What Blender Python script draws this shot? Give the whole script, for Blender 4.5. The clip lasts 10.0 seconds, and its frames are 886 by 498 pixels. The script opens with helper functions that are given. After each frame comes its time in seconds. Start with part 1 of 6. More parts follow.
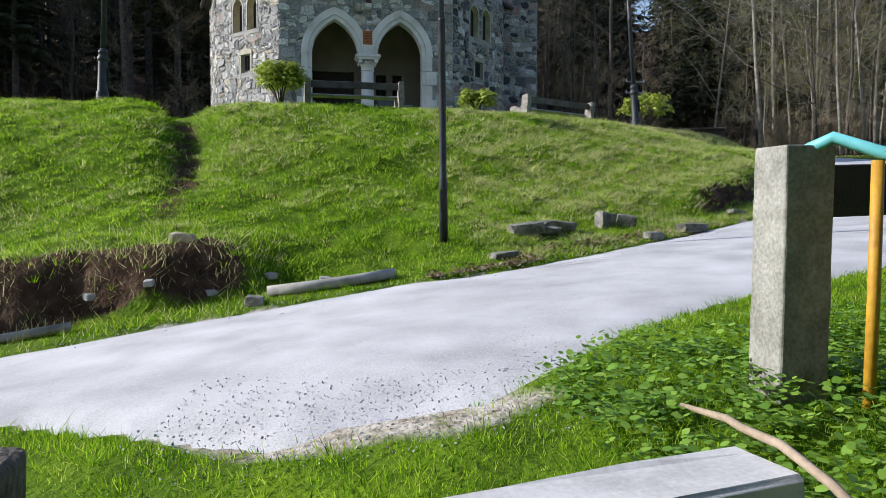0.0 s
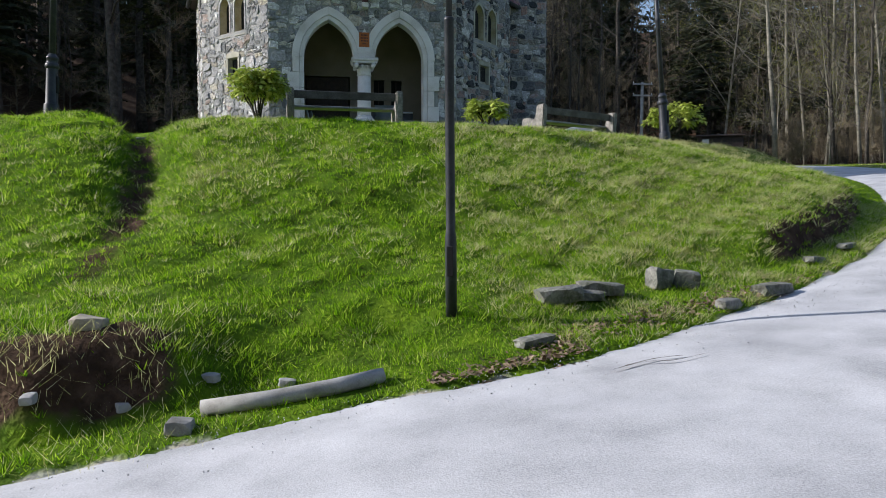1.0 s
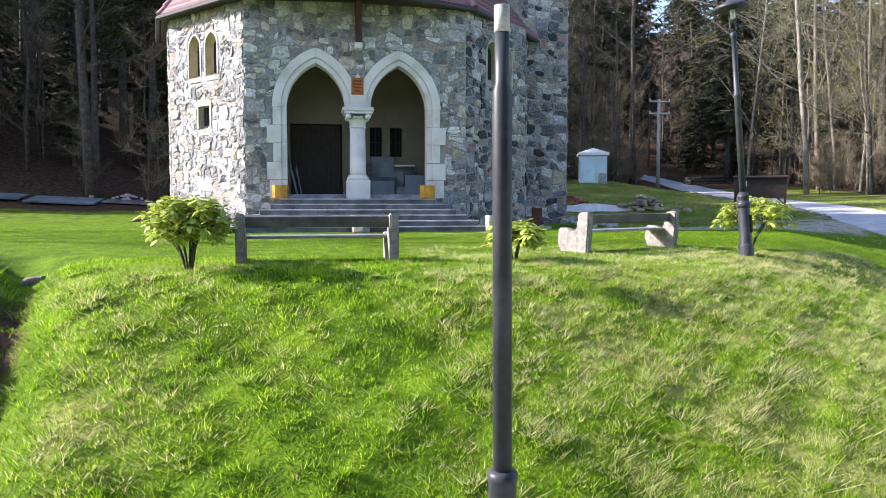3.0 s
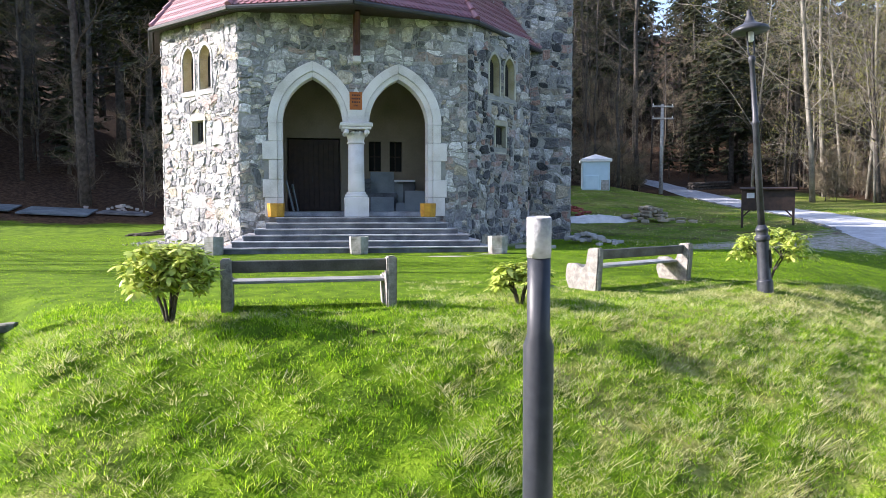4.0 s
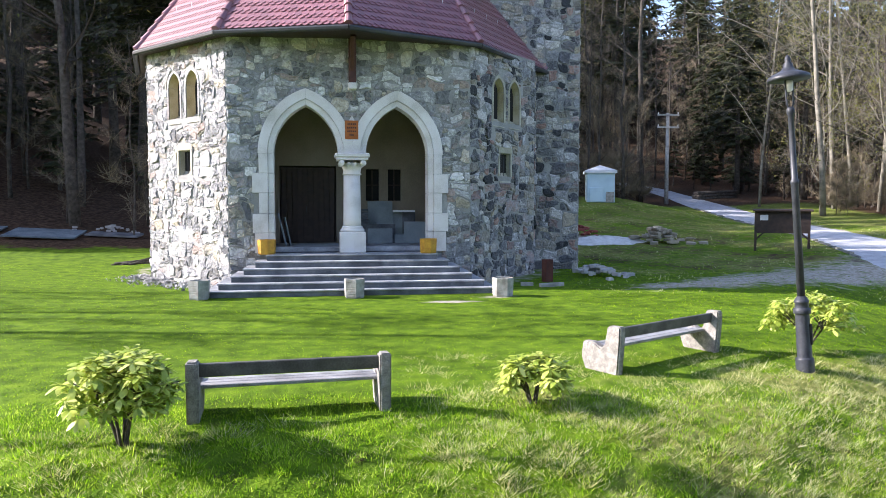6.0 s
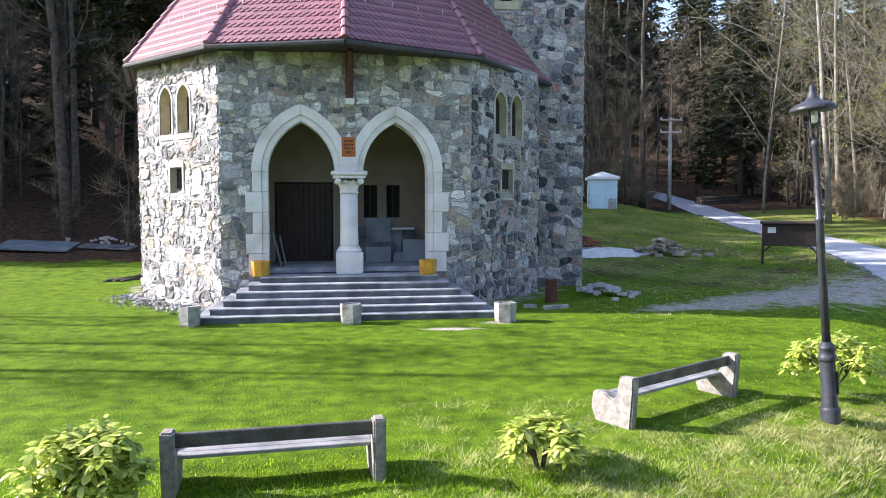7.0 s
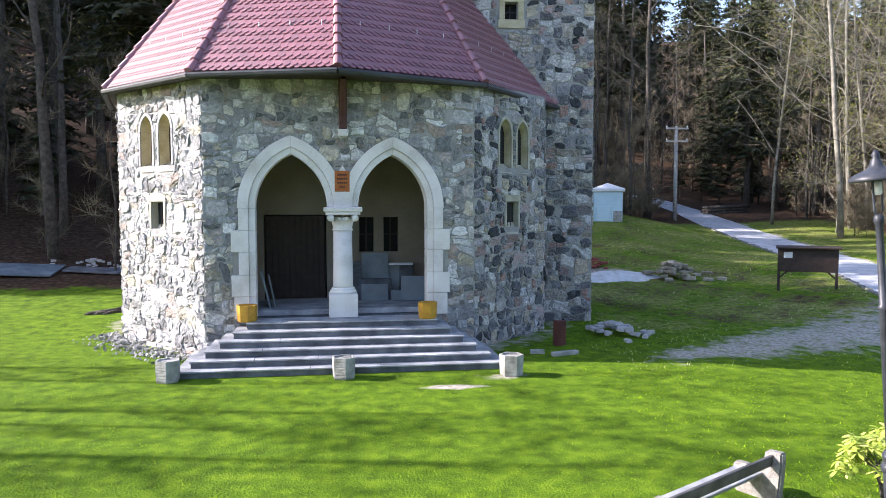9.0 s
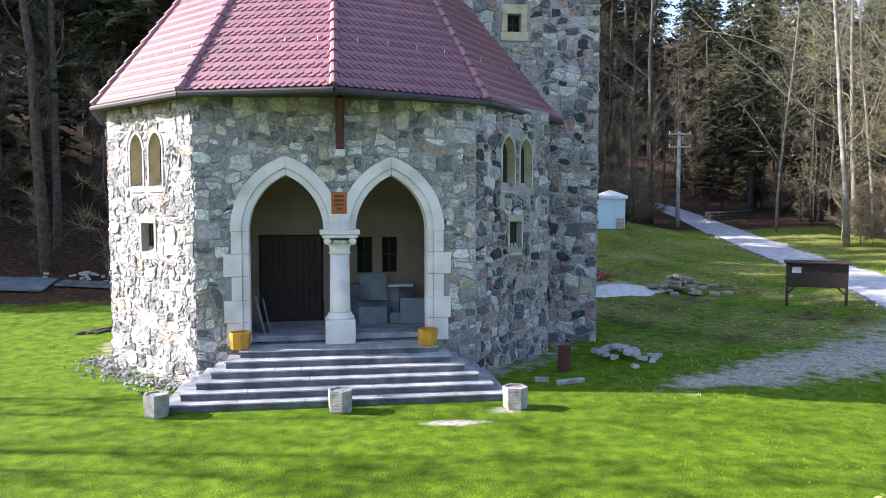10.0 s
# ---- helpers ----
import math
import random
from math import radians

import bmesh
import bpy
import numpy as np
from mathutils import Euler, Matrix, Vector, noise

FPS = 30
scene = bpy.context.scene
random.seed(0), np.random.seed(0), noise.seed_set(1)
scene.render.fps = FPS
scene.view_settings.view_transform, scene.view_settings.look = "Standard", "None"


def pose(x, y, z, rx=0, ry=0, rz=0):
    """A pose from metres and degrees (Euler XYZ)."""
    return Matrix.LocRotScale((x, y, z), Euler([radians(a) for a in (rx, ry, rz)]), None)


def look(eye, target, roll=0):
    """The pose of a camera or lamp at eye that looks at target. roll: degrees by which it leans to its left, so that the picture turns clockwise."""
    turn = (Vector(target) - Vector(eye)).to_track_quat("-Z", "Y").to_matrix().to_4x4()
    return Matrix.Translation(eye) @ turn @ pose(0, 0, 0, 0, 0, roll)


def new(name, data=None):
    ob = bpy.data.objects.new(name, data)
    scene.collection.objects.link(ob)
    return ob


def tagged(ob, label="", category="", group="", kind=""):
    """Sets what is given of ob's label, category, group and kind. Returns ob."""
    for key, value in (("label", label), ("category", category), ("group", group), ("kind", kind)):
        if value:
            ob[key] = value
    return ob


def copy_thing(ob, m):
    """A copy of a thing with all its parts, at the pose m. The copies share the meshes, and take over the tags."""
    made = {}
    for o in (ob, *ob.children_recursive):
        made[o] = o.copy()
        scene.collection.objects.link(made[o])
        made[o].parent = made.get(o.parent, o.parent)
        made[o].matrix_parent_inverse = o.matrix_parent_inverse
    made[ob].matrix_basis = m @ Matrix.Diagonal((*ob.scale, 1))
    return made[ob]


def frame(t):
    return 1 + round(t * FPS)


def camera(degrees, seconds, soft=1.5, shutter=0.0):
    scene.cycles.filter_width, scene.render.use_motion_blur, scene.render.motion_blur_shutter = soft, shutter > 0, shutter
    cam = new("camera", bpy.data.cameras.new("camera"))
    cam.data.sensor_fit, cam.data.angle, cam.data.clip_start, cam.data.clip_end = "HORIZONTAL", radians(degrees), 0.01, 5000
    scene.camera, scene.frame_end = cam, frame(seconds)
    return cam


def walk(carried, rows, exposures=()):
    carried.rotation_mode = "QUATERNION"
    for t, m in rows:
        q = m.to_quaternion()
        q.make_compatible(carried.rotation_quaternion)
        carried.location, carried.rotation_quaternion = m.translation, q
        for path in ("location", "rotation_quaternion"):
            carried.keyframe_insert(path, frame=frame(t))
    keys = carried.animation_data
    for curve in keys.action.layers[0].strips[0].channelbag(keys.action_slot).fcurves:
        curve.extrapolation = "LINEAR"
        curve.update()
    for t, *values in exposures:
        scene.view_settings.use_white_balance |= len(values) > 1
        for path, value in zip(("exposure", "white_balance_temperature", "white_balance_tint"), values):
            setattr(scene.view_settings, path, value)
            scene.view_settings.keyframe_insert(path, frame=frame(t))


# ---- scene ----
cam = camera(63.0, 10.0, soft=0.7)
METRES, EYE, TILT, LEAN, TURN = 13.0, -2.07, -5.8, 0.0, -7.0
ROWS = [
    (0.0, 0.0, 0.0, 0.0, -0.0, 2.24, -0.1),
    (0.5, 0.0002, 0.0792, 0.026, 0.03, 2.27, -0.09),
    (1.0, -0.0043, 0.1607, 0.0572, 0.1, 2.3, -0.09),
    (1.5, -0.0085, 0.2487, 0.107, 0.19, 2.29, -0.07),
    (2.0, -0.0102, 0.3329, 0.1634, 0.28, 2.28, -0.04),
    (2.5, -0.0119, 0.4052, 0.2203, 0.36, 2.3, -0.02),
    (3.0, -0.0134, 0.4561, 0.2653, 0.42, 2.3, -0.03),
    (4.5, -0.0145, 0.5247, 0.3296, 0.5, 2.31, -0.05),
    (5.0, -0.0151, 0.5488, 0.3522, 0.52, 2.3, -0.04),
    (5.5, -0.0151, 0.5737, 0.3751, 0.55, 2.28, -0.03),
    (7.0, -0.015, 0.6494, 0.4444, 0.62, 2.27, -0.0),
    (7.5, -0.0143, 0.6752, 0.4655, 0.64, 2.26, -0.01),
    (8.0, -0.0149, 0.7013, 0.4872, 0.64, 2.25, -0.02),
    (8.5, -0.0156, 0.7278, 0.5079, 0.66, 2.24, -0.01),
    (9.0, -0.0164, 0.7527, 0.5309, 0.67, 2.21, -0.02),
    (9.5, -0.0172, 0.7777, 0.5545, 0.68, 2.2, -0.03),
    (10.0, -0.0182, 0.8018, 0.5783, 0.68, 2.19, -0.03),
]
walk(cam, [(t, pose(0, 0, EYE, TILT, LEAN, TURN) @ pose(METRES * x, METRES * y, METRES * z, 90 + pitch, roll, yaw)) for t, x, y, z, yaw, pitch, roll in ROWS],
     [(0.0, 0.4, 6200, 13), (0.5, 0.22, 6150, 13), (1.0, 0.25, 6200, 13), (1.5, 1.0, 6300, 17), (2.2, 1.35, 6350, 20), (3.2, 1.5, 6350, 20), (6.0, 1.52, 6300, 20), (8.0, 1.55, 6300, 20), (10.0, 1.6, 6300, 20)])

# ---- light ----
SUN_AZ = Vector((-0.988, 0.156, 0)).normalized()
SUN_EL = radians(27)
to_sun = Vector((SUN_AZ.x * math.cos(SUN_EL), SUN_AZ.y * math.cos(SUN_EL), math.sin(SUN_EL)))
world = bpy.data.worlds.new("sky")
scene.world = world
world.use_nodes = True
wn = world.node_tree
sky = wn.nodes.new("ShaderNodeTexSky")
sky.sky_type, sky.sun_disc, sky.sun_elevation = "NISHITA", False, SUN_EL
sky.sun_rotation = math.atan2(to_sun.x, to_sun.y)
wn.links.new(sky.outputs[0], wn.nodes["Background"].inputs[0])
wn.nodes["Background"].inputs[1].default_value = 0.14
sun = new("sun", bpy.data.lights.new("sun", "SUN"))
sun.data.energy, sun.data.angle, sun.data.color = 5.0, radians(0.53), (1.0, 0.95, 0.87)
sun.matrix_world = look(to_sun * 100, (0, 0, 0))


# ---- mesh helpers ----
def part(name, bm, material, parent=None, label="", smooth=False):
    me = bpy.data.meshes.new(name)
    if smooth:
        for fc in bm.faces:
            fc.smooth = True
    bm.to_mesh(me)
    bm.free()
    me.materials.append(material)
    ob = new(name, me)
    if parent:
        ob.parent = parent
    if label:
        tagged(ob, label)
    return ob


def thing(name, label, category, m=None, group="", kind=""):
    ob = new(name)
    ob.empty_display_size = 0.2
    tagged(ob, label, category, group, kind)
    if m is not None:
        ob.matrix_basis = m
    return ob


def box(bm, c, s, m=None, bevel=0.0, seg=1):
    mm = Matrix.Translation(c) @ (m or Matrix()) @ Matrix.Diagonal((s[0], s[1], s[2], 1))
    r = bmesh.ops.create_cube(bm, size=1, matrix=mm)
    if bevel:
        es = list({e for v in r["verts"] for e in v.link_edges})
        bmesh.ops.bevel(bm, geom=es, offset=bevel, segments=seg, affect="EDGES", profile=0.5)
    return bm


def tube(bm, pts, radii, seg=8, caps=True):
    """A tapered round bar along points."""
    pts = [Vector(p) for p in pts]
    rings = []
    up = Vector((0.13, 0.21, 1)).normalized()
    for i, p in enumerate(pts):
        d = (pts[min(i + 1, len(pts) - 1)] - pts[max(i - 1, 0)]).normalized()
        a = d.cross(up if abs(d.dot(up)) < 0.95 else Vector((1, 0, 0))).normalized()
        b = d.cross(a)
        rings.append([bm.verts.new(p + (a * math.cos(k * math.tau / seg) + b * math.sin(k * math.tau / seg)) * radii[i]) for k in range(seg)])
    for r0, r1 in zip(rings, rings[1:]):
        for k in range(seg):
            bm.faces.new((r0[k], r0[(k + 1) % seg], r1[(k + 1) % seg], r1[k]))
    if caps and seg > 2:
        bm.faces.new(rings[0][::-1])
        bm.faces.new(rings[-1])
    return bm


def lathe(bm, prof, seg=20, c=(0, 0, 0), m=None):
    """A turned body from (radius, height) pairs."""
    c = Vector(c)
    rings = []
    for r, z in prof:
        ring = [Vector((r * math.cos(k * math.tau / seg), r * math.sin(k * math.tau / seg), z)) for k in range(seg)]
        rings.append([bm.verts.new(c + (m @ v if m else v)) for v in ring])
    for r0, r1 in zip(rings, rings[1:]):
        for k in range(seg):
            bm.faces.new((r0[k], r0[(k + 1) % seg], r1[(k + 1) % seg], r1[k]))
    bm.faces.new(rings[0][::-1])
    bm.faces.new(rings[-1])
    return bm


def quick_mesh(name, verts, tris, material, attrs=None):
    """A large triangle mesh from numpy arrays."""
    me = bpy.data.meshes.new(name)
    verts, tris = np.asarray(verts, np.float32), np.asarray(tris, np.int32)
    n, k = len(verts), len(tris)
    me.vertices.add(n)
    me.vertices.foreach_set("co", verts.ravel())
    me.loops.add(3 * k)
    me.loops.foreach_set("vertex_index", tris.ravel())
    me.polygons.add(k)
    me.polygons.foreach_set("loop_start", np.arange(0, 3 * k, 3, dtype=np.int32))
    me.polygons.foreach_set("loop_total", np.full(k, 3, dtype=np.int32))
    for key, val in (attrs or {}).items():
        at = me.attributes.new(key, "FLOAT", "POINT")
        at.data.foreach_set("value", np.asarray(val, np.float32))
    me.update(calc_edges=True)
    me.materials.append(material)
    return new(name, me)


def smoothstep(a, b, x):
    u = np.clip((x - a) / (b - a), 0, 1)
    return u * u * (3 - 2 * u)


# ---- materials ----
def mat(name, colors, scale=4.0, rough=0.85, bump=0.3, fine=60.0, rand="", metal=0.0, spread=0.3, bump_dist=0.01, translucent=0.0, coat=0.0, detail_mix=0.35, rand_mix=0.72, spec=0.5, mottle=0.0):
    """A surface with colour varied by coarse and fine noise and, if asked, by object or island."""
    m = bpy.data.materials.new(name)
    m.use_nodes = True
    nt = m.node_tree
    N, L = nt.nodes, nt.links
    bsdf = N["Principled BSDF"]
    tc = N.new("ShaderNodeTexCoord")
    n1 = N.new("ShaderNodeTexNoise")
    n1.inputs["Scale"].default_value, n1.inputs["Detail"].default_value = scale, 5
    n2 = N.new("ShaderNodeTexNoise")
    n2.inputs["Scale"].default_value, n2.inputs["Detail"].default_value = fine, 4
    geo = N.new("ShaderNodeNewGeometry")
    for n in (n1, n2):
        L.new(geo.outputs["Position"], n.inputs["Vector"])
    mix = N.new("ShaderNodeMix")
    mix.inputs[0].default_value = detail_mix
    L.new(n1.outputs["Fac"], mix.inputs[2])
    L.new(n2.outputs["Fac"], mix.inputs[3])
    fac = mix.outputs[0]
    st = N.new("ShaderNodeMapRange")
    st.inputs[1].default_value, st.inputs[2].default_value = 0.5 - spread * 0.6, 0.5 + spread * 0.6
    L.new(fac, st.inputs[0])
    fac = st.outputs[0]
    if rand:
        if rand == "object":
            r = N.new("ShaderNodeObjectInfo").outputs["Random"]
        else:
            r = geo.outputs["Random Per Island"]
        m2 = N.new("ShaderNodeMix")
        m2.inputs[0].default_value = rand_mix
        L.new(fac, m2.inputs[2])
        L.new(r, m2.inputs[3])
        fac = m2.outputs[0]
    ramp = N.new("ShaderNodeValToRGB")
    els = ramp.color_ramp.elements
    while len(els) < len(colors):
        els.new(0.5)
    for i, c in enumerate(colors):
        els[i].position = 0.08 + 0.84 * i / max(1, len(colors) - 1)
        els[i].color = (*c, 1)
    L.new(fac, ramp.inputs[0])
    tone = ramp.outputs[0]
    if mottle:
        # streaks and blotches inside each piece
        n3 = N.new("ShaderNodeTexNoise")
        n3.inputs["Scale"].default_value, n3.inputs["Detail"].default_value, n3.inputs["Distortion"].default_value = 6.5, 8, 1.6
        n3.inputs["Roughness"].default_value = 0.62
        L.new(geo.outputs["Position"], n3.inputs["Vector"])
        mr = N.new("ShaderNodeMapRange")
        mr.inputs[1].default_value, mr.inputs[2].default_value = 0.32, 0.68
        mr.inputs[3].default_value, mr.inputs[4].default_value = 1 - mottle, 1 + mottle
        L.new(n3.outputs["Fac"], mr.inputs[0])
        mul = N.new("ShaderNodeVectorMath")
        mul.operation = "SCALE"
        L.new(tone, mul.inputs[0])
        L.new(mr.outputs[0], mul.inputs["Scale"])
        tone = mul.outputs[0]
    L.new(tone, bsdf.inputs["Base Color"])
    bsdf.inputs["Roughness"].default_value, bsdf.inputs["Metallic"].default_value = rough, metal
    bsdf.inputs["Coat Weight"].default_value, bsdf.inputs["Coat Roughness"].default_value = coat, 0.55
    bsdf.inputs["Specular IOR Level"].default_value = spec
    bsdf.inputs["Coat IOR"].default_value = 1.9
    if bump:
        b = N.new("ShaderNodeBump")
        b.inputs["Strength"].default_value, b.inputs["Distance"].default_value = bump, bump_dist
        L.new(n2.outputs["Fac"], b.inputs["Height"])
        L.new(b.outputs[0], bsdf.inputs["Normal"])
    if translucent:
        tr = N.new("ShaderNodeBsdfTranslucent")
        L.new(ramp.outputs[0], tr.inputs[0])
        ms = N.new("ShaderNodeMixShader")
        ms.inputs[0].default_value = translucent
        L.new(bsdf.outputs[0], ms.inputs[1])
        L.new(tr.outputs[0], ms.inputs[2])
        L.new(ms.outputs[0], N["Material Output"].inputs[0])
    return m


PALE = [(0.13, 0.133, 0.14), (0.30, 0.30, 0.31), (0.56, 0.555, 0.555), (0.19, 0.192, 0.20), (0.42, 0.415, 0.42), (0.34, 0.265, 0.23), (0.25, 0.252, 0.26), (0.60, 0.59, 0.58), (0.45, 0.40, 0.31), (0.11, 0.113, 0.12), (0.38, 0.375, 0.38), (0.23, 0.232, 0.24), (0.66, 0.655, 0.65)]
# right wall and tower: darker stones, plus part of their shade in the colour
DARK_SHADED = [(0.035, 0.037, 0.044), (0.224, 0.225, 0.242), (0.504, 0.496, 0.514), (0.07, 0.071, 0.083), (0.35, 0.345, 0.364), (0.336, 0.206, 0.171), (0.14, 0.141, 0.154), (0.28, 0.249, 0.208), (0.56, 0.537, 0.529), (0.056, 0.057, 0.069), (0.266, 0.263, 0.279), (0.42, 0.359, 0.271), (0.105, 0.107, 0.121)]
STONY = dict(scale=5.5, fine=21, rough=0.85, bump=1.0, bump_dist=0.04, spread=0.34, rand_mix=0.92, detail_mix=0.45, mottle=0.34)
M_STONE = mat("rubble_stone", PALE, rand="object", **STONY)
M_STONE_J = mat("rubble_stone_joined", PALE, rand="island", **STONY)
M_STONE_DK = mat("dusky_rubble_stone", DARK_SHADED, rand="object", **STONY)
M_STONE_DKJ = mat("dark_shaded_rubble_stone_joined", DARK_SHADED, rand="island", **STONY)
M_CREAM = mat("cream_sandstone", [(0.24, 0.23, 0.18), (0.36, 0.34, 0.27), (0.48, 0.46, 0.39)], scale=2.5, fine=45, bump=0.3, rough=0.85)
M_MORTAR = mat("lime_mortar", [(0.22, 0.22, 0.215), (0.36, 0.355, 0.34)], scale=2, fine=40, bump=0.8, bump_dist=0.02)
M_SAND = mat("pale_sandstone", [(0.50, 0.475, 0.445), (0.66, 0.635, 0.615), (0.74, 0.72, 0.715)], scale=1.5, fine=45, bump=0.25, rough=0.8)
M_YSAND = mat("yellow_sandstone", [(0.33, 0.27, 0.15), (0.46, 0.40, 0.26), (0.55, 0.50, 0.37)], scale=2.5, fine=45, bump=0.3, rough=0.85)
M_TILE = mat("red_roof_tile", [(0.15, 0.034, 0.048), (0.21, 0.05, 0.068), (0.25, 0.07, 0.088)], scale=1.2, fine=25, rough=0.55, bump=0.12, rand="island", bump_dist=0.004, coat=0.75, spec=1.0)
M_TILE_O = mat("red_roof_tile_loose", [(0.15, 0.034, 0.048), (0.21, 0.05, 0.068), (0.25, 0.07, 0.088)], scale=1.2, fine=25, rough=0.55, bump=0.12, rand="object", bump_dist=0.004, coat=0.75, spec=1.0)
M_GUTTER = mat("dark_zinc", [(0.02, 0.021, 0.024), (0.045, 0.046, 0.05)], scale=3, fine=30, rough=0.5, metal=0.0, bump=0.05)
M_WOOD_DK = mat("dark_brown_wood", [(0.02, 0.012, 0.009), (0.05, 0.028, 0.02)], scale=6, fine=80, rough=0.65, bump=0.3)
M_WOOD_BR = mat("red_brown_beam", [(0.05, 0.015, 0.012), (0.09, 0.03, 0.022)], scale=6, fine=80, rough=0.65, bump=0.3)
M_PLASTER = mat("porch_plaster", [(0.20, 0.165, 0.12), (0.30, 0.25, 0.19)], scale=1.2, fine=30, bump=0.2)
# near-black colour stands for unlit depth behind panes, in hatches and pots
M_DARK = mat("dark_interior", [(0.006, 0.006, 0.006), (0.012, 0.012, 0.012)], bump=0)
# on the steps, light from above is put in: pale tops, darker risers
M_TREAD = mat("toplit_pale_tread", [(0.17, 0.175, 0.19), (0.30, 0.31, 0.33), (0.46, 0.465, 0.48)], scale=2.5, fine=50, rough=0.65, bump=0.3)
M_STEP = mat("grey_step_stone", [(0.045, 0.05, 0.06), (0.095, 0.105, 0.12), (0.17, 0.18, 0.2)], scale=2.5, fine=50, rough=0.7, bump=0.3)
M_CONC = mat("weathered_concrete", [(0.17, 0.165, 0.15), (0.29, 0.285, 0.265), (0.40, 0.395, 0.38)], scale=5, fine=90, rough=0.9, bump=0.35, bump_dist=0.005, detail_mix=0.2)
M_PILLAR = mat("lichened_concrete", [(0.15, 0.15, 0.125), (0.24, 0.24, 0.215), (0.33, 0.33, 0.305)], scale=7, fine=70, rough=0.95, bump=0.7, bump_dist=0.006, detail_mix=0.5, mottle=0.18)
M_SLAB = mat("bleached_concrete", [(0.40, 0.40, 0.40), (0.56, 0.565, 0.57), (0.66, 0.665, 0.67)], scale=4, fine=80, rough=0.85, bump=0.3, bump_dist=0.004, detail_mix=0.25)
M_ROAD = mat("pale_gravel_asphalt", [(0.28, 0.285, 0.30), (0.44, 0.445, 0.465), (0.58, 0.585, 0.61)], scale=1.7, fine=95, rough=0.9, bump=0.35, detail_mix=0.45, bump_dist=0.006, spread=0.34)
M_IRON = mat("black_painted_iron", [(0.022, 0.025, 0.033), (0.05, 0.054, 0.064)], scale=6, fine=40, rough=0.42, bump=0.1, spec=0.3)
# seat grey made paler to carry the sky's reflection
M_SEAT = mat("skylit_grey_seat_paint", [(0.16, 0.16, 0.165), (0.30, 0.30, 0.31), (0.40, 0.40, 0.42)], scale=3, fine=60, rough=0.35, bump=0.25)
M_AGG = mat("exposed_aggregate_concrete", [(0.13, 0.12, 0.11), (0.24, 0.225, 0.205), (0.38, 0.36, 0.33)], scale=14, fine=110, rough=0.95, bump=0.9, detail_mix=0.6, spread=0.25)
M_TWIG = mat("brown_twigs", [(0.09, 0.07, 0.048), (0.18, 0.145, 0.10), (0.27, 0.235, 0.14)], scale=0.5, fine=4, rough=0.9, bump=0, rand="island")
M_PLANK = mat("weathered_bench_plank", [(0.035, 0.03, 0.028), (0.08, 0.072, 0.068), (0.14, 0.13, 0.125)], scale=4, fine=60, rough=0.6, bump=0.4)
M_BARK = mat("tree_bark", [(0.03, 0.026, 0.021), (0.07, 0.06, 0.05), (0.12, 0.105, 0.09)], scale=5, fine=30, rough=0.95, bump=0.9, bump_dist=0.04)
M_PALEBARK = mat("pale_tree_bark", [(0.11, 0.10, 0.08), (0.20, 0.185, 0.15), (0.28, 0.26, 0.21)], scale=3, fine=25, rough=0.9, bump=0.6, bump_dist=0.02)
M_NEEDLE = mat("spruce_needles", [(0.014, 0.022, 0.010), (0.034, 0.045, 0.017), (0.075, 0.085, 0.026)], scale=0.7, fine=4, rough=0.7, bump=0, rand="island", translucent=0.15)
M_BUDS = mat("spring_buds", [(0.10, 0.12, 0.018), (0.19, 0.20, 0.038), (0.16, 0.135, 0.055)], scale=0.7, fine=4, rough=0.7, bump=0, rand="island", translucent=0.3)
M_RHODO = mat("rhododendron_leaf", [(0.15, 0.23, 0.025), (0.40, 0.49, 0.07), (0.64, 0.67, 0.20)], scale=5, fine=20, rough=0.38, bump=0, rand="island", translucent=0.25)
M_GRASS = mat("grass_blades", [(0.022, 0.08, 0.003), (0.12, 0.28, 0.005), (0.32, 0.53, 0.012), (0.58, 0.70, 0.12)], scale=1.6, fine=7, rough=0.65, bump=0, rand="island", translucent=0.58, spread=0.3, spec=0.1)
M_LAWN = mat("mown_lawn_blades", [(0.04, 0.11, 0.002), (0.12, 0.26, 0.004), (0.22, 0.38, 0.006), (0.40, 0.52, 0.03)], scale=0.9, fine=5, rough=0.7, bump=0, rand="island", translucent=0.5, spread=0.3, spec=0.06)
M_STRAW = mat("dry_grass", [(0.32, 0.32, 0.10), (0.56, 0.56, 0.24), (0.78, 0.75, 0.46)], scale=2, fine=10, rough=0.8, bump=0, rand="island", translucent=0.5, spec=0.15)
M_PAINTB = mat("pale_blue_paint", [(0.42, 0.58, 0.66), (0.50, 0.66, 0.74)], scale=2, fine=30, rough=0.7, bump=0.1)
M_WHITE = mat("white_paint", [(0.62, 0.63, 0.64), (0.74, 0.75, 0.76)], scale=3, fine=30, rough=0.6, bump=0.15)
M_BAND = mat("scuffed_white_paint", [(0.20, 0.20, 0.21), (0.42, 0.42, 0.43), (0.52, 0.52, 0.53)], scale=14, fine=90, rough=0.6, bump=0.3, mottle=0.3)
M_YELLOW = mat("yellow_paint", [(0.32, 0.15, 0.01), (0.55, 0.31, 0.02)], scale=5, fine=35, rough=0.6, bump=0.3)
M_CYAN = mat("turquoise_paint", [(0.10, 0.42, 0.46), (0.16, 0.52, 0.55)], scale=5, fine=35, rough=0.5, bump=0.2)
M_ORANGE = mat("orange_copper_plate", [(0.30, 0.08, 0.01), (0.45, 0.14, 0.02)], scale=5, fine=35, rough=0.55, bump=0.2)
M_SLATE = mat("blue_grey_slab", [(0.15, 0.18, 0.20), (0.25, 0.29, 0.31)], scale=2, fine=30, rough=0.6, bump=0.2)
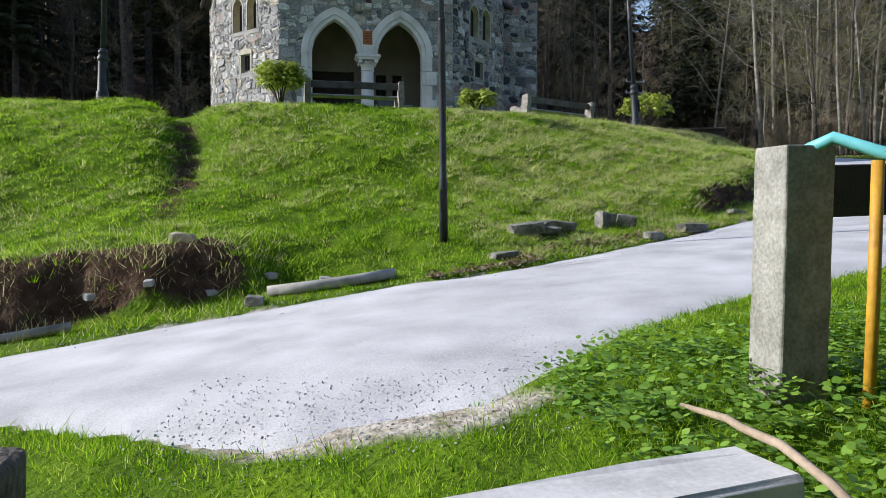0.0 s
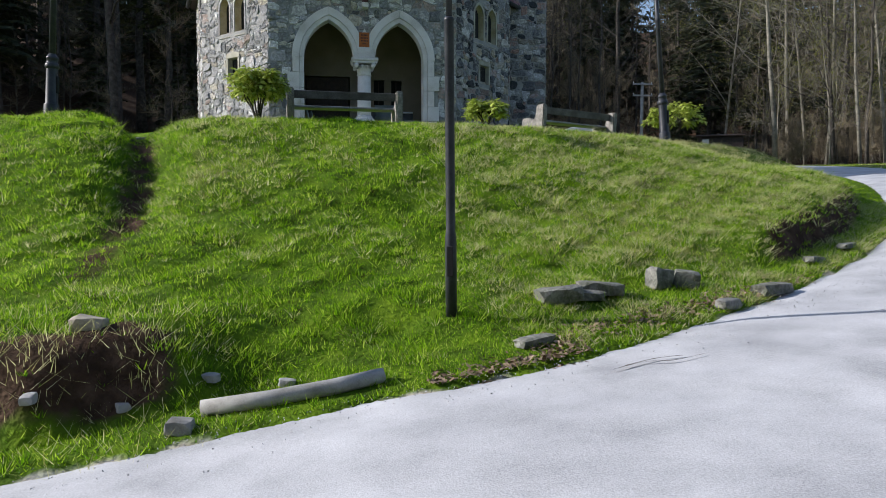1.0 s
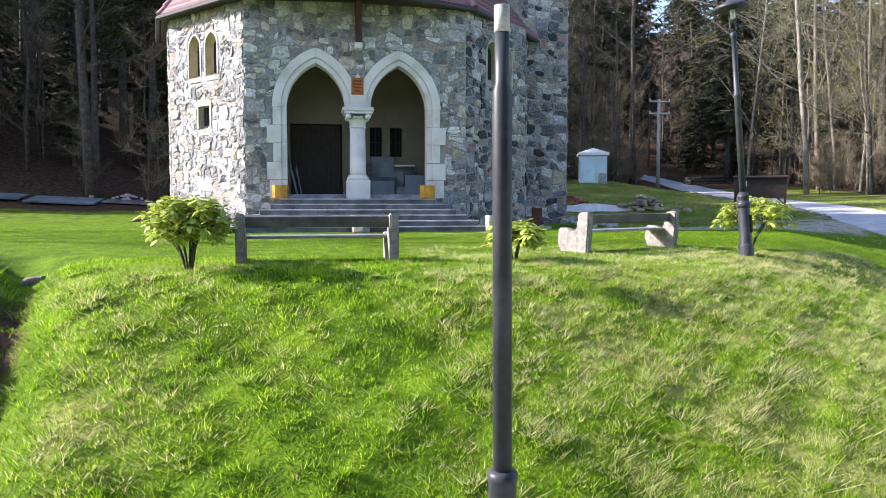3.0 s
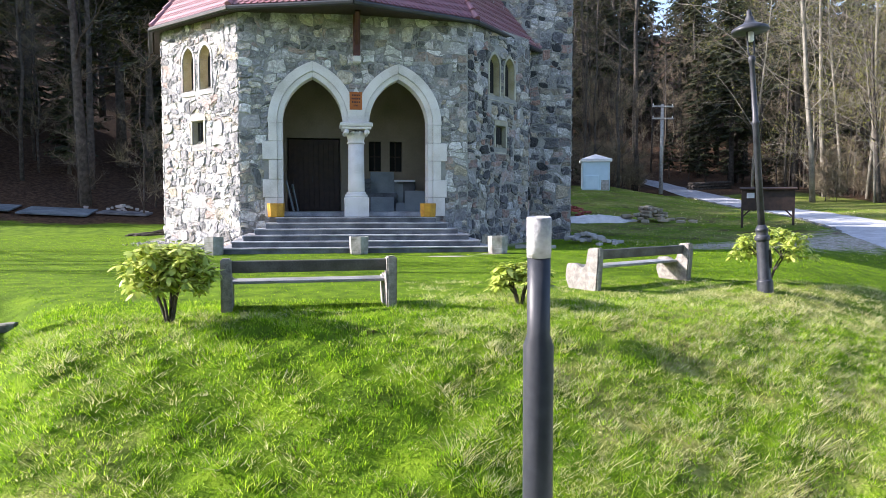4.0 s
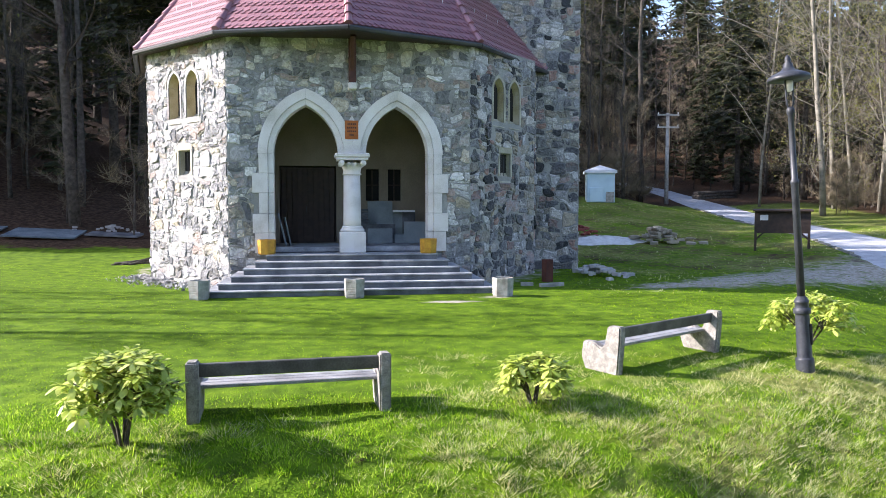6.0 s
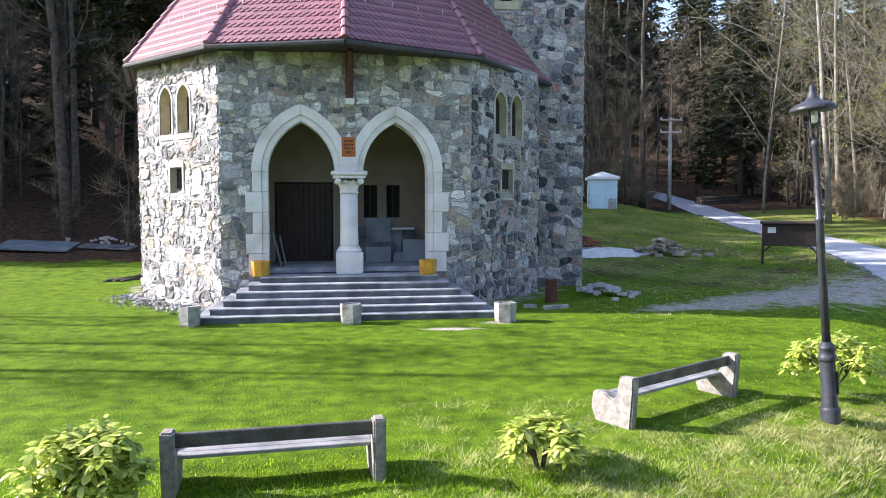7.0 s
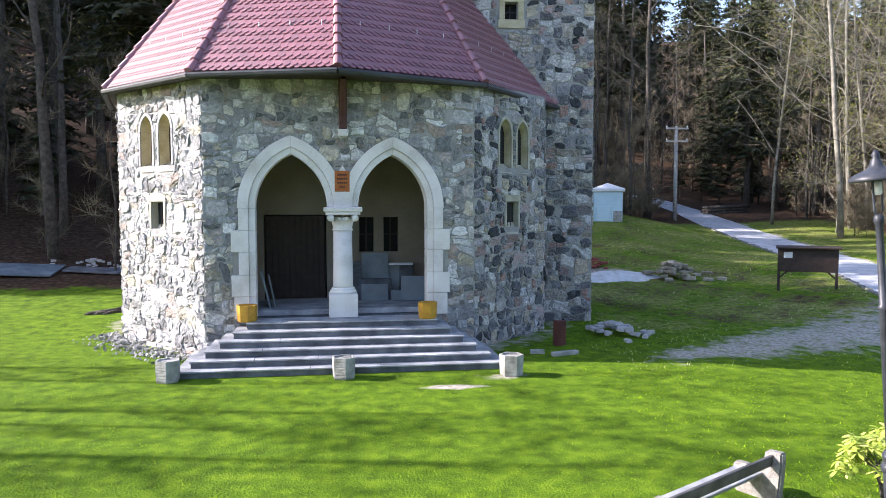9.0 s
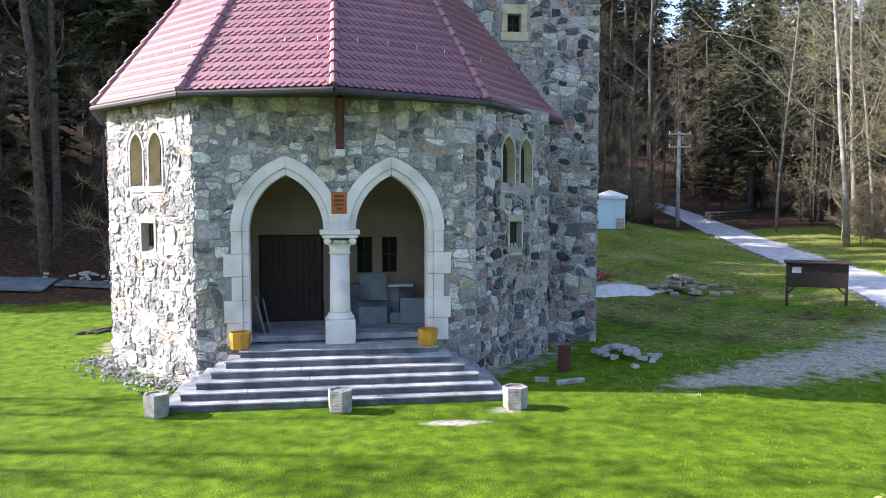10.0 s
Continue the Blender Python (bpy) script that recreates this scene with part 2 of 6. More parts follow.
M_SHEET = mat("blue_grey_sheet_stone", [(0.07, 0.095, 0.12), (0.13, 0.165, 0.19), (0.20, 0.235, 0.26)], scale=1.5, fine=20, rough=0.8, bump=0.3, spec=0.2)
M_POLE = mat("silvered_pole_wood", [(0.24, 0.235, 0.225), (0.40, 0.39, 0.38), (0.52, 0.515, 0.50)], scale=5, fine=40, rough=0.85, bump=0.4)
M_RUST = mat("rusty_iron", [(0.05, 0.014, 0.010), (0.10, 0.03, 0.018)], scale=5, fine=40, rough=0.85, bump=0.3)
M_STICK = mat("bare_peeled_wood", [(0.20, 0.15, 0.10), (0.36, 0.29, 0.21)], scale=8, fine=60, rough=0.75, bump=0.3)
M_LEAF = mat("green_weed_leaf", [(0.08, 0.18, 0.015), (0.16, 0.31, 0.03), (0.26, 0.42, 0.06)], scale=3, fine=15, rough=0.5, bump=0, rand="island", translucent=0.3)
M_LITTER = mat("brown_leaf_litter", [(0.12, 0.075, 0.045), (0.24, 0.165, 0.105), (0.38, 0.29, 0.2)], scale=3, fine=15, rough=0.8, bump=0, rand="island")
M_GRAVEL = mat("grey_gravel_stone", [(0.16, 0.16, 0.16), (0.28, 0.28, 0.28), (0.38, 0.37, 0.36)], scale=6, fine=50, rough=0.9, bump=0.4, rand="island")
M_PEBBLE = mat("pale_road_gravel", [(0.26, 0.26, 0.265), (0.38, 0.38, 0.39), (0.50, 0.50, 0.515)], scale=6, fine=50, rough=0.9, bump=0.2, rand="island")
# dark brown that paints in the shade between grass clumps
M_GAP_SHADE = mat("gap_shade_brown", [(0.045, 0.040, 0.018), (0.085, 0.072, 0.034), (0.14, 0.12, 0.06)], scale=3, fine=15, rough=0.9, bump=0, rand="island", spec=0.1)
M_HEAP = mat("pale_sand", [(0.44, 0.43, 0.42), (0.58, 0.575, 0.565), (0.66, 0.655, 0.65)], scale=4, fine=60, rough=0.95, bump=0.5)
M_BANKST = mat("mossy_grey_stone", [(0.07, 0.085, 0.04), (0.16, 0.16, 0.14), (0.30, 0.29, 0.27)], scale=7, fine=45, rough=0.95, bump=0.9, spread=0.4, mottle=0.4)
M_FIELD = mat("tan_field_stone", [(0.22, 0.19, 0.14), (0.34, 0.30, 0.23), (0.42, 0.38, 0.31)], scale=6, fine=50, rough=0.9, bump=0.5, rand="object")
M_BRICKRED = mat("broken_red_tile", [(0.20, 0.05, 0.04), (0.30, 0.08, 0.06)], scale=6, fine=50, rough=0.9, bump=0.4, rand="object")


def ground_material():
    """Turf, bare gravel and forest floor, mixed by the ground's own cover."""
    m = bpy.data.materials.new("turf_and_soil")
    m.use_nodes = True
    nt = m.node_tree
    N, L = nt.nodes, nt.links
    bsdf = N["Principled BSDF"]
    geo = N.new("ShaderNodeNewGeometry")

    def noise_ramp(scale, cols, detail=6):
        n = N.new("ShaderNodeTexNoise")
        n.inputs["Scale"].default_value, n.inputs["Detail"].default_value = scale, detail
        L.new(geo.outputs["Position"], n.inputs["Vector"])
        r = N.new("ShaderNodeValToRGB")
        while len(r.color_ramp.elements) < len(cols):
            r.color_ramp.elements.new(0.5)
        for i, c in enumerate(cols):
            r.color_ramp.elements[i].position = 0.3 + 0.4 * i / (len(cols) - 1)
            r.color_ramp.elements[i].color = (*c, 1)
        L.new(n.outputs["Fac"], r.inputs[0])
        return r.outputs[0], n.outputs["Fac"]

    grass, h1 = noise_ramp(3.0, [(0.045, 0.085, 0.005), (0.080, 0.145, 0.007), (0.135, 0.215, 0.010)])
    soil, h2 = noise_ramp(9.0, [(0.20, 0.165, 0.12), (0.38, 0.345, 0.29), (0.50, 0.475, 0.43)])
    leaf, h3 = noise_ramp(5.0, [(0.025, 0.015, 0.009), (0.06, 0.036, 0.022), (0.11, 0.07, 0.045)])
    out = grass
    dry, h4 = noise_ramp(6.0, [(0.085, 0.105, 0.02), (0.185, 0.20, 0.05), (0.30, 0.295, 0.11)])
    for key, col in (("dry", dry), ("soil", soil), ("leaf", leaf)):
        at = N.new("ShaderNodeAttribute")
        at.attribute_name = key
        n = N.new("ShaderNodeTexNoise")
        n.inputs["Scale"].default_value, n.inputs["Detail"].default_value = 2.5, 6
        L.new(geo.outputs["Position"], n.inputs["Vector"])
        add = N.new("ShaderNodeMath")
        add.operation = "ADD"
        L.new(at.outputs["Fac"], add.inputs[0])
        L.new(n.outputs["Fac"], add.inputs[1])
        mr = N.new("ShaderNodeMapRange")
        mr.inputs[1].default_value, mr.inputs[2].default_value = 0.85, 1.15
        L.new(add.outputs[0], mr.inputs[0])
        mx = N.new("ShaderNodeMix")
        mx.data_type = "RGBA"
        L.new(mr.outputs[0], mx.inputs[0])
        L.new(out, mx.inputs[6])
        L.new(col, mx.inputs[7])
        out = mx.outputs[2]
    L.new(out, bsdf.inputs["Base Color"])
    bsdf.inputs["Roughness"].default_value = 0.95
    bsdf.inputs["Specular IOR Level"].default_value = 0.1
    n = N.new("ShaderNodeTexNoise")
    n.inputs["Scale"].default_value, n.inputs["Detail"].default_value = 25, 6
    L.new(geo.outputs["Position"], n.inputs["Vector"])
    b = N.new("ShaderNodeBump")
    b.inputs["Strength"].default_value, b.inputs["Distance"].default_value = 0.8, 0.04
    L.new(n.outputs["Fac"], b.inputs["Height"])
    L.new(b.outputs[0], bsdf.inputs["Normal"])
    return m


M_GROUND = ground_material()

# ---- the lie of the land ----
# the road's middle line: x, y, z
ROAD = np.array([(-60, -9, -11.5), (-30, -1.6, -7.3), (-12, 2.6, -4.65), (-6, 3.9, -3.85), (-1.4, 4.75, -3.15), (0.8, 5.15, -2.85), (3.2, 5.85, -2.62), (6.05, 7.65, -2.35), (9.1, 10.3, -2.0), (12.2, 14.1, -1.6), (17.4, 22.0, -0.8), (21.0, 31.0, 0.0), (24.3, 41.0, 0.68), (27.0, 52.0, 1.15), (29.6, 62.0, 1.7), (31.9, 72.0, 2.4), (33.6, 82.0, 3.3), (33.0, 92.0, 4.6), (26.0, 104.0, 6.6), (10.0, 116.0, 9.5)], float)
ROAD_HALF = 1.95


def spline(pts, n):
    """Points resampled along a smooth curve."""
    pts = np.asarray(pts, float)
    out = []
    for i in range(len(pts) - 1):
        p0, p1, p2, p3 = pts[max(i - 1, 0)], pts[i], pts[i + 1], pts[min(i + 2, len(pts) - 1)]
        for k in range(n):
            t = k / n
            out.append(0.5 * (2 * p1 + (p2 - p0) * t + (2 * p0 - 5 * p1 + 4 * p2 - p3) * t * t + (3 * p1 - p0 - 3 * p2 + p3) * t ** 3))
    out.append(pts[-1])
    return np.array(out)


ROADLINE = spline(ROAD, 10)
SEG_A, SEG_B = ROADLINE[:-1], ROADLINE[1:]


def road_near(x, y):
    """Signed distance from the road's middle (plus on the church side), the nearby road's height and x."""
    x, y = np.atleast_1d(np.asarray(x, float)), np.atleast_1d(np.asarray(y, float))
    if len(x) > 3000:
        parts = [road_near(x[i:i + 3000], y[i:i + 3000]) for i in range(0, len(x), 3000)]
        return tuple(np.concatenate([p[k] for p in parts]) for k in range(3))
    A, D = SEG_A, SEG_B - SEG_A
    ln = np.hypot(D[:, 0], D[:, 1])
    px, py = x[:, None] - A[None, :, 0], y[:, None] - A[None, :, 1]
    t = np.clip((px * D[:, 0] + py * D[:, 1]) / ln ** 2, 0, 1)
    dist = np.hypot(px - t * D[:, 0], py - t * D[:, 1])
    i = dist.argmin(1)
    k = np.arange(len(x))
    best = dist[k, i]
    sgn = np.where(D[i, 0] * py[k, i] - D[i, 1] * px[k, i] >= 0, 1.0, -1.0)
    spread = (0.25 + 0.16 * np.clip(best - ROAD_HALF, 0, 12))[:, None]
    w = np.exp(-np.minimum((dist - best[:, None]) / spread, 60)) * ln
    sw = w.sum(1)
    rz = (w * (A[:, 2] + t * D[:, 2])).sum(1) / sw
    rx = (w * (A[:, 0] + t * D[:, 0])).sum(1) / sw
    rd = (w * dist).sum(1) / sw
    return (best + 0.08 * (rd - best)) * sgn, rz, rx


def narrow(x):
    """How far the turf has crept over the road's outer edge."""
    return np.interp(x, [-12, -7, -3.5, -1.9, -1.0, -0.5, 0.7, 1.6, 2.9, 4.5, 7, 9], [0, 0.8, 1.25, 1.35, 0.5, 0, 0, 0.7, 1.1, 1.0, 0.5, 0]) + 0.45 * smoothstep(22, 25, x)


def road_half(x, d):
    return ROAD_HALF - np.where(d < 0, narrow(x), 0.0)


def lumps(x, y, s, seed=0.0):
    """Cheap rolling unevenness."""
    return (np.sin(x * 1.3 / s + seed) * np.cos(y * 1.7 / s + 1.1 + seed) + 0.6 * np.sin(x * 2.9 / s + y * 2.1 / s + 2 + seed) + 0.4 * np.cos(x * 5.3 / s - y * 4.7 / s + seed)) / 2


def trod(y):
    """The line of the trodden path up the slope."""
    return -2.5 - 0.07 * (y - 10.5) - 0.028 * np.clip(y - 10.5, 0, 8) ** 2


def upland(x, y):
    back = np.where(y > 30, 0.04 * (np.sqrt((y - 36) ** 2 + 16) + (y - 36)), 0.0) - 0.04 * (np.sqrt(36 + 16) - 6)
    back = np.where(y > 30, back, 0.0)
    left = smoothstep(-7, -40, x) * smoothstep(36, 60, y) * 9.0
    far = np.clip(y - 95, 0, 120) * 0.3
    return np.maximum(back, 0) * (1.18 - 0.38 * smoothstep(21, 28, x)) + left + far


def hill(x, y):
    """The grassy slope below the lawn: it climbs away from the road, and its crest draws back to the east."""
    s = np.interp(x, [0.5, 2.3, 4.4, 5.5, 7.3, 9.2, 12.0], [0.0, 0.45, 1.25, 1.7, 2.75, 3.7, 5.2])
    v = y - s * np.clip((y - 10) / 7, 0, 1.05)
    return np.interp(v, [7.0, 8.0, 8.5, 9.4, 10.0, 11.3, 12.4, 13.3, 13.9, 14.4, 14.8, 15.3, 16.2, 17.5], [-2.8, -2.62, -2.52, -2.28, -2.1, -1.66, -1.1, -0.74, -0.45, -0.24, -0.13, -0.07, -0.02, 0.0])


def height(x, y):
    x, y = np.atleast_1d(np.asarray(x, float)), np.atleast_1d(np.asarray(y, float))
    d, rz, rx = road_near(x, y)
    up = upland(x, y)
    out = np.abs(d) - road_half(x, d)
    width = np.interp(rx, [-8, 1, 6, 12, 18, 26], [10.2, 9.8, 6.4, 5.0, 4.0, 3.0])
    u = np.clip((out - 0.35) / width, 0, 1)
    g = 0.9 * u * u * (3 - 2 * u) + 0.1 * np.sin(u * np.pi / 2)
    # the washed-out bank beside the road's lower stretch
    bank = smoothstep(-0.5, -1.6, x) * smoothstep(0.5, 0.85, out + 0.15 * lumps(x, y, 0.5)) * 0.55 * (1 - smoothstep(0.9, 2.6, out))
    bank += smoothstep(4.2, 5.4, x) * (1 - smoothstep(10, 12, x)) * smoothstep(0.5, 0.8, out + 0.1 * lumps(x, y, 0.4)) * 0.34 * (1 - smoothstep(0.8, 2.6, out))
    rise = np.where(up > rz, (up - rz) * g, (up - rz) * smoothstep(0, 1, u))
    on_hill = smoothstep(0.4, 1.8, out) * smoothstep(-5.0, -2.5, x) * (1 - smoothstep(9.5, 12.5, x)) * (1 - smoothstep(18.5, 21, y)) * (d > 0)
    rise = rise + (hill(x, y) - rz - rise) * on_hill
    inside = rz + rise + bank * (1 - 0.6 * on_hill) + 0.05 * smoothstep(0.0, 0.4, out) * (1 - smoothstep(1, 3, out))
    rough = smoothstep(0.4, 1.5, out) * (1 - smoothstep(14.5, 17, y))
    inside += (0.05 * lumps(x, y, 1.2) + 0.055 * lumps(x, y, 0.42, 0.7) + 0.045 * lumps(y, x, 0.27, 2.2)) * rough
    # the trodden steps that climb the slope
    tx = trod(y)
    q = x - tx
    inside -= 0.40 * np.exp(-(q / np.where(q < 0, 0.38, 0.5)) ** 2) * smoothstep(9.3, 13.0, y) * (1 - smoothstep(16.5, 19, y))
    inside += 0.04 * np.sin(y * 11 + 0.5 * np.sin(x * 5)) * np.exp(-(q / 0.4) ** 2) * smoothstep(9.3, 11.0, y) * (1 - smoothstep(16, 17, y))
    inside += 0.12 * np.exp(-((x - tx + 1.1) / 0.6) ** 2) * smoothstep(11, 14, y) * (1 - smoothstep(16.5, 19, y))
    shelf = np.clip(out, 0, 60)
    outside = rz + 0.04 * smoothstep(0, 0.4, out) + 0.03 * lumps(x, y, 0.8) * smoothstep(0.2, 0.8, out) + np.where(y < 20, -0.012 * np.clip(shelf - 2, 0, None), 0.02 * shelf)
    outside += np.clip(y - 95, 0, 120) * 0.3 * smoothstep(60, 100, y) + np.clip(x - 46, 0, 140) * 0.16 * smoothstep(20, 45, y)
    z = np.where(d > 0, inside, outside)
    z = np.where(out < 0, rz - 0.06, z)
    return z


def cover(x, y):
    """How bare (gravel, earth) and how leaf-strewn the ground is."""
    d, rz, rx = road_near(x, y)
    out = np.abs(d) - road_half(x, d)
    soil = 1 - smoothstep(-0.22, 0.1, out + 0.18 * lumps(x, y, 0.35))
    # steep cut bank of bare earth
    earth = (0.95 * smoothstep(-0.9, -1.4, x) * smoothstep(0.4, 0.6, out) * (1 - smoothstep(0.95, 1.2, out)) * (d > 0))
    earth = np.maximum(earth, 0.8 * smoothstep(4.4, 5.6, x) * (1 - smoothstep(9.5, 11.5, x)) * smoothstep(0.4, 0.55, out) * (1 - smoothstep(0.75, 0.95, out)) * (d > 0))
    # drive of beaten gravel from the road to the tower's foot
    cy = 27.3 + 0.40 * (x - 8.5)
    w = 1.0 + 0.24 * np.clip(x - 8.5, 0, 12)
    drive = np.exp(-((y - cy - 0.5 * lumps(x, y, 1.5)) / w) ** 2) * smoothstep(6.5, 9.5, x) * (d > 0)
    soil = np.maximum(soil, drive * 0.68)
    # gravel skirt round the walls, heap by the tower, worn patches before the steps
    r = np.hypot(x - 0.56, y - 34.9)
    soil = np.maximum(soil, (1 - smoothstep(7.25, 7.9, r + 0.25 * lumps(x, y, 0.5))) * 0.45)
    soil = np.maximum(soil, 0.9 * np.exp(-((x - 2.9) / 0.8) ** 2 - ((y - 25.1) / 0.22) ** 2))
    soil = np.maximum(soil, 0.6 * np.exp(-((x - 4.1) / 0.8) ** 2 - ((y - 25.9) / 0.4) ** 2))
    soil = np.maximum(soil, np.exp(-((x - 12.0) / 2.0) ** 2 - ((y - 42.5) / 1.3) ** 2))
    # gravel washed over the near verge
    soil = np.maximum(soil, 0.85 * np.exp(-(((x - 0.15) / 0.75) ** 2 + ((y - 3.0) / 0.42) ** 2) ** 2))
    # path trodden up the slope
    tx = trod(y)
    earth = np.maximum(earth, 0.66 * np.exp(-((x - tx) / 0.3) ** 2) * smoothstep(8.8, 10.0, y) * (1 - smoothstep(15.5, 17, y)))
    leaf = smoothstep(39.5, 41.5, y + 0.6 * lumps(x, y, 2)) * smoothstep(-3, -8, x)
    leaf = np.maximum(leaf, earth)
    meadow = smoothstep(29.5, 33, y) * smoothstep(8.2, 10, x) * (1 - smoothstep(20, 23, x))
    leaf = np.maximum(leaf, meadow * np.clip(0.36 + 0.25 * lumps(x, y, 1.7, 0.6), 0.1, 0.55))
    leaf = np.maximum(leaf, smoothstep(66, 70, y))
    leaf = np.maximum(leaf, smoothstep(7, 10, -d) * smoothstep(20, 40, y))
    leaf = np.maximum(leaf, smoothstep(-14, -20, x) * smoothstep(15, 30, y))
    return soil, leaf


def sward(x, y):
    """How far the grass is bleached and strewn with old leaves."""
    d, rz, rx = road_near(x, y)
    meadow = smoothstep(29.0, 32.5, y) * smoothstep(7.5, 9.5, x) * np.clip(0.52 + 0.3 * lumps(x, y, 2.3, 1.9), 0.2, 0.85)
    verge = smoothstep(26, 34, y) * (d < 0) * np.clip(0.5 + 0.3 * lumps(x, y, 1.6, 0.4), 0.2, 0.85)
    slope = np.exp(-((x + 1.8) / 1.0) ** 2 - ((y - 12.6) / 1.3) ** 2) * 0.55
    bank = smoothstep(0.8, 3.5, x) * (1 - smoothstep(9.5, 12, x)) * smoothstep(8.5, 10, y) * (1 - smoothstep(16.5, 19.5, y - 0.25 * np.clip(x - 4, 0, 6))) * np.clip(0.48 + 0.3 * lumps(x, y, 0.9, 1.1), 0.1, 0.8)
    return np.maximum.reduce([meadow, verge, slope, bank])


def axis(lo, a, b, hi, step):
    """Grid lines: even between a and b, ever wider beyond."""
    mid = list(np.arange(a, b, step))
    s, v, left = step, a, []
    while v > lo:
        s *= 1.12
        v -= s
        left.append(v)
    s, v, right = step, mid[-1], []
    while v < hi:
        s *= 1.12
        v += s
        right.append(v)
    return np.array(left[::-1] + mid + right)


gx, gy = axis(-600, -10, 20, 600, 0.16), axis(-600, -1, 32, 700, 0.16)
GX, GY = np.meshgrid(gx, gy)
gz = height(GX.ravel(), GY.ravel())
soil_v, leaf_v = cover(GX.ravel(), GY.ravel())
nx, ny = len(gx), len(gy)
ii = (np.arange(ny - 1)[:, None] * nx + np.arange(nx - 1)[None, :]).ravel()
tris = np.concatenate([np.stack([ii, ii + 1, ii + nx + 1], 1), np.stack([ii, ii + nx + 1, ii + nx], 1)])
ground = quick_mesh("ground", np.stack([GX.ravel(), GY.ravel(), gz], 1), tris, M_GROUND, {"soil": soil_v, "leaf": leaf_v, "dry": sward(GX.ravel(), GY.ravel())})
ground.data.polygons.foreach_set("use_smooth", np.ones(len(tris), bool))
tagged(ground, "grassy hillside with level lawn, bare gravel and forest floor", "ground", kind="structure")


def on_ground(x, y):
    return float(height(x, y)[0])


def build_road():
    """The pale road as one strip with a slight crown and frayed edges."""
    ln = spline(ROAD[1:], 60)
    d = np.gradient(ln[:, :2], axis=0)
    d /= np.linalg.norm(d, axis=1)[:, None]
    nrm = np.stack([-d[:, 1], d[:, 0]], 1)
    offs = np.linspace(-1, 1, 13)
    rng = np.random.default_rng(3)
    V = []
    for i, p in enumerate(ln):
        jl, jr = rng.normal(0, 0.02, 2)
        for o in offs:
            e = o * (ROAD_HALF - (float(narrow(p[0])) if o < 0 else 0.0) + (0.12 if abs(o) == 1 else 0.0)) + (jl if o == -1 else jr if o == 1 else 0)
            z = p[2] + 0.03 * (1 - o * o) + 0.012 * float(lumps(p[0] + e, p[1], 0.6)) - (0.06 if abs(o) == 1 else 0)
            V.append((p[0] + nrm[i, 0] * e, p[1] + nrm[i, 1] * e, z))
    n, k = len(ln), len(offs)
    ii = (np.arange(n - 1)[:, None] * k + np.arange(k - 1)[None, :]).ravel()
    T = np.concatenate([np.stack([ii, ii + k + 1, ii + 1], 1), np.stack([ii, ii + k, ii + k + 1], 1)])
    road = quick_mesh("road", V, T, M_ROAD)
    road.data.polygons.foreach_set("use_smooth", np.ones(len(T), bool))
    return tagged(road, "pale grey gravelled asphalt road climbing round the hill", "road", kind="structure")


build_road()


# ---- the church ----
X0, YC = 0.56, 34.9
# the walls' corners from the back left round the front to the back right
P = [(-2.82, 41.05), (-5.6, 38.35), (-6.5, 34.8), (-5.62, 31.35), (-2.81, 28.54), (3.93, 28.96), (6.45, 31.6), (7.3, 35.0), (6.66, 38.35), (3.94, 41.05)]
WALL_TOP, EAVE_Z, EAVE_R, APEX_Z = 6.95, 6.92, 7.24, 16.5
# the porch and its steps are laid out square to the front wall
SQUARE = Matrix.Translation((X0, 28.75, 0)) @ Matrix.Rotation(math.atan2(0.42, 6.74), 4, "Z") @ Matrix.Translation((-X0, -28.75, 0))
church = thing("church", "round stone church with red tiled roof and twin-arched porch", "church")


def arch_outline(cx, half, spring, z0, c, grow=0.0, n=10):
    """A pointed arch with its jambs, counter-clockwise from the lower left, in wall coordinates."""
    r = half + c + grow
    rise_a = math.acos(c / r)
    left = [(cx + c - r * math.cos(a), spring + r * math.sin(a)) for a in [rise_a * k / n for k in range(n + 1)]]
    right = [(2 * cx - x, z) for x, z in left[::-1]][1:]
    return [(cx - half - grow, z0)] + left + right + [(cx + half + grow, z0)]


def inside(p, poly):
    x, y = p
    c = False
    for (x0, y0), (x1, y1) in zip(poly, poly[1:] + poly[:1]):
        if (y0 > y) != (y1 > y) and x < (x1 - x0) * (y - y0) / (y1 - y0) + x0:
            c = not c
    return c



def wall_slab(width, z0, z1, holes, frame_m, thick):
    """A wall with openings cut through it. Wall coordinates: along, inward, up."""
    bm = bmesh.new()
    edges = []
    for loop in [[(0, z0), (width, z0), (width, z1), (0, z1)]] + holes:
        vs = [bm.verts.new((u, 0, z)) for u, z in loop]
        edges += [bm.edges.new((a, b)) for a, b in zip(vs, vs[1:] + vs[:1])]
    bmesh.ops.triangle_fill(bm, use_beauty=True, edges=edges)
    fs = list(bm.faces)
    r = bmesh.ops.extrude_face_region(bm, geom=fs)
    for v in r["geom"]:
        if isinstance(v, bmesh.types.BMVert):
            v.co.y += thick
    bmesh.ops.recalc_face_normals(bm, faces=bm.faces)
    bm.transform(frame_m)
    return bm


def wall_frame(a, b):
    """Wall coordinates to the world: x from a to b, y inward, z up."""
    a, b = Vector((*a, 0)), Vector((*b, 0))
    ux = (b - a).normalized()
    uz = Vector((0, 0, 1))
    uy = uz.cross(ux)
    m = Matrix((ux, uy, uz)).transposed().to_4x4()
    return Matrix.Translation(a) @ m, (b - a).length


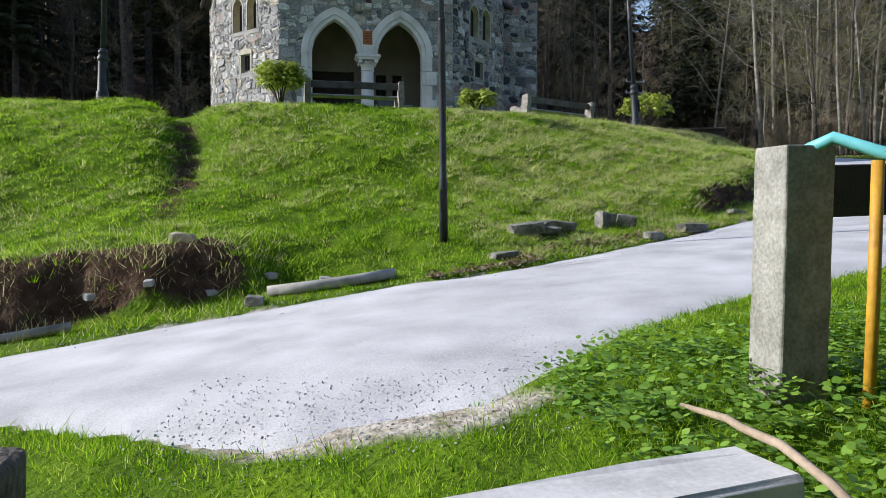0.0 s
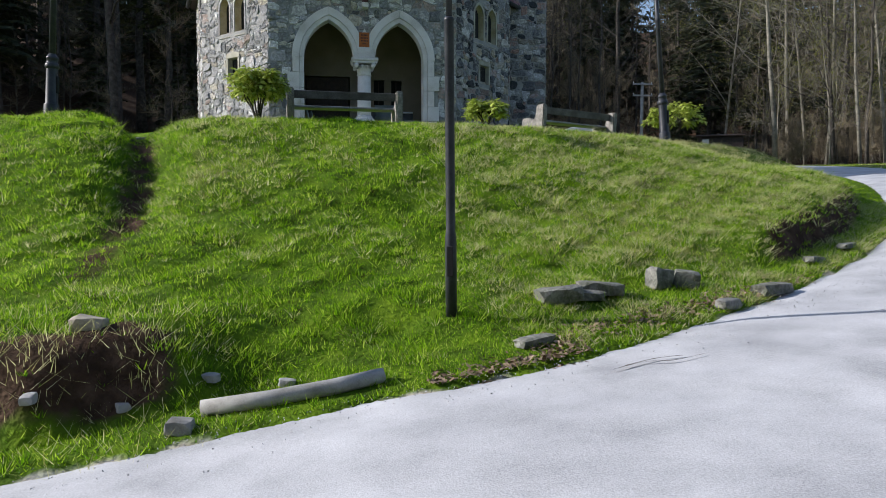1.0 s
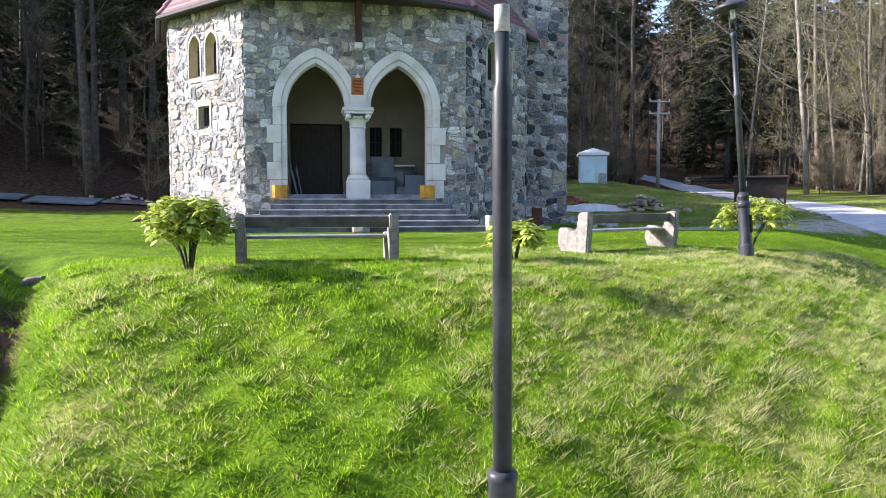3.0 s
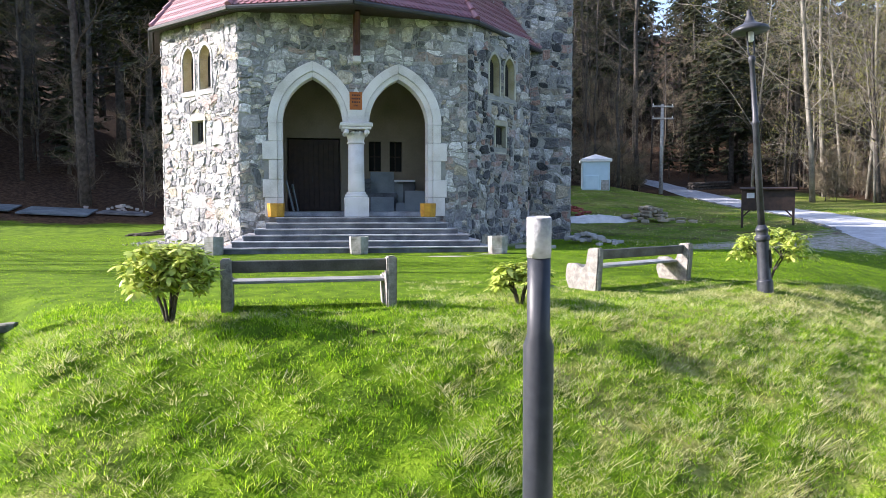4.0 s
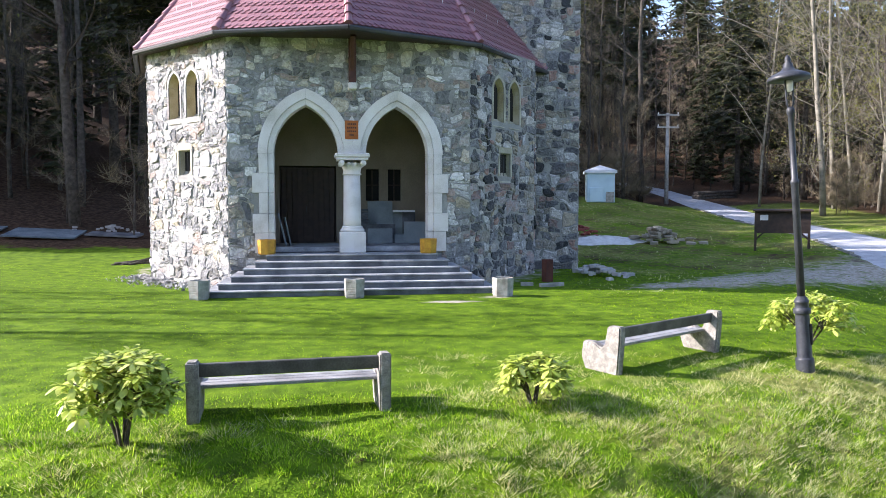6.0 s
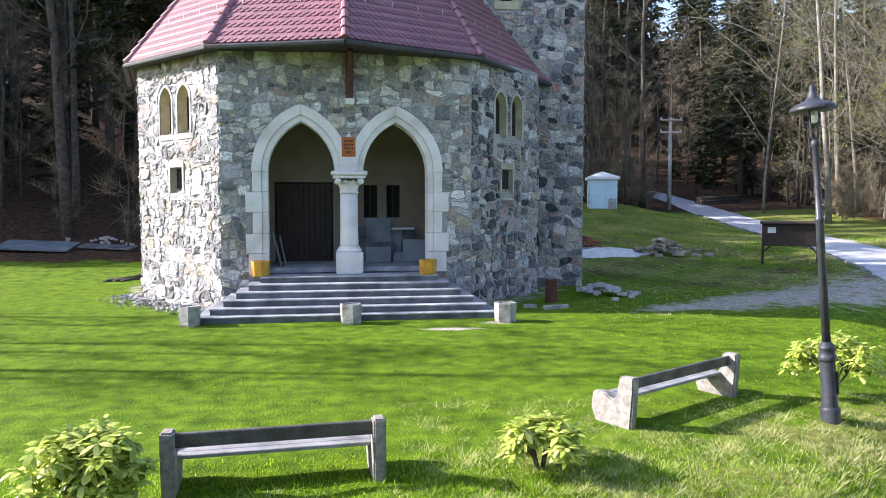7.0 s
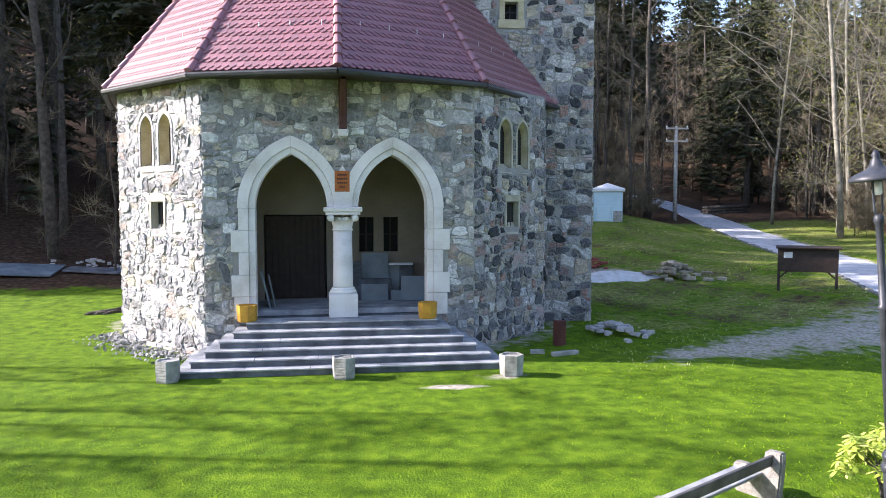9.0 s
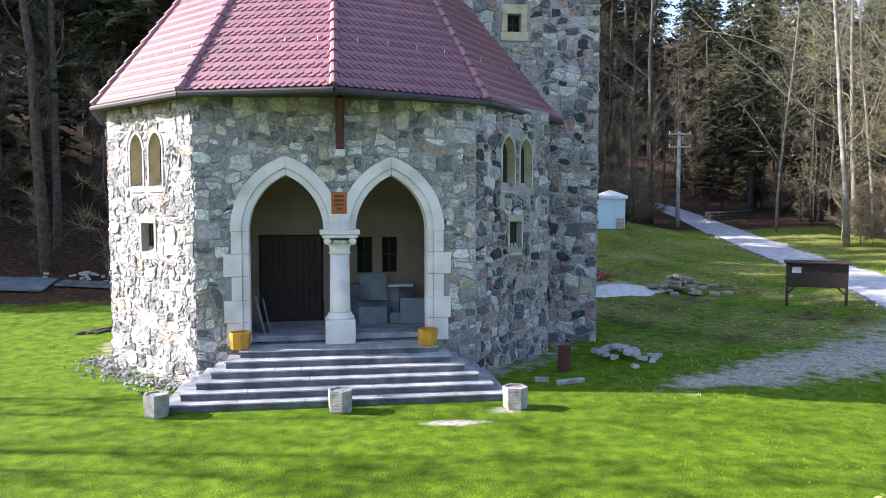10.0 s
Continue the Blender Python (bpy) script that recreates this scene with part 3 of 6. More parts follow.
def cut_half(poly, p, n):
    """The part of an outline on the side of a line that its normal points to."""
    res = []
    for a, b in zip(poly, poly[1:] + poly[:1]):
        da, db = (a - p).dot(n), (b - p).dot(n)
        if da >= 0:
            res.append(a)
        if (da < 0) != (db < 0) and abs(da - db) > 1e-9:
            res.append(a + (b - a) * (da / (da - db)))
    return res


def area_of(poly):
    return abs(sum(a.x * b.y - b.x * a.y for a, b in zip(poly, poly[1:] + poly[:1]))) / 2


def rubble_cells(width, z0, z1, blocked, rng, size=0.36, gap=0.007):
    """Roughly squared, uneven stones in broken courses that leave the blocked outlines free."""
    k = size / 0.36
    rects = []

    def split(u0, u1, v0, v1):
        w, h = u1 - u0, v1 - v0
        lim = rng.uniform(0.5, 1.6)
        if w > h * rng.uniform(1.0, 2.2) and w > 0.34 * k * lim:
            m = u0 + w * rng.uniform(0.3, 0.7)
            split(u0, m, v0, v1)
            split(m, u1, v0, v1)
        elif h > 0.25 * k * lim:
            m = v0 + h * rng.uniform(0.3, 0.7)
            split(u0, u1, v0, m)
            split(u0, u1, m, v1)
        else:
            rects.append((u0, u1, v0, v1))

    z = z0
    while z < z1 - 0.05:
        h = min(rng.uniform(0.45, 0.8) * k, z1 - z)
        if z1 - z - h < 0.2:
            h = z1 - z
        u = 0.0
        while u < width - 0.01:
            w = rng.uniform(0.5, 1.3) * k
            if width - u - w < 0.35:
                w = width - u
            split(u, u + w, z, z + h)
            u += w
        z += h

    def warp(u, v):
        """Courses that wander and joints that run askew."""
        edge = min(1.0, u / 0.3, (width - u) / 0.3)
        q = Vector((u * 1.7, v * 1.7, 7.3 * size + width))
        s = Vector((u * 4.2, v * 4.2, width))
        return Vector((min(max(u + edge * (0.14 * noise.noise(q) + 0.085 * noise.noise(s)), 0.004), width - 0.004),
                       min(max(v + 0.15 * noise.noise(q + Vector((9, 4, 0))) + 0.08 * noise.noise(s + Vector((3, 8, 0))), z0), z1)))

    out = []
    for u0, u1, v0, v1 in rects:
        g = gap * rng.uniform(0.6, 1.8)
        cs = [(u0 + g, v0 + g), (u1 - g, v0 + g), (u1 - g, v1 - g), (u0 + g, v1 - g)]
        poly = []
        for (ax, ay), (bx, by) in zip(cs, cs[1:] + cs[:1]):
            c0, c1 = rng.uniform(0.04, 0.26, 2)
            for t in (c0, 0.5, 1 - c1):
                j = 0.016 if t == 0.5 else 0.007
                poly.append(warp(ax + (bx - ax) * t + rng.normal(0, j), ay + (by - ay) * t + rng.normal(0, j)))
        for o in blocked:
            if not any(inside(p, o) for p in poly) and not any(inside(p, [tuple(q) for q in poly]) for p in o):
                hit = [a.lerp(b, t) for a, b in zip(poly, poly[1:] + poly[:1]) for t in (0.25, 0.5, 0.75)]
                if not any(inside(p, o) for p in hit):
                    continue
            mid = sum((Vector(p) for p in o), Vector((0, 0))) / len(o)
            best = []
            for a, b in zip(o, o[1:] + o[:1]):
                a, b = Vector(a), Vector(b)
                n = Vector((b.y - a.y, a.x - b.x))
                if n.length < 1e-6:
                    continue
                n.normalize()
                if (a - mid).dot(n) < 0:
                    n = -n
                res = cut_half(poly, a + n * 0.006, n)
                if len(res) > 2 and (not best or area_of(res) > area_of(best)):
                    best = res
            poly = best
            if len(poly) < 4:
                break
        if len(poly) > 3 and area_of(poly) > 0.006:
            out.append(poly)
    return out


def stone_bm(poly, frame_m, rng, bm=None, proud=0.03):
    """One rough-faced stone from its outline."""
    bm = bm or bmesh.new()
    c = sum(poly, Vector((0, 0))) / len(poly)
    h = proud * rng.uniform(0.5, 1.3)
    tilt = Vector((rng.normal(0, 0.10), rng.normal(0, 0.10)))
    rings = []
    for k, (s, dep) in enumerate(((1.0, 0.03), (0.97, -h * 0.55), (0.74, -h))):
        ring = []
        for p in poly:
            q = c + (p - c) * s
            dd = dep - ((q - c).dot(tilt) if k else 0) + (rng.normal(0, 0.012) if k else 0)
            ring.append(bm.verts.new(frame_m @ Vector((q.x, dd, q.y))))
        rings.append(ring)
    n = len(poly)
    for r0, r1 in zip(rings, rings[1:]):
        for k in range(n):
            bm.faces.new((r0[k], r0[(k + 1) % n], r1[(k + 1) % n], r1[k]))
    mid = bm.verts.new(frame_m @ Vector((c.x, -h * rng.uniform(0.9, 1.25), c.y)))
    for k in range(n):
        bm.faces.new((rings[2][k], rings[2][(k + 1) % n], mid))
    return bm


STONE_JOBS = []

# the front with its two arches
ARCH_HALF, ARCH_SPRING, ARCH_C = 0.88, 3.70, 0.58
front_m, front_w = wall_frame(P[4], P[5])
ARCHES = [front_w / 2 - 1.265, front_w / 2 + 1.265]
BAND = 0.42
holes = [arch_outline(c, ARCH_HALF + 0.14, ARCH_SPRING, 0.9, ARCH_C) for c in ARCHES]
# the two openings leave a pier for the pillar's load above its capital only
holes[0][-1] = (front_w / 2 - 0.02, 0.9)
holes[0][-2] = (front_w / 2 - 0.02, 3.72)
holes[1][0] = (front_w / 2 + 0.02, 0.9)
holes[1][1] = (front_w / 2 + 0.02, 3.72)
front = part("wall", wall_slab(front_w, -0.2, WALL_TOP, holes, front_m, 0.55), M_MORTAR, church, "rubble stone porch wall with two pointed arches")
blocked = [arch_outline(c, ARCH_HALF, ARCH_SPRING, -0.3, ARCH_C, grow=BAND - 0.03) for c in ARCHES]
blocked.append([(front_w / 2 - 0.5, 3.0), (front_w / 2 + 0.5, 3.0), (front_w / 2 + 0.28, 4.72), (front_w / 2 - 0.28, 4.72)])
for side in (-1, 1):
    e = ARCHES[0] - ARCH_HALF - BAND if side < 0 else ARCHES[1] + ARCH_HALF + BAND
    blocked.append([(e - 0.12, 1.6), (e + 0.12, 1.6), (e + 0.12, 3.1), (e - 0.12, 3.1)])
blocked.append([(-0.1, -0.3), (front_w + 0.1, -0.3), (front_w + 0.1, 0.02), (-0.1, 0.02)])
STONE_JOBS.append((front, front_w, 0.0, 6.9, blocked, front_m, 11, (0.42, 0)))


def piece(name, bm, material, parent, m, bevel=0.008):
    """A dressed block, slightly eased along its edges."""
    bmesh.ops.recalc_face_normals(bm, faces=bm.faces)
    if bevel:
        bmesh.ops.bevel(bm, geom=list(bm.edges), offset=bevel, segments=1, affect="EDGES")
    bm.transform(m)
    return part(name, bm, material, parent)


def prism(loop, y0, y1):
    """A flat outline in wall coordinates given depth."""
    bm = bmesh.new()
    a = [bm.verts.new((u, y0, z)) for u, z in loop]
    b = [bm.verts.new((u, y1, z)) for u, z in loop]
    bm.faces.new(a)
    bm.faces.new(b[::-1])
    n = len(loop)
    for k in range(n):
        bm.faces.new((a[k], b[k], b[(k + 1) % n], a[(k + 1) % n]))
    return bm


def arch_ring(cx, r_in, r_out, y0, y1, cuts, inner_limit, parent, material, gap=0.004):
    """Wedge stones of a pointed arch, both flanks, split at the given angles."""
    for side in (-1, 1):
        for a0, a1 in zip(cuts, cuts[1:]):
            n = 4
            angs = [a0 + (a1 - a0) * k / n for k in range(n + 1)]

            def at(r, a):
                top = math.acos(min(1, ARCH_C / r))
                a = min(a * top, top) if a < 1 else top
                x, z = ARCH_C - r * math.cos(a), ARCH_SPRING + r * math.sin(a)
                x = min(x, -0.002)
                return (cx + (x if side < 0 else -x), z)
            loop = [at(r_out, a) for a in angs] + [at(r_in, a) for a in angs[::-1]]
            if inner_limit is not None:
                lim = inner_limit
                loop = [((min(x, lim) if cx < lim else max(x, lim)), z) for x, z in loop]
            piece("arch_stone", prism(loop, y0, y1), material, parent, front_m, 0.005)


r_in = ARCH_HALF + ARCH_C
for c in ARCHES:
    arch_ring(c, r_in + 0.16, r_in + BAND, -0.075, 0.2, [0, 0.22, 0.48, 0.74, 1.0], front_w / 2, front, M_SAND)
    arch_ring(c, r_in, r_in + 0.155, -0.02, 0.5, [0, 0.3, 0.62, 1.0], front_w / 2, front, M_SAND)
# jamb blocks
for side in (-1, 1):
    e = ARCHES[0] - ARCH_HALF if side < 0 else ARCHES[1] + ARCH_HALF
    zs = [0.96, 1.52, 2.05, 2.62, 3.16, ARCH_SPRING]
    for k, (z0, z1) in enumerate(zip(zs, zs[1:])):
        w = BAND + (0.16 if k in (1, 3) else -0.02 if k else 0.1)
        loop = [(e + side * 0.16, z0 + 0.004), (e + side * w, z0 + 0.004), (e + side * w, z1 - 0.004), (e + side * 0.16, z1 - 0.004)]
        piece("jamb_stone", prism(loop, -0.07, 0.2), M_SAND, front, front_m)
        loop = [(e, z0 + 0.004), (e + side * 0.155, z0 + 0.004), (e + side * 0.155, z1 - 0.004), (e, z1 - 0.004)]
        piece("jamb_stone", prism(loop, -0.02, 0.5), M_SAND, front, front_m)
# spandrel stone above the pillar
piece("spandrel_stone", prism([(front_w / 2 - 0.2, 3.73), (front_w / 2 + 0.2, 3.73), (front_w / 2 + 0.16, 4.5), (front_w / 2, 4.78), (front_w / 2 - 0.16, 4.5)], -0.055, 0.5), M_SAND, front, front_m)
for zz in (3.73,):
    piece("spandrel_stone", prism([(front_w / 2 - 0.36, zz), (front_w / 2 + 0.36, zz), (front_w / 2 + 0.3, zz + 0.25), (front_w / 2 - 0.3, zz + 0.25)], -0.04, 0.5), M_SAND, front, front_m)

# side walls with twin lancets and a small square window
def splay(outer, inner, y0, y1, m):
    """Slanting reveal between a wide outline outside and a narrow one inside."""
    bm = bmesh.new()
    a = [bm.verts.new((u, y0, z)) for u, z in outer]
    b = [bm.verts.new((u, y1, z)) for u, z in inner]
    for k in range(len(outer) - 1):
        bm.faces.new((a[k], a[k + 1], b[k + 1], b[k]))
    r = bmesh.ops.extrude_face_region(bm, geom=list(bm.faces))
    for v in r["geom"]:
        if isinstance(v, bmesh.types.BMVert):
            v.co.y += 0.04
    bmesh.ops.recalc_face_normals(bm, faces=bm.faces)
    bm.transform(m)
    return bm


def side_wall(a, b, cu, cq, deep, stones, seed):
    """A wall with twin lancets about cu and a small square window about cq, both set in deep slanting reveals."""
    m, w = wall_frame(a, b)
    LH, LS_, LZ, LC = 0.29, 5.72, 4.80, 0.12
    lan, frames = [], []
    for sd in (-1, 1):
        cx = cu + sd * 0.45
        lan.append(arch_outline(cx, LH, LS_, LZ, LC, n=6))
        frames.append(arch_outline(cx, LH, LS_, 4.6, LC, grow=0.10, n=6))
    SH, S0, S1 = 0.29, 3.16, 3.86
    sq = [(cq - SH, S0), (cq + SH, S0), (cq + SH, S1), (cq - SH, S1)]
    ob = part("wall", wall_slab(w, -0.4, WALL_TOP, lan + [sq], m, 0.55), M_MORTAR, church, "rubble stone wall with twin lancet windows")
    for sd in (-1, 1):
        cx = cu + sd * 0.45
        out, inn = arch_outline(cx, LH, LS_, LZ, LC, grow=0.085, n=6), arch_outline(cx, LH, LS_, LZ, LC, n=6)
        slim = arch_outline(cx, LH - 0.035, LS_ - 0.02, LZ + 0.12, LC, n=6)
        half = len(inn) // 2
        for lo, hi in ((0, 1), (1, half), (half, len(inn) - 2), (len(inn) - 2, len(inn) - 1)):
            piece("window_stone", prism(out[lo:hi + 1] + inn[lo:hi + 1][::-1], -0.022, 0.06), M_STONE if stones[1] == 0 else M_CREAM, ob, m, 0.006)
            cuts = [lo + (hi - lo) * k / 3 for k in range(4)] if hi - lo == 1 else [lo, hi]
            for c0, c1 in zip(cuts, cuts[1:]):
                def at(line, c):
                    i = min(int(c), len(line) - 2)
                    f = c - i
                    return (line[i][0] * (1 - f) + line[i + 1][0] * f, line[i][1] * (1 - f) + line[i + 1][1] * f)
                g = 0.012 * (c1 - c0)
                cs = [c0 + g] + [k for k in range(lo + 1, hi) if c0 < k < c1] + [c1 - g]
                part("reveal_stone", splay([at(inn, c) for c in cs], [at(slim, c) for c in cs], 0.01, deep, m), M_YSAND, ob)
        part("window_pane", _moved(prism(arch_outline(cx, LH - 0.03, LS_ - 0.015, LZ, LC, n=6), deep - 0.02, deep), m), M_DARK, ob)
        part("window_sill", splay([(cx + LH + 0.02, LZ - 0.16), (cx - LH - 0.02, LZ - 0.16)], [(cx + LH, LZ + 0.14), (cx - LH, LZ + 0.14)], -0.03, deep, m), M_CREAM, ob)
    o = 0.10
    for loop in ([(cq - SH - o, S1 + 0.005), (cq + SH + o, S1 + 0.005), (cq + SH + o, S1 + 0.17), (cq, S1 + 0.24), (cq - SH - o, S1 + 0.17)],
                 [(cq - SH - o, S0), (cq - SH - 0.005, S0), (cq - SH - 0.005, S1), (cq - SH - o, S1)],
                 [(cq + SH + 0.005, S0), (cq + SH + o, S0), (cq + SH + o, S1), (cq + SH + 0.005, S1)]):
        piece("window_stone", prism(loop, -0.03, 0.06), M_CREAM, ob, m)
    tight = [(cq - SH + 0.02, S0 + 0.12), (cq + SH - 0.02, S0 + 0.12), (cq + SH - 0.02, S1 - 0.02), (cq - SH + 0.02, S1 - 0.02)]
    shallow = deep * 0.62
    for k in range(1, 4):
        part("reveal_stone", splay([sq[k], sq[(k + 1) % 4]], [tight[k], tight[(k + 1) % 4]], 0.02, shallow, m), M_CREAM, ob)
    part("window_sill", splay([(cq + SH + 0.02, S0 - 0.2), (cq - SH - 0.02, S0 - 0.2)], [tight[1], tight[0]], -0.03, shallow, m), M_CREAM, ob)
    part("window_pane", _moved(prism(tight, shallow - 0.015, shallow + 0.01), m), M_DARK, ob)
    for du in (-0.07, 0.07):
        bm = bmesh.new()
        tube(bm, [(cq + du, shallow - 0.05, S0), (cq + du, shallow - 0.05, S1)], [0.011] * 2, 6)
        part("window_bar", _moved(bm, m), M_IRON, ob)
    bl = frames + [[(cq - SH - o, S0 - 0.2), (cq + SH + o, S0 - 0.2), (cq + SH + o, S1 + 0.17), (cq - SH - o, S1 + 0.17)],
                   [(cu - 0.78, LZ - 0.17), (cu + 0.78, LZ - 0.17), (cu + 0.7, LZ + 0.05), (cu - 0.7, LZ + 0.05)]]
    STONE_JOBS.append((ob, w, -0.35, 6.9, bl, m, seed, stones))
    return ob


def _moved(bm, m):
    bmesh.ops.recalc_face_normals(bm, faces=bm.faces)
    bm.transform(m)
    return bm


side_wall(P[3], P[4], 1.91, 1.94, 0.29, (0.44, 0), 23)
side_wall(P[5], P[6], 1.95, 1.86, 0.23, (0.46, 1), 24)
for a, b in ((P[2], P[3]), (P[1], P[2]), (P[0], P[1]), (P[6], P[7]), (P[7], P[8]), (P[8], P[9]), (P[9], P[0])):
    m, w = wall_frame(a, b)
    ob = part("wall", wall_slab(w, -0.2, WALL_TOP, [], m, 0.55), M_MORTAR, church)
    if a == P[2]:
        STONE_JOBS.append((ob, w, -0.35, 6.9, [], m, 31, (0.42, 0)))
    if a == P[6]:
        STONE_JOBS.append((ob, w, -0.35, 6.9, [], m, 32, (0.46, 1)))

# pillar between the arches
PX, PY = X0, 28.95
pillar = part("pillar", lathe(bmesh.new(), [(0.255, 1.66), (0.25, 1.9), (0.235, 3.13)], 28, (PX, PY, 0)), M_SAND, church, "round sandstone pillar", True)
bm = bmesh.new()
box(bm, (PX, PY, 1.235), (0.72, 0.72, 0.59), bevel=0.02)
part("plinth", bm, M_SAND, pillar)
part("base_ring", lathe(bmesh.new(), [(0.32, 1.53), (0.345, 1.56), (0.33, 1.61), (0.285, 1.625), (0.3, 1.655), (0.285, 1.68), (0.255, 1.69)], 28, (PX, PY, 0)), M_SAND, pillar, "", True)
bm = bmesh.new()
lathe(bm, [(0.235, 3.12), (0.27, 3.135), (0.265, 3.165), (0.24, 3.18), (0.26, 3.3), (0.33, 3.46)], 28, (PX, PY, 0))
for sx in (-1, 1):
    for sy in (-1, 1):
        tube(bm, [(PX + sx * 0.3, PY + sy * 0.42, 3.45), (PX + sx * 0.3, PY + sy * 0.14, 3.45)], [0.085, 0.07], 14)
    tube(bm, [(PX + sx * 0.1, PY - 0.36, 3.43), (PX + sx * 0.1, PY - 0.2, 3.43)], [0.05, 0.05], 10)
part("capital", bm, M_SAND, pillar, "carved capital with scrolls", True)
bm = bmesh.new()
box(bm, (PX, PY, 3.565), (0.86, 0.86, 0.07), bevel=0.012)
box(bm, (PX, PY, 3.665), (0.96, 0.92, 0.12), bevel=0.025)
part("abacus", bm, M_SAND, pillar)

# porch: floor, back wall, sides, vault
bm = bmesh.new()
box(bm, (X0, 30.35, 1.02), (5.3, 2.35, 0.14), bevel=0.01)
part("porch_floor", bm, M_TREAD, church)
bm = bmesh.new()
box(bm, (X0, 30.3, 0.45), (5.5, 2.3, 0.98))
part("porch_base", bm, M_STEP, church)
BACK_Y = 31.35
m, w = wall_frame((X0 - 2.9, BACK_Y), (X0 + 2.9, BACK_Y))
DOOR = (0.78, 2.52)
dl = [(DOOR[0], 1.095), (DOOR[1], 1.095), (DOOR[1], 3.5), (DOOR[0], 3.5)]
wins = [[(u, 2.42), (u + 0.42, 2.42), (u + 0.42, 3.42), (u, 3.42)] for u in (3.46, 4.16)]
pw = part("porch_back_wall", wall_slab(w, 0.9, 6.3, [dl] + wins, m, 0.4), M_PLASTER, church)
for sx in (-1, 1):
    bm = bmesh.new()
    box(bm, (X0 + sx * 2.78, 30.3, 3.6), (0.2, 2.1, 5.4))
    part("porch_side_wall", bm, M_PLASTER, church)
bm = bmesh.new()
box(bm, (X0, 30.3, 6.2), (5.8, 2.4, 0.2))
part("porch_ceiling", bm, M_PLASTER, church)
door = part("door", _moved(prism([(DOOR[0] + 0.03, 1.1), (DOOR[1] - 0.03, 1.1), (DOOR[1] - 0.03, 3.47), (DOOR[0] + 0.03, 3.47)], 0.12, 0.18), m), M_WOOD_DK, church, "dark wooden double door")
for k in range(10):
    u = DOOR[0] + 0.05 + k * (DOOR[1] - DOOR[0] - 0.1) / 10
    bm = bmesh.new()
    box(bm, (u + 0.08, 0.11, 2.29), (0.15, 0.03, 2.34), bevel=0.006)
    part("door_plank", _moved(bm, m), M_WOOD_DK, door)
bm = bmesh.new()
box(bm, (1.6, 0.06, 2.15), (0.03, 0.05, 0.2), bevel=0.01)
part("door_handle", _moved(bm, m), M_GUTTER, door, "iron handle")
for wl in wins:
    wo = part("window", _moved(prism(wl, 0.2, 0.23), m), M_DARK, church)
    u = (wl[0][0] + wl[1][0]) / 2
    bm = bmesh.new()
    box(bm, (u, 0.18, 2.92), (0.04, 0.04, 1.0))
    box(bm, (u, 0.18, 2.92), (0.42, 0.03, 0.03))
    part("window_cross", _moved(bm, m), M_WOOD_DK, wo)

# steps, climbing from three sides
stairs = thing("front_steps", "six wide grey stone steps before the porch, chipped edges", "steps")
RISE, GO = 0.158, 0.30
for k in range(6):
    y0 = 26.5 + GO * k if k < 5 else 28.05
    hw = 3.68 - 0.27 * k
    y1 = 28.80
    z1 = RISE * (k + 1)
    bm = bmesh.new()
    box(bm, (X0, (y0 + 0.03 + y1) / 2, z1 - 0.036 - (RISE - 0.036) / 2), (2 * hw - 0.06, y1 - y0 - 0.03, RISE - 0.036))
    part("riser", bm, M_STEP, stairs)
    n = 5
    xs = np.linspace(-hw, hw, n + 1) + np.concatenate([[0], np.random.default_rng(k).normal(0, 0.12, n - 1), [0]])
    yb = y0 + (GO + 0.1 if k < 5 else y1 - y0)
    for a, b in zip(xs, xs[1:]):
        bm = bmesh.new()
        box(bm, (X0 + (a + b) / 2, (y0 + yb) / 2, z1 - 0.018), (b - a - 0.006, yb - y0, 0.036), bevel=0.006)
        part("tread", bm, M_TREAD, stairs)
    if k < 5:
        for sx in (-1, 1):
            bm = bmesh.new()
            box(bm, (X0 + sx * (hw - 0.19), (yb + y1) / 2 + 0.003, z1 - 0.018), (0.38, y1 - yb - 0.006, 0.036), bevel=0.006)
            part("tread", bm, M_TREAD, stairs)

# plate over the pillar
bm = bmesh.new()
box(bm, (X0 - 0.01, 28.675, 4.37), (0.37, 0.03, 0.52), bevel=0.008)
sign = part("sign_plate", bm, M_ORANGE)
tagged(sign, "orange-brown metal plate with raised dark lettering above the pillar", "sign")
for k, wd in enumerate((0.24, 0.27, 0.25, 0.13)):
    bm = bmesh.new()
    for j in range(5):
        box(bm, (X0 - 0.01 + (j - 2) * wd / 5, 28.655, 4.53 - 0.1 * k), (wd / 5 * 0.7, 0.012, 0.045))
    part("lettering", bm, M_WOOD_BR, sign)

# bracket under the eaves' front corner
bm = bmesh.new()
box(bm, (X0 + 0.02, 28.62, 6.25), (0.2, 0.22, 1.2), bevel=0.015)
br = part("bracket", bm, M_WOOD_BR, church, "red-brown timber bracket")
bm = bmesh.new()
tube(bm, [(X0 + 0.02, 28.6, 5.95), (X0 + 0.02, 27.95, 6.8)], [0.08, 0.08], 6)
part("bracket_strut", bm, M_WOOD_BR, br)
bm = bmesh.new()
box(bm, (X0 + 0.02, 28.6, 5.56), (0.22, 0.3, 0.17), bevel=0.015)
part("corbel", bm, M_SAND, br, "pale stone corbel")


for ob in church.children:
    if ob.name.split(".")[0] in ("pillar", "porch_floor", "porch_base", "porch_back_wall", "porch_side_wall", "porch_ceiling", "door", "window", "bracket"):
        ob.matrix_basis = SQUARE
sign.matrix_basis = SQUARE
stairs.matrix_basis = Matrix.Translation((X0, 28.75, 0)) @ Matrix.Rotation(radians(1.8), 4, "Z") @ Matrix.Translation((-X0, -28.75, 0))


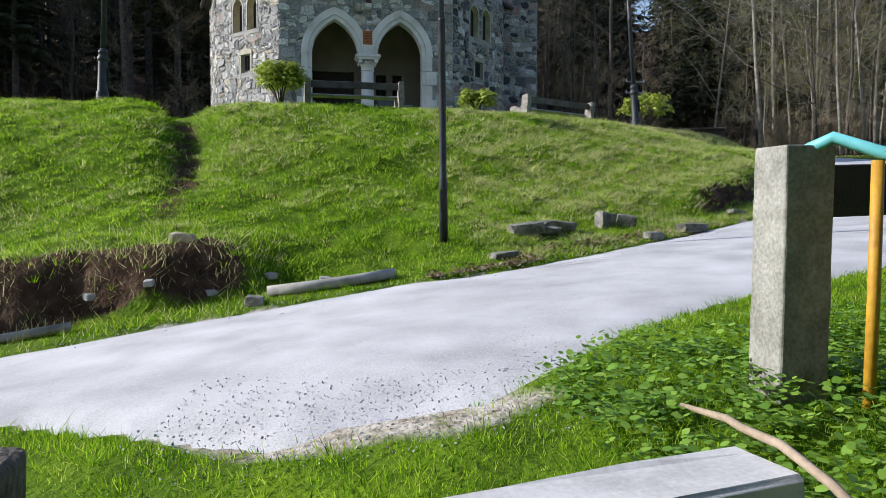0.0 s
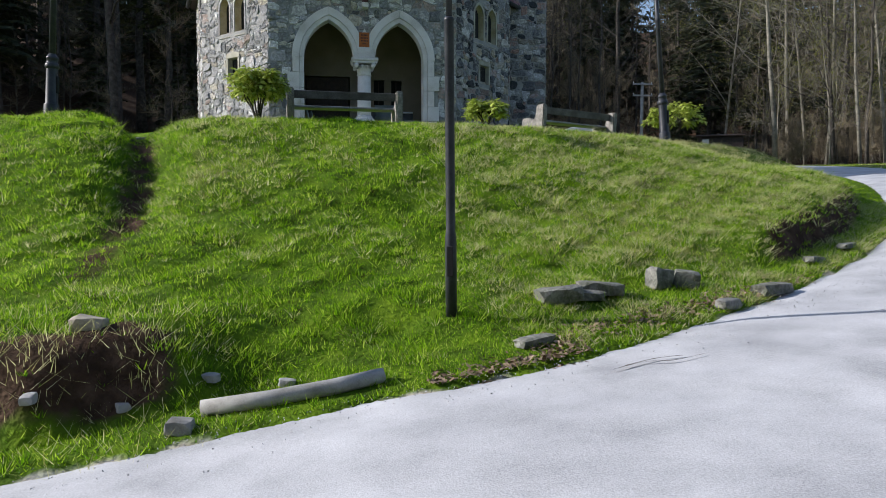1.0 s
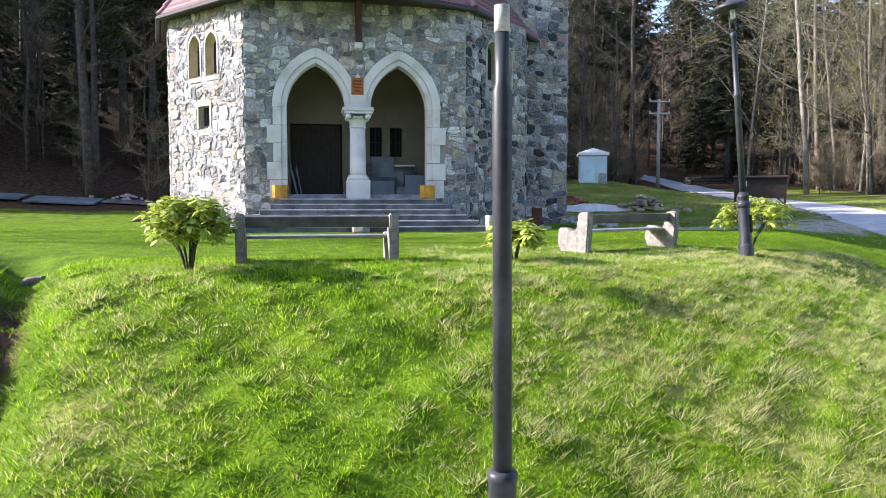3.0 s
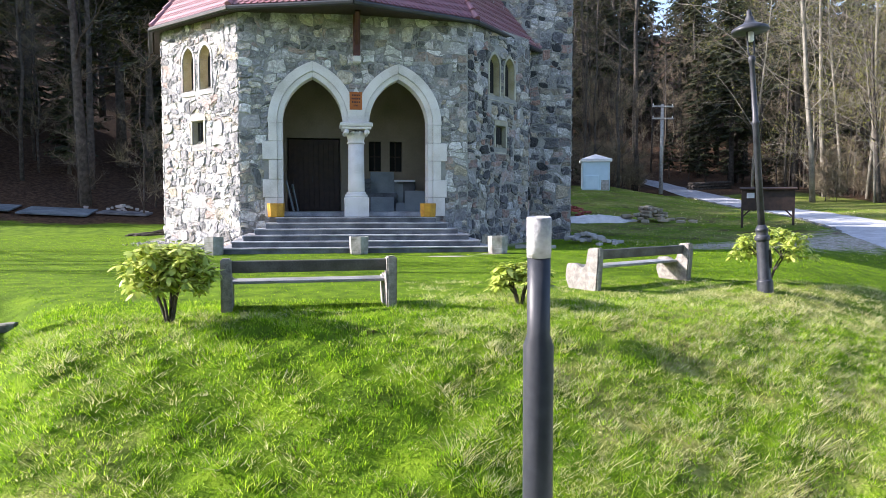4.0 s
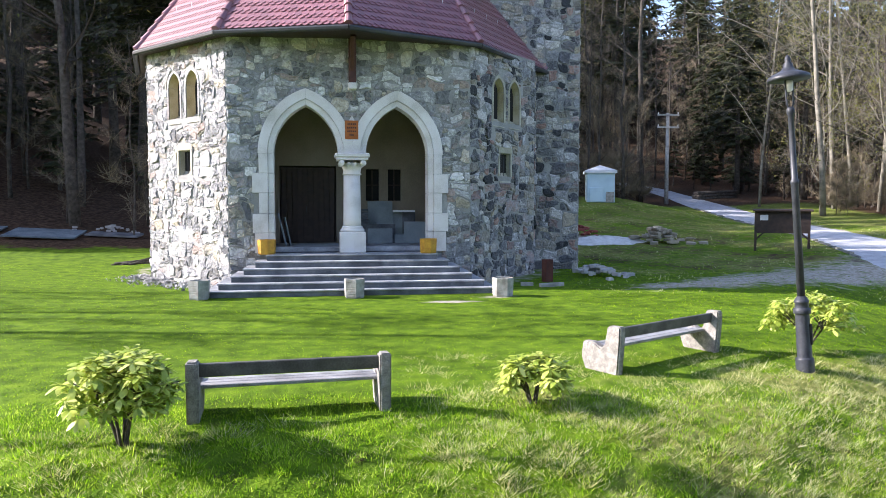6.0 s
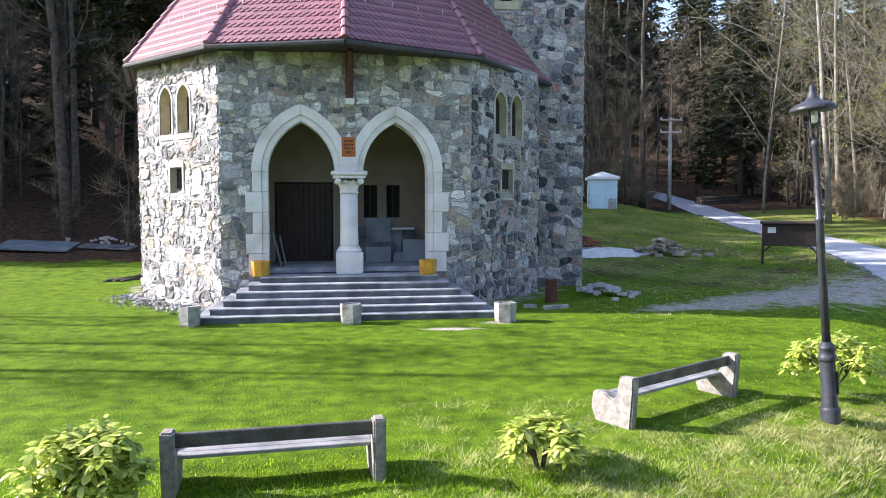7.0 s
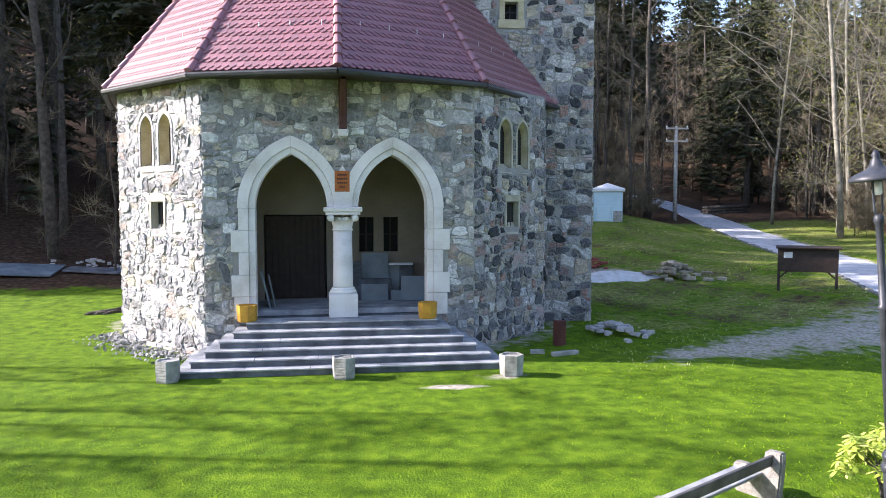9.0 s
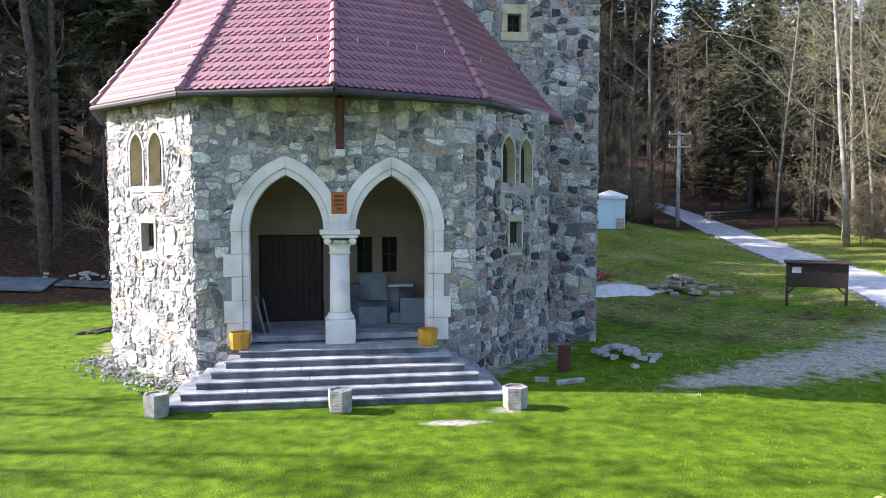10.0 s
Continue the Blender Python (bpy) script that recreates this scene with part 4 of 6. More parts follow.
# ---- roof ----
EAVES = {-3: (-6.75, 34.5), -2: (-5.84, 31.12), -1: (-2.97, 28.24), 0: (0.52, 27.24), 1: (4.2, 29.0), 2: (7.15, 32.95), 3: (7.9, 36.2)}


def eave(k, r=EAVE_R, z=EAVE_Z):
    """The roof's corners: the front ones stand a little askew, the rest on a circle."""
    k = (k + 3) % 12 - 3
    a = radians(-90 + 30 * k)
    x, y = EAVES.get(k, (X0 + EAVE_R * math.cos(a), YC + EAVE_R * math.sin(a)))
    return Vector((X0 + (x - X0) * r / EAVE_R, YC + (y - YC) * r / EAVE_R, z))


APEX = Vector((0.34, YC, APEX_Z))
bm = bmesh.new()
top = bm.verts.new(APEX - Vector((0, 0, 0.05)))
ring = [bm.verts.new(eave(k) - Vector((0, 0, 0.05))) for k in range(12)]
for k in range(12):
    j = (k + 1) % 12
    bm.faces.new((ring[k], ring[j], top))
roof = part("roof", bm, M_TILE, church, "steep twelve-sided roof of red scalloped tiles")
bm = bmesh.new()
ring = [bm.verts.new(eave(k) - Vector((0, 0, 0.052))) for k in range(12)]
low = [bm.verts.new(eave(k, EAVE_R - 0.05, EAVE_Z - 0.13)) for k in range(12)]
inn = [bm.verts.new(eave(k, 5.6, EAVE_Z - 0.02)) for k in range(12)]
for k in range(12):
    j = (k + 1) % 12
    bm.faces.new((ring[k], low[k], low[j], ring[j]))
    bm.faces.new((low[k], inn[k], inn[j], low[j]))
part("soffit", bm, M_WOOD_DK, roof, "dark boarded underside of the eaves")

ROW, TW = 0.30, 0.19
TILE_OBJECTS = []


def tile_verts(low_mid, ux, us, nrm, w, ln, th):
    """One tile with a rounded lower edge."""
    pts = [(-0.5, 1), (-0.5, 0.28), (-0.3, 0.08), (0, 0.0), (0.3, 0.08), (0.5, 0.28), (0.5, 1)]
    tp = [low_mid + ux * (x * w) + us * (y * ln) + nrm * (th - 0.045 * y) for x, y in pts]
    bt = [p - nrm * 0.014 for p in tp]
    return tp, bt


joined_v, joined_t = [], []
for fk in (-3, -2, -1, 0, 1, 2):
    a, b = eave(fk), eave(fk + 1)
    ux = (b - a).normalized()
    nrm = ux.cross(APEX - a).normalized()
    if nrm.z < 0:
        nrm = -nrm
    us = nrm.cross(ux)
    if us.z < 0:
        us = -us
    slope = (APEX - a).dot(us)
    ka, kb, wide = (APEX - a).dot(ux) / slope, (APEX - b).dot(ux) / slope, (b - a).length
    for r in range(int(slope / ROW)):
        for layer in (0, 1):
            s0 = r * ROW + (0.085 if layer else 0.0) - 0.03
            lo, hi = ka * max(s0, 0) + 0.03, wide + kb * max(s0, 0) - 0.03
            i0 = math.ceil(lo / TW - (0.5 if layer else 0.0))
            while (i0 + (0.5 if layer else 0.0)) * TW < hi:
                x = (i0 + (0.5 if layer else 0.0)) * TW
                i0 += 1
                tp, bt = tile_verts(a + ux * x + us * s0, ux, us, nrm, TW * 0.97, ROW * 1.1, 0.056 if layer else 0.05)
                if fk in (-1, 0) and r < 8 and layer == 0 and len(TILE_OBJECTS) < 290:
                    TILE_OBJECTS.append((tp, bt))
                    continue
                o = len(joined_v)
                joined_v += [tuple(p) for p in tp] + [tuple(p) for p in bt[1:6]]
                joined_t += [(o, o + k + 1, o + k + 2) for k in range(5)]
                for k in range(4):
                    joined_t += [(o + 1 + k, o + 7 + k, o + 8 + k), (o + 1 + k, o + 8 + k, o + 2 + k)]
tiles = quick_mesh("roof_tiles", joined_v, joined_t, M_TILE)
tiles.data.polygons.foreach_set("use_smooth", np.zeros(len(joined_t), bool))
tiles.parent = roof
tagged(tiles, kind="stuff")

# half-round tiles along the hips, gutter below
for k in range(-3, 4):
    p0 = eave(k)
    d = APEX - p0
    ln = d.length
    d = d.normalized()
    out = Vector((p0.x - X0, p0.y - YC, 0)).normalized()
    nn = (out - d * out.dot(d)).normalized()
    s = 0.0
    i = 0
    while s < ln * 0.75:
        bm = bmesh.new()
        tube(bm, [p0 + d * (s - 0.02) + nn * 0.035, p0 + d * (s + 0.40) + nn * 0.015], [0.115, 0.085], 10)
        part("hip_tile", bm, M_TILE_O, roof, "", False)
        s += 0.36
        i += 1
for k in range(-3, 4):
    if k == 3:
        continue
    bm = bmesh.new()
    a, b = eave(k, EAVE_R + 0.07, EAVE_Z - 0.09), eave(k + 1, EAVE_R + 0.07, EAVE_Z - 0.09)
    tube(bm, [a, b], [0.075, 0.075], 8)
    part("gutter", bm, M_GUTTER, church, "dark zinc gutter")
# snow hooks
rs = np.random.default_rng(5)
for fk in (-2, -1, 0, 1):
    a, b = eave(fk), eave(fk + 1)
    mid = (a + b) / 2
    us = (APEX - mid).normalized()
    ux = (b - a).normalized()
    for i in range(4):
        p = mid + ux * (-1.2 + 0.8 * i) + us * 1.45
        bm = bmesh.new()
        tube(bm, [p + Vector((0, 0, 0.03)), p + Vector((0, 0, 0.16))], [0.012, 0.012], 5)
        part("snow_hook", bm, M_WHITE, roof)

# ---- tower ----
tower = thing("bell_tower", "square rubble stone bell tower rising behind the church", "tower")
TX0, TX1, TY0, TY1, TTOP = 3.7, 8.36, 32.9, 37.6, 16.5
m, w = wall_frame((TX0, TY0), (TX1, TY0))
tw = [(1.8, 9.52), (2.2, 9.52), (2.2, 10.04), (1.8, 10.04)]
tfront = part("wall", wall_slab(w, -0.2, TTOP, [tw], m, 0.6), M_MORTAR, tower)
for loop in ([(1.6, 10.05), (2.4, 10.05), (2.4, 10.32), (1.6, 10.32)], [(1.58, 9.25), (2.42, 9.25), (2.42, 9.515), (1.58, 9.515)], [(1.62, 9.52), (1.79, 9.52), (1.79, 10.045), (1.62, 10.045)], [(2.21, 9.52), (2.38, 9.52), (2.38, 10.045), (2.21, 10.045)]):
    piece("window_stone", prism(loop, -0.05, 0.5), M_YSAND, tfront, m)
pane = part("window_pane", _moved(prism(tw, 0.25, 0.27), m), M_DARK, tfront)
bm = bmesh.new()
box(bm, (2.0, 0.22, 9.78), (0.03, 0.04, 0.52))
box(bm, (2.0, 0.22, 9.78), (0.4, 0.04, 0.03))
part("window_cross", _moved(bm, m), M_GUTTER, pane)
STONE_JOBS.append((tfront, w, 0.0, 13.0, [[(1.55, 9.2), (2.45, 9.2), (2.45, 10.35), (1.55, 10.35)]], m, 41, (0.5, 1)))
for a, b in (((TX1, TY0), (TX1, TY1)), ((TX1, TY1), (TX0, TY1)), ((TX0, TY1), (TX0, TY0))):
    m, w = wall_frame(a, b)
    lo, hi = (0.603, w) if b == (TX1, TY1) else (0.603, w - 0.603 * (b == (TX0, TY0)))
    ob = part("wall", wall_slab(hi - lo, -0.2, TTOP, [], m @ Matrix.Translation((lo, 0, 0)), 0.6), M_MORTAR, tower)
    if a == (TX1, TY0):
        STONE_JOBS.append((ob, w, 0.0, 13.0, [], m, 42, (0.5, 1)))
bm = bmesh.new()
box(bm, ((TX0 + TX1) / 2, (TY0 + TY1) / 2, TTOP + 0.1), (TX1 - TX0 + 0.2, TY1 - TY0 + 0.2, 0.2))
part("cap_slab", bm, M_STEP, tower)


# ---- benches ----
def bench(length, m, label):
    """Park bench: two concrete ends, two back boards and seat planks."""
    b = thing("park_bench", label, "bench", m, group="benches on the lawn")
    for sx in (-1, 1):
        bm = prism([(-0.06, 0.0), (0.5, 0.0), (0.58, 0.2), (0.55, 0.42), (0.36, 0.43), (0.24, 0.36), (0.17, 0.40), (0.12, 0.68), (-0.10, 0.69), (-0.10, 0.5)], -0.065, 0.065)
        bmesh.ops.recalc_face_normals(bm, faces=bm.faces)
        bmesh.ops.bevel(bm, geom=list(bm.edges), offset=0.02, segments=2, affect="EDGES")
        bm.transform(Matrix.Translation((sx * (length / 2 - 0.065), 0, 0)) @ Matrix.Rotation(radians(90), 4, "Z"))
        part("bench_end", bm, M_AGG, b, "cast concrete end", False)
    bm = bmesh.new()
    box(bm, (0, 0.035, 0.575), (length - 0.24, 0.045, 0.15), pose(0, 0, 0, 8), bevel=0.008)
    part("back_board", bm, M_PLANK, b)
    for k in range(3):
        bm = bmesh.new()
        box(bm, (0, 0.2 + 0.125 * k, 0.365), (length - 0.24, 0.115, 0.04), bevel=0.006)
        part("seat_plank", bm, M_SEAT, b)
    return b


def bench_at(a, b, label):
    a, b = Vector(a), Vector(b)
    d = b - a
    bench(d.length, Matrix.Translation(((a.x + b.x) / 2, (a.y + b.y) / 2, on_ground((a.x + b.x) / 2, (a.y + b.y) / 2) - 0.03)) @ Matrix.Rotation(math.atan2(d.y, d.x), 4, "Z"), label)


bench_at((-1.05, 16.05), (1.12, 16.3), "park bench of concrete ends and grey planks, on the lawn")
bench_at((4.2, 17.62), (6.35, 18.95), "park bench with flaking concrete ends beside the lamp post")


# ---- lamp posts ----
def lamp_post(m, label):
    b = thing("lamp_post", label, "lamp", m, group="garden lamp posts")
    part("base", lathe(bmesh.new(), [(0.125, 0.0), (0.125, 0.004), (0.125, 0.19), (0.121, 0.205), (0.104, 0.215), (0.102, 0.222), (0.095, 0.83), (0.095, 0.84), (0.112, 0.845), (0.118, 0.87), (0.118, 0.90), (0.112, 0.925), (0.096, 0.93), (0.094, 0.94), (0.092, 1.0), (0.099, 1.004), (0.099, 1.04), (0.092, 1.045), (0.066, 1.09), (0.056, 1.1)], 24), M_IRON, b, "cast iron foot", True)
    bm = bmesh.new()
    box(bm, (0.075, -0.07, 0.55), (0.07, 0.03, 0.3), Matrix.Rotation(radians(45), 4, "Z"), bevel=0.006)
    part("hatch", bm, M_DARK, b, "dark wiring hatch")
    part("shaft", lathe(bmesh.new(), [(0.056, 1.08), (0.05, 2.7), (0.062, 2.72), (0.062, 2.76), (0.045, 2.78), (0.04, 3.7), (0.055, 3.72), (0.055, 3.78), (0.035, 3.81)], 16), M_IRON, b, "", True)
    for sx in (-1, 1):
        bm = bmesh.new()
        tube(bm, [(0, 0, 3.75), (sx * 0.05, 0, 3.85), (sx * 0.055, 0, 4.2), (sx * 0.05, 0, 4.25)], [0.014] * 4, 8)
        part("fork_arm", bm, M_IRON, b)
    part("shade", lathe(bmesh.new(), [(0.285, 4.19), (0.29, 4.215), (0.27, 4.25), (0.19, 4.29), (0.1, 4.33), (0.065, 4.38), (0.06, 4.42), (0.035, 4.45), (0.045, 4.48), (0.03, 4.52), (0.005, 4.55)], 28), M_IRON, b, "wide hat-shaped shade", True)
    part("lamp_glass", lathe(bmesh.new(), [(0.03, 4.03), (0.05, 4.05), (0.05, 4.18), (0.03, 4.19)], 14), M_WHITE, b, "white glass", True)
    return b


lampR = lamp_post(Matrix.Translation((7.16, 17.88, on_ground(7.16, 17.88) - 0.02)) @ pose(0, 0, 0, -2.2, -3.9, 0), "black iron lamp post with hat-shaped shade, leaning slightly")
lampL = copy_thing(lampR, Matrix.Translation((-5.2, 15.98, on_ground(-5.2, 15.98) - 0.02)) @ pose(0, 0, 0, 0, 2.6, 40))
tagged(lampL, "black iron lamp post at the top of the bank")

# the lampless post by the road
POST = Vector((1.035, 8.37, on_ground(1.035, 8.37) - 0.05))
TOP = Vector((0.961, 8.11, 1.281))
post = thing("steel_post", "tall dark steel post without a lamp, white band at its top", "post")
ax = (TOP - POST).normalized()
ln = (TOP - POST).length
rot = ax.to_track_quat("Z", "Y").to_matrix().to_4x4()
rot.translation = POST
split = (POST.z - -0.02) / (POST.z - TOP.z) * ln


def turned(prof, seg=20):
    bm = lathe(bmesh.new(), prof, seg)
    bm.transform(rot)
    return bm


part("lower_tube", turned([(0.05, 0), (0.05, 0.72), (0.041, 0.78), (0.040, split), (0.043, split + 0.005), (0.043, split + 0.025), (0.028, split + 0.035)]), M_IRON, post, "", True)
part("upper_tube", turned([(0.027, split), (0.026, ln - 0.22), (0.0195, ln - 0.2), (0.0195, ln - 0.065)]), M_IRON, post, "", True)
part("white_band", turned([(0.0205, ln - 0.068), (0.0207, ln - 0.002), (0.019, ln), (0.017, ln - 0.02)]), M_BAND, post, "scuffed white band", True)
bm = bmesh.new()
box(bm, (0, -0.05, 0.52), (0.055, 0.02, 0.26), bevel=0.004)
bm.transform(rot)
part("hatch", bm, M_DARK, post, "open wiring hatch")


# ---- plants ----
def leaf_cluster(V, T, c, rng, n, size, up):
    """A whorl of long leaves round a shoot tip."""
    for k in range(n):
        a = k * math.tau / n + rng.uniform(-0.3, 0.3)
        el = rng.uniform(-0.75, 0.55)
        d = np.array([math.cos(a) * math.cos(el), math.sin(a) * math.cos(el), math.sin(el)])
        sd = np.array([-math.sin(a), math.cos(a), 0]) + rng.normal(0, 0.2, 3)
        ln = size * rng.uniform(0.75, 1.2)
        w = ln * 0.19
        p = c + d * 0.015
        o = len(V)
        for f, k2, dip in ((0.0, 0.0, 0.0), (0.28, 0.85, -0.02), (0.62, 1.0, -0.09), (0.86, 0.6, -0.17)):
            q = p + d * ln * f + np.array([0, 0, dip * ln])
            V.extend([q + sd * w * k2 + np.array([0, 0, 0.10 * w * k2]), q - sd * w * k2 + np.array([0, 0, 0.10 * w * k2])])
        V.append(p + d * ln + np.array([0, 0, -0.24 * ln]))
        T.extend([(o, o + 2, o + 3), (o + 2, o + 4, o + 5), (o + 2, o + 5, o + 3), (o + 4, o + 6, o + 7), (o + 4, o + 7, o + 5), (o + 6, o + 8, o + 7)])


def rhododendron(x, y, h, spread, stems, tips, seed, label, lean=0.0):
    rng = np.random.default_rng(seed)
    z = on_ground(x, y)
    ob = thing("rhododendron", label, "shrub", Matrix.Translation((x, y, z)), group="rhododendrons on the lawn")
    V, T = [], []
    for k in range(stems):
        a = k * math.tau / stems + rng.uniform(-0.5, 0.5)
        r = spread * rng.uniform(0.6, 1.1)
        mid = Vector((math.cos(a) * r * 0.45 + lean * 0.3, math.sin(a) * r * 0.45, h * rng.uniform(0.4, 0.55)))
        bm = bmesh.new()
        tube(bm, [(math.cos(a) * 0.03, math.sin(a) * 0.03, -0.03), mid * 0.5 + Vector((0, 0, 0.02)), mid], [0.02, 0.016, 0.013], 6)
        for j in range(4):
            e = mid + Vector((rng.normal(0, spread * 0.25), rng.normal(0, spread * 0.25), h * rng.uniform(0.05, 0.3)))
            tube(bm, [mid, mid.lerp(e, 0.5) + Vector((0, 0, 0.02)), e], [0.011, 0.008, 0.005], 5)
        part("stem", bm, M_BARK, ob)
    for k in range(tips):
        a, el = rng.uniform(0, math.tau), rng.uniform(-0.4, 1.05)
        rr = rng.uniform(0.55, 1.0)
        wob = 1 + 0.22 * math.sin(3 * a + seed) + 0.15 * math.sin(5 * a + 2 * seed)
        c = np.array([math.cos(a) * spread * rr * wob * math.cos(el * 1.2) + lean, math.sin(a) * spread * rr * wob * math.cos(el * 1.2), h * (0.62 + 0.38 * math.sin(el * 1.5) * rr)])
        leaf_cluster(V, T, c, rng, int(rng.integers(8, 12)), 0.118, 1)
    lf = quick_mesh("leaves", V, T, M_RHODO)
    lf.parent = ob
    return ob


rhododendron(-1.5, 15.42, 0.9, 0.5, 7, 250, 3, "rhododendron shrub with pale glossy leaves on bare stems")
rhododendron(2.8, 16.45, 0.56, 0.42, 6, 130, 4, "low young rhododendron with yellow-green leaves")
rhododendron(7.7, 18.75, 0.95, 0.62, 5, 150, 5, "open rhododendron shrub behind the lamp post", 0.1)


# ---- planters ----
def planter(x, y, z, r, h, n, material, turn, label, group, bands=True):
    ob = thing("planter", label, "planter", Matrix.Translation((x, y, z)) @ Matrix.Rotation(turn, 4, "Z"), group=group)
    bm = lathe(bmesh.new(), [(r * 0.86, 0), (r * 0.93, h * 0.08), (r, h * 0.92), (r, h), (r * 0.84, h), (r * 0.8, h * 0.6)], n)
    part("pot", bm, material, ob)
    if bands:
        for k in range(7):
            zz = h * (0.12 + 0.12 * k)
            rr = r * (0.93 + 0.07 * (zz / h)) + 0.006
            part("moulded_band", lathe(bmesh.new(), [(rr - 0.012, zz), (rr, zz + 0.005), (rr, zz + h * 0.085), (rr - 0.012, zz + h * 0.09)], n), material, ob)
    part("soil", lathe(bmesh.new(), [(r * 0.81, h * 0.62), (r * 0.8, h * 0.64)], n), M_DARK if bands else M_BARK, ob)
    return ob


for k, (x, y) in enumerate(((-3.12, 26.25), (0.62, 26.15), (4.32, 26.0))):
    planter(x, y, on_ground(x, y) - 0.01, 0.27, 0.48, 6, M_CONC, 0.62 + 0.08 * k, "hexagonal ribbed concrete planter, empty, before the steps", "concrete planters")
for x in (-1.76, 2.66):
    planter(x, 28.3, 0.948, 0.25, 0.4, 8, M_YELLOW, 0.2, "yellow-painted octagonal wooden planter on the top step", "yellow planters", False)

# ---- slabs stacked in the porch ----
SLABS = [  # x, y, width, depth, height, foot, tilts, material
    (1.40, 31.10, 0.78, 0.05, 1.32, 1.09, (-7, 0, 3), M_SLATE), (1.38, 30.62, 0.76, 0.05, 0.47, 1.09, (-9, 0, 2), M_SLATE),
    (1.38, 30.88, 0.95, 0.22, 0.60, 1.09, (0, 0, 2), M_STEP), (1.99, 30.72, 0.32, 0.05, 0.28, 1.09, (-12, 0, -4), M_SLATE),
    (2.46, 30.62, 0.72, 0.05, 0.69, 1.09, (-13, 0, -9), M_SLATE), (2.02, 31.18, 0.55, 0.05, 1.02, 1.09, (-5, 0, -3), M_SLATE),
    (2.14, 31.05, 0.70, 0.24, 0.06, 2.06, (0, 0, -4), M_WHITE), (2.30, 31.15, 0.40, 0.12, 0.98, 1.09, (0, 0, -4), M_STEP),
    (-1.38, 29.75, 0.05, 0.55, 0.98, 1.09, (0, -13, 6), M_SLATE), (-1.27, 29.85, 0.04, 0.5, 0.86, 1.09, (0, -11, 9), M_SLATE)]
SLABS += [(0.80, 30.95, 0.42 - 0.03 * (k % 2), 0.3, 0.075, 1.09 + 0.083 * k, (0, 0, 3 * (k % 3)), M_STEP) for k in range(13)]
for x, y, w, dp, h, z, (ta, tb, tc), mt in SLABS:
    bm = bmesh.new()
    box(bm, (0, 0, h / 2), (w, dp, h), bevel=0.006)
    bm.transform(pose(x, y, z, ta, tb, tc))
    sl = part("stone_slab", bm, mt)
    tagged(sl, "pale cut slab laid on the stacked stones" if mt is M_WHITE else "grey cut stone slab stored in the porch", "slab", "slabs stored in the porch")

# ---- notice board ----
nb = thing("notice_board", "dark brown wooden notice board on two legs with one pale sheet", "board", Matrix.Translation((18.85, 37.6, on_ground(18.85, 37.6))) @ Matrix.Rotation(radians(-27), 4, "Z"))
bm = bmesh.new()
box(bm, (0, 0, 1.22), (2.2, 0.12, 0.95), bevel=0.01)
part("panel", bm, M_WOOD_DK, nb)
bm = bmesh.new()
box(bm, (0, -0.05, 1.74), (2.36, 0.45, 0.06), pose(0, 0, 0, 8), bevel=0.008)
part("roof_board", bm, M_WOOD_DK, nb)
for sx in (-1, 1):
    bm = bmesh.new()
    box(bm, (sx * 1.05, 0, 0.5), (0.1, 0.1, 1.2), bevel=0.006)
    part("leg", bm, M_WOOD_DK, nb)
    bm = bmesh.new()
    tube(bm, [(sx * 1.05, 0, 0.45), (sx * 0.72, 0, 0.78)], [0.035, 0.035], 6)
    part("brace", bm, M_WOOD_DK, nb)
bm = bmesh.new()
box(bm, (-0.72, -0.067, 1.42), (0.32, 0.012, 0.24))
part("sheet", bm, M_WHITE, nb, "pale paper sheet")

# ---- hut and pole ----
hx, hy = 19.4, 63.4
hut = thing("utility_hut", "small pale blue utility hut with a low pyramid roof", "hut", Matrix.Translation((hx, hy, on_ground(hx, hy) - 0.1)) @ Matrix.Rotation(radians(-14), 4, "Z"))
bm = bmesh.new()
box(bm, (0, 0, 1.15), (2.1, 2.1, 2.3), bevel=0.02)
part("wall", bm, M_PAINTB, hut)
bm = bmesh.new()
box(bm, (0, 0, 2.36), (2.42, 2.42, 0.22), bevel=0.02)
lathe(bm, [(1.68, 2.47), (0.05, 2.9)], 4, m=Matrix.Rotation(radians(45), 3, "Z"))
part("roof", bm, M_WHITE, hut, "pale roof with fascia")
bm = bmesh.new()
box(bm, (-0.35, -1.12, 0.6), (1.05, 0.14, 1.1), bevel=0.02)
part("cabinet", bm, M_PAINTB, hut, "pale blue meter cabinet")
bm = bmesh.new()
box(bm, (0.68, -1.065, 0.42), (0.6, 0.03, 0.78))
part("plinth", bm, M_CONC, hut)

px_, py_ = 28.3, 71.3
pole = thing("power_pole", "weathered wooden power pole with two cross-arms", "pole", Matrix.Translation((px_, py_, on_ground(px_, py_) - 0.1)))
part("shaft", lathe(bmesh.new(), [(0.19, 0), (0.14, 8.3)], 12), M_POLE, pole, "", True)
for z, w in ((8.1, 2.0), (7.0, 2.0)):
    bm = bmesh.new()
    box(bm, (0, -0.16, z), (w, 0.14, 0.14), bevel=0.01)
    arm = part("cross_arm", bm, M_POLE, pole)
    for sx in (-1, 1):
        bm = lathe(bmesh.new(), [(0.03, 0), (0.06, 0.08), (0.03, 0.2)], 8, (sx * w * 0.46, -0.12, z + 0.05))
        part("insulator", bm, M_WHITE, arm)

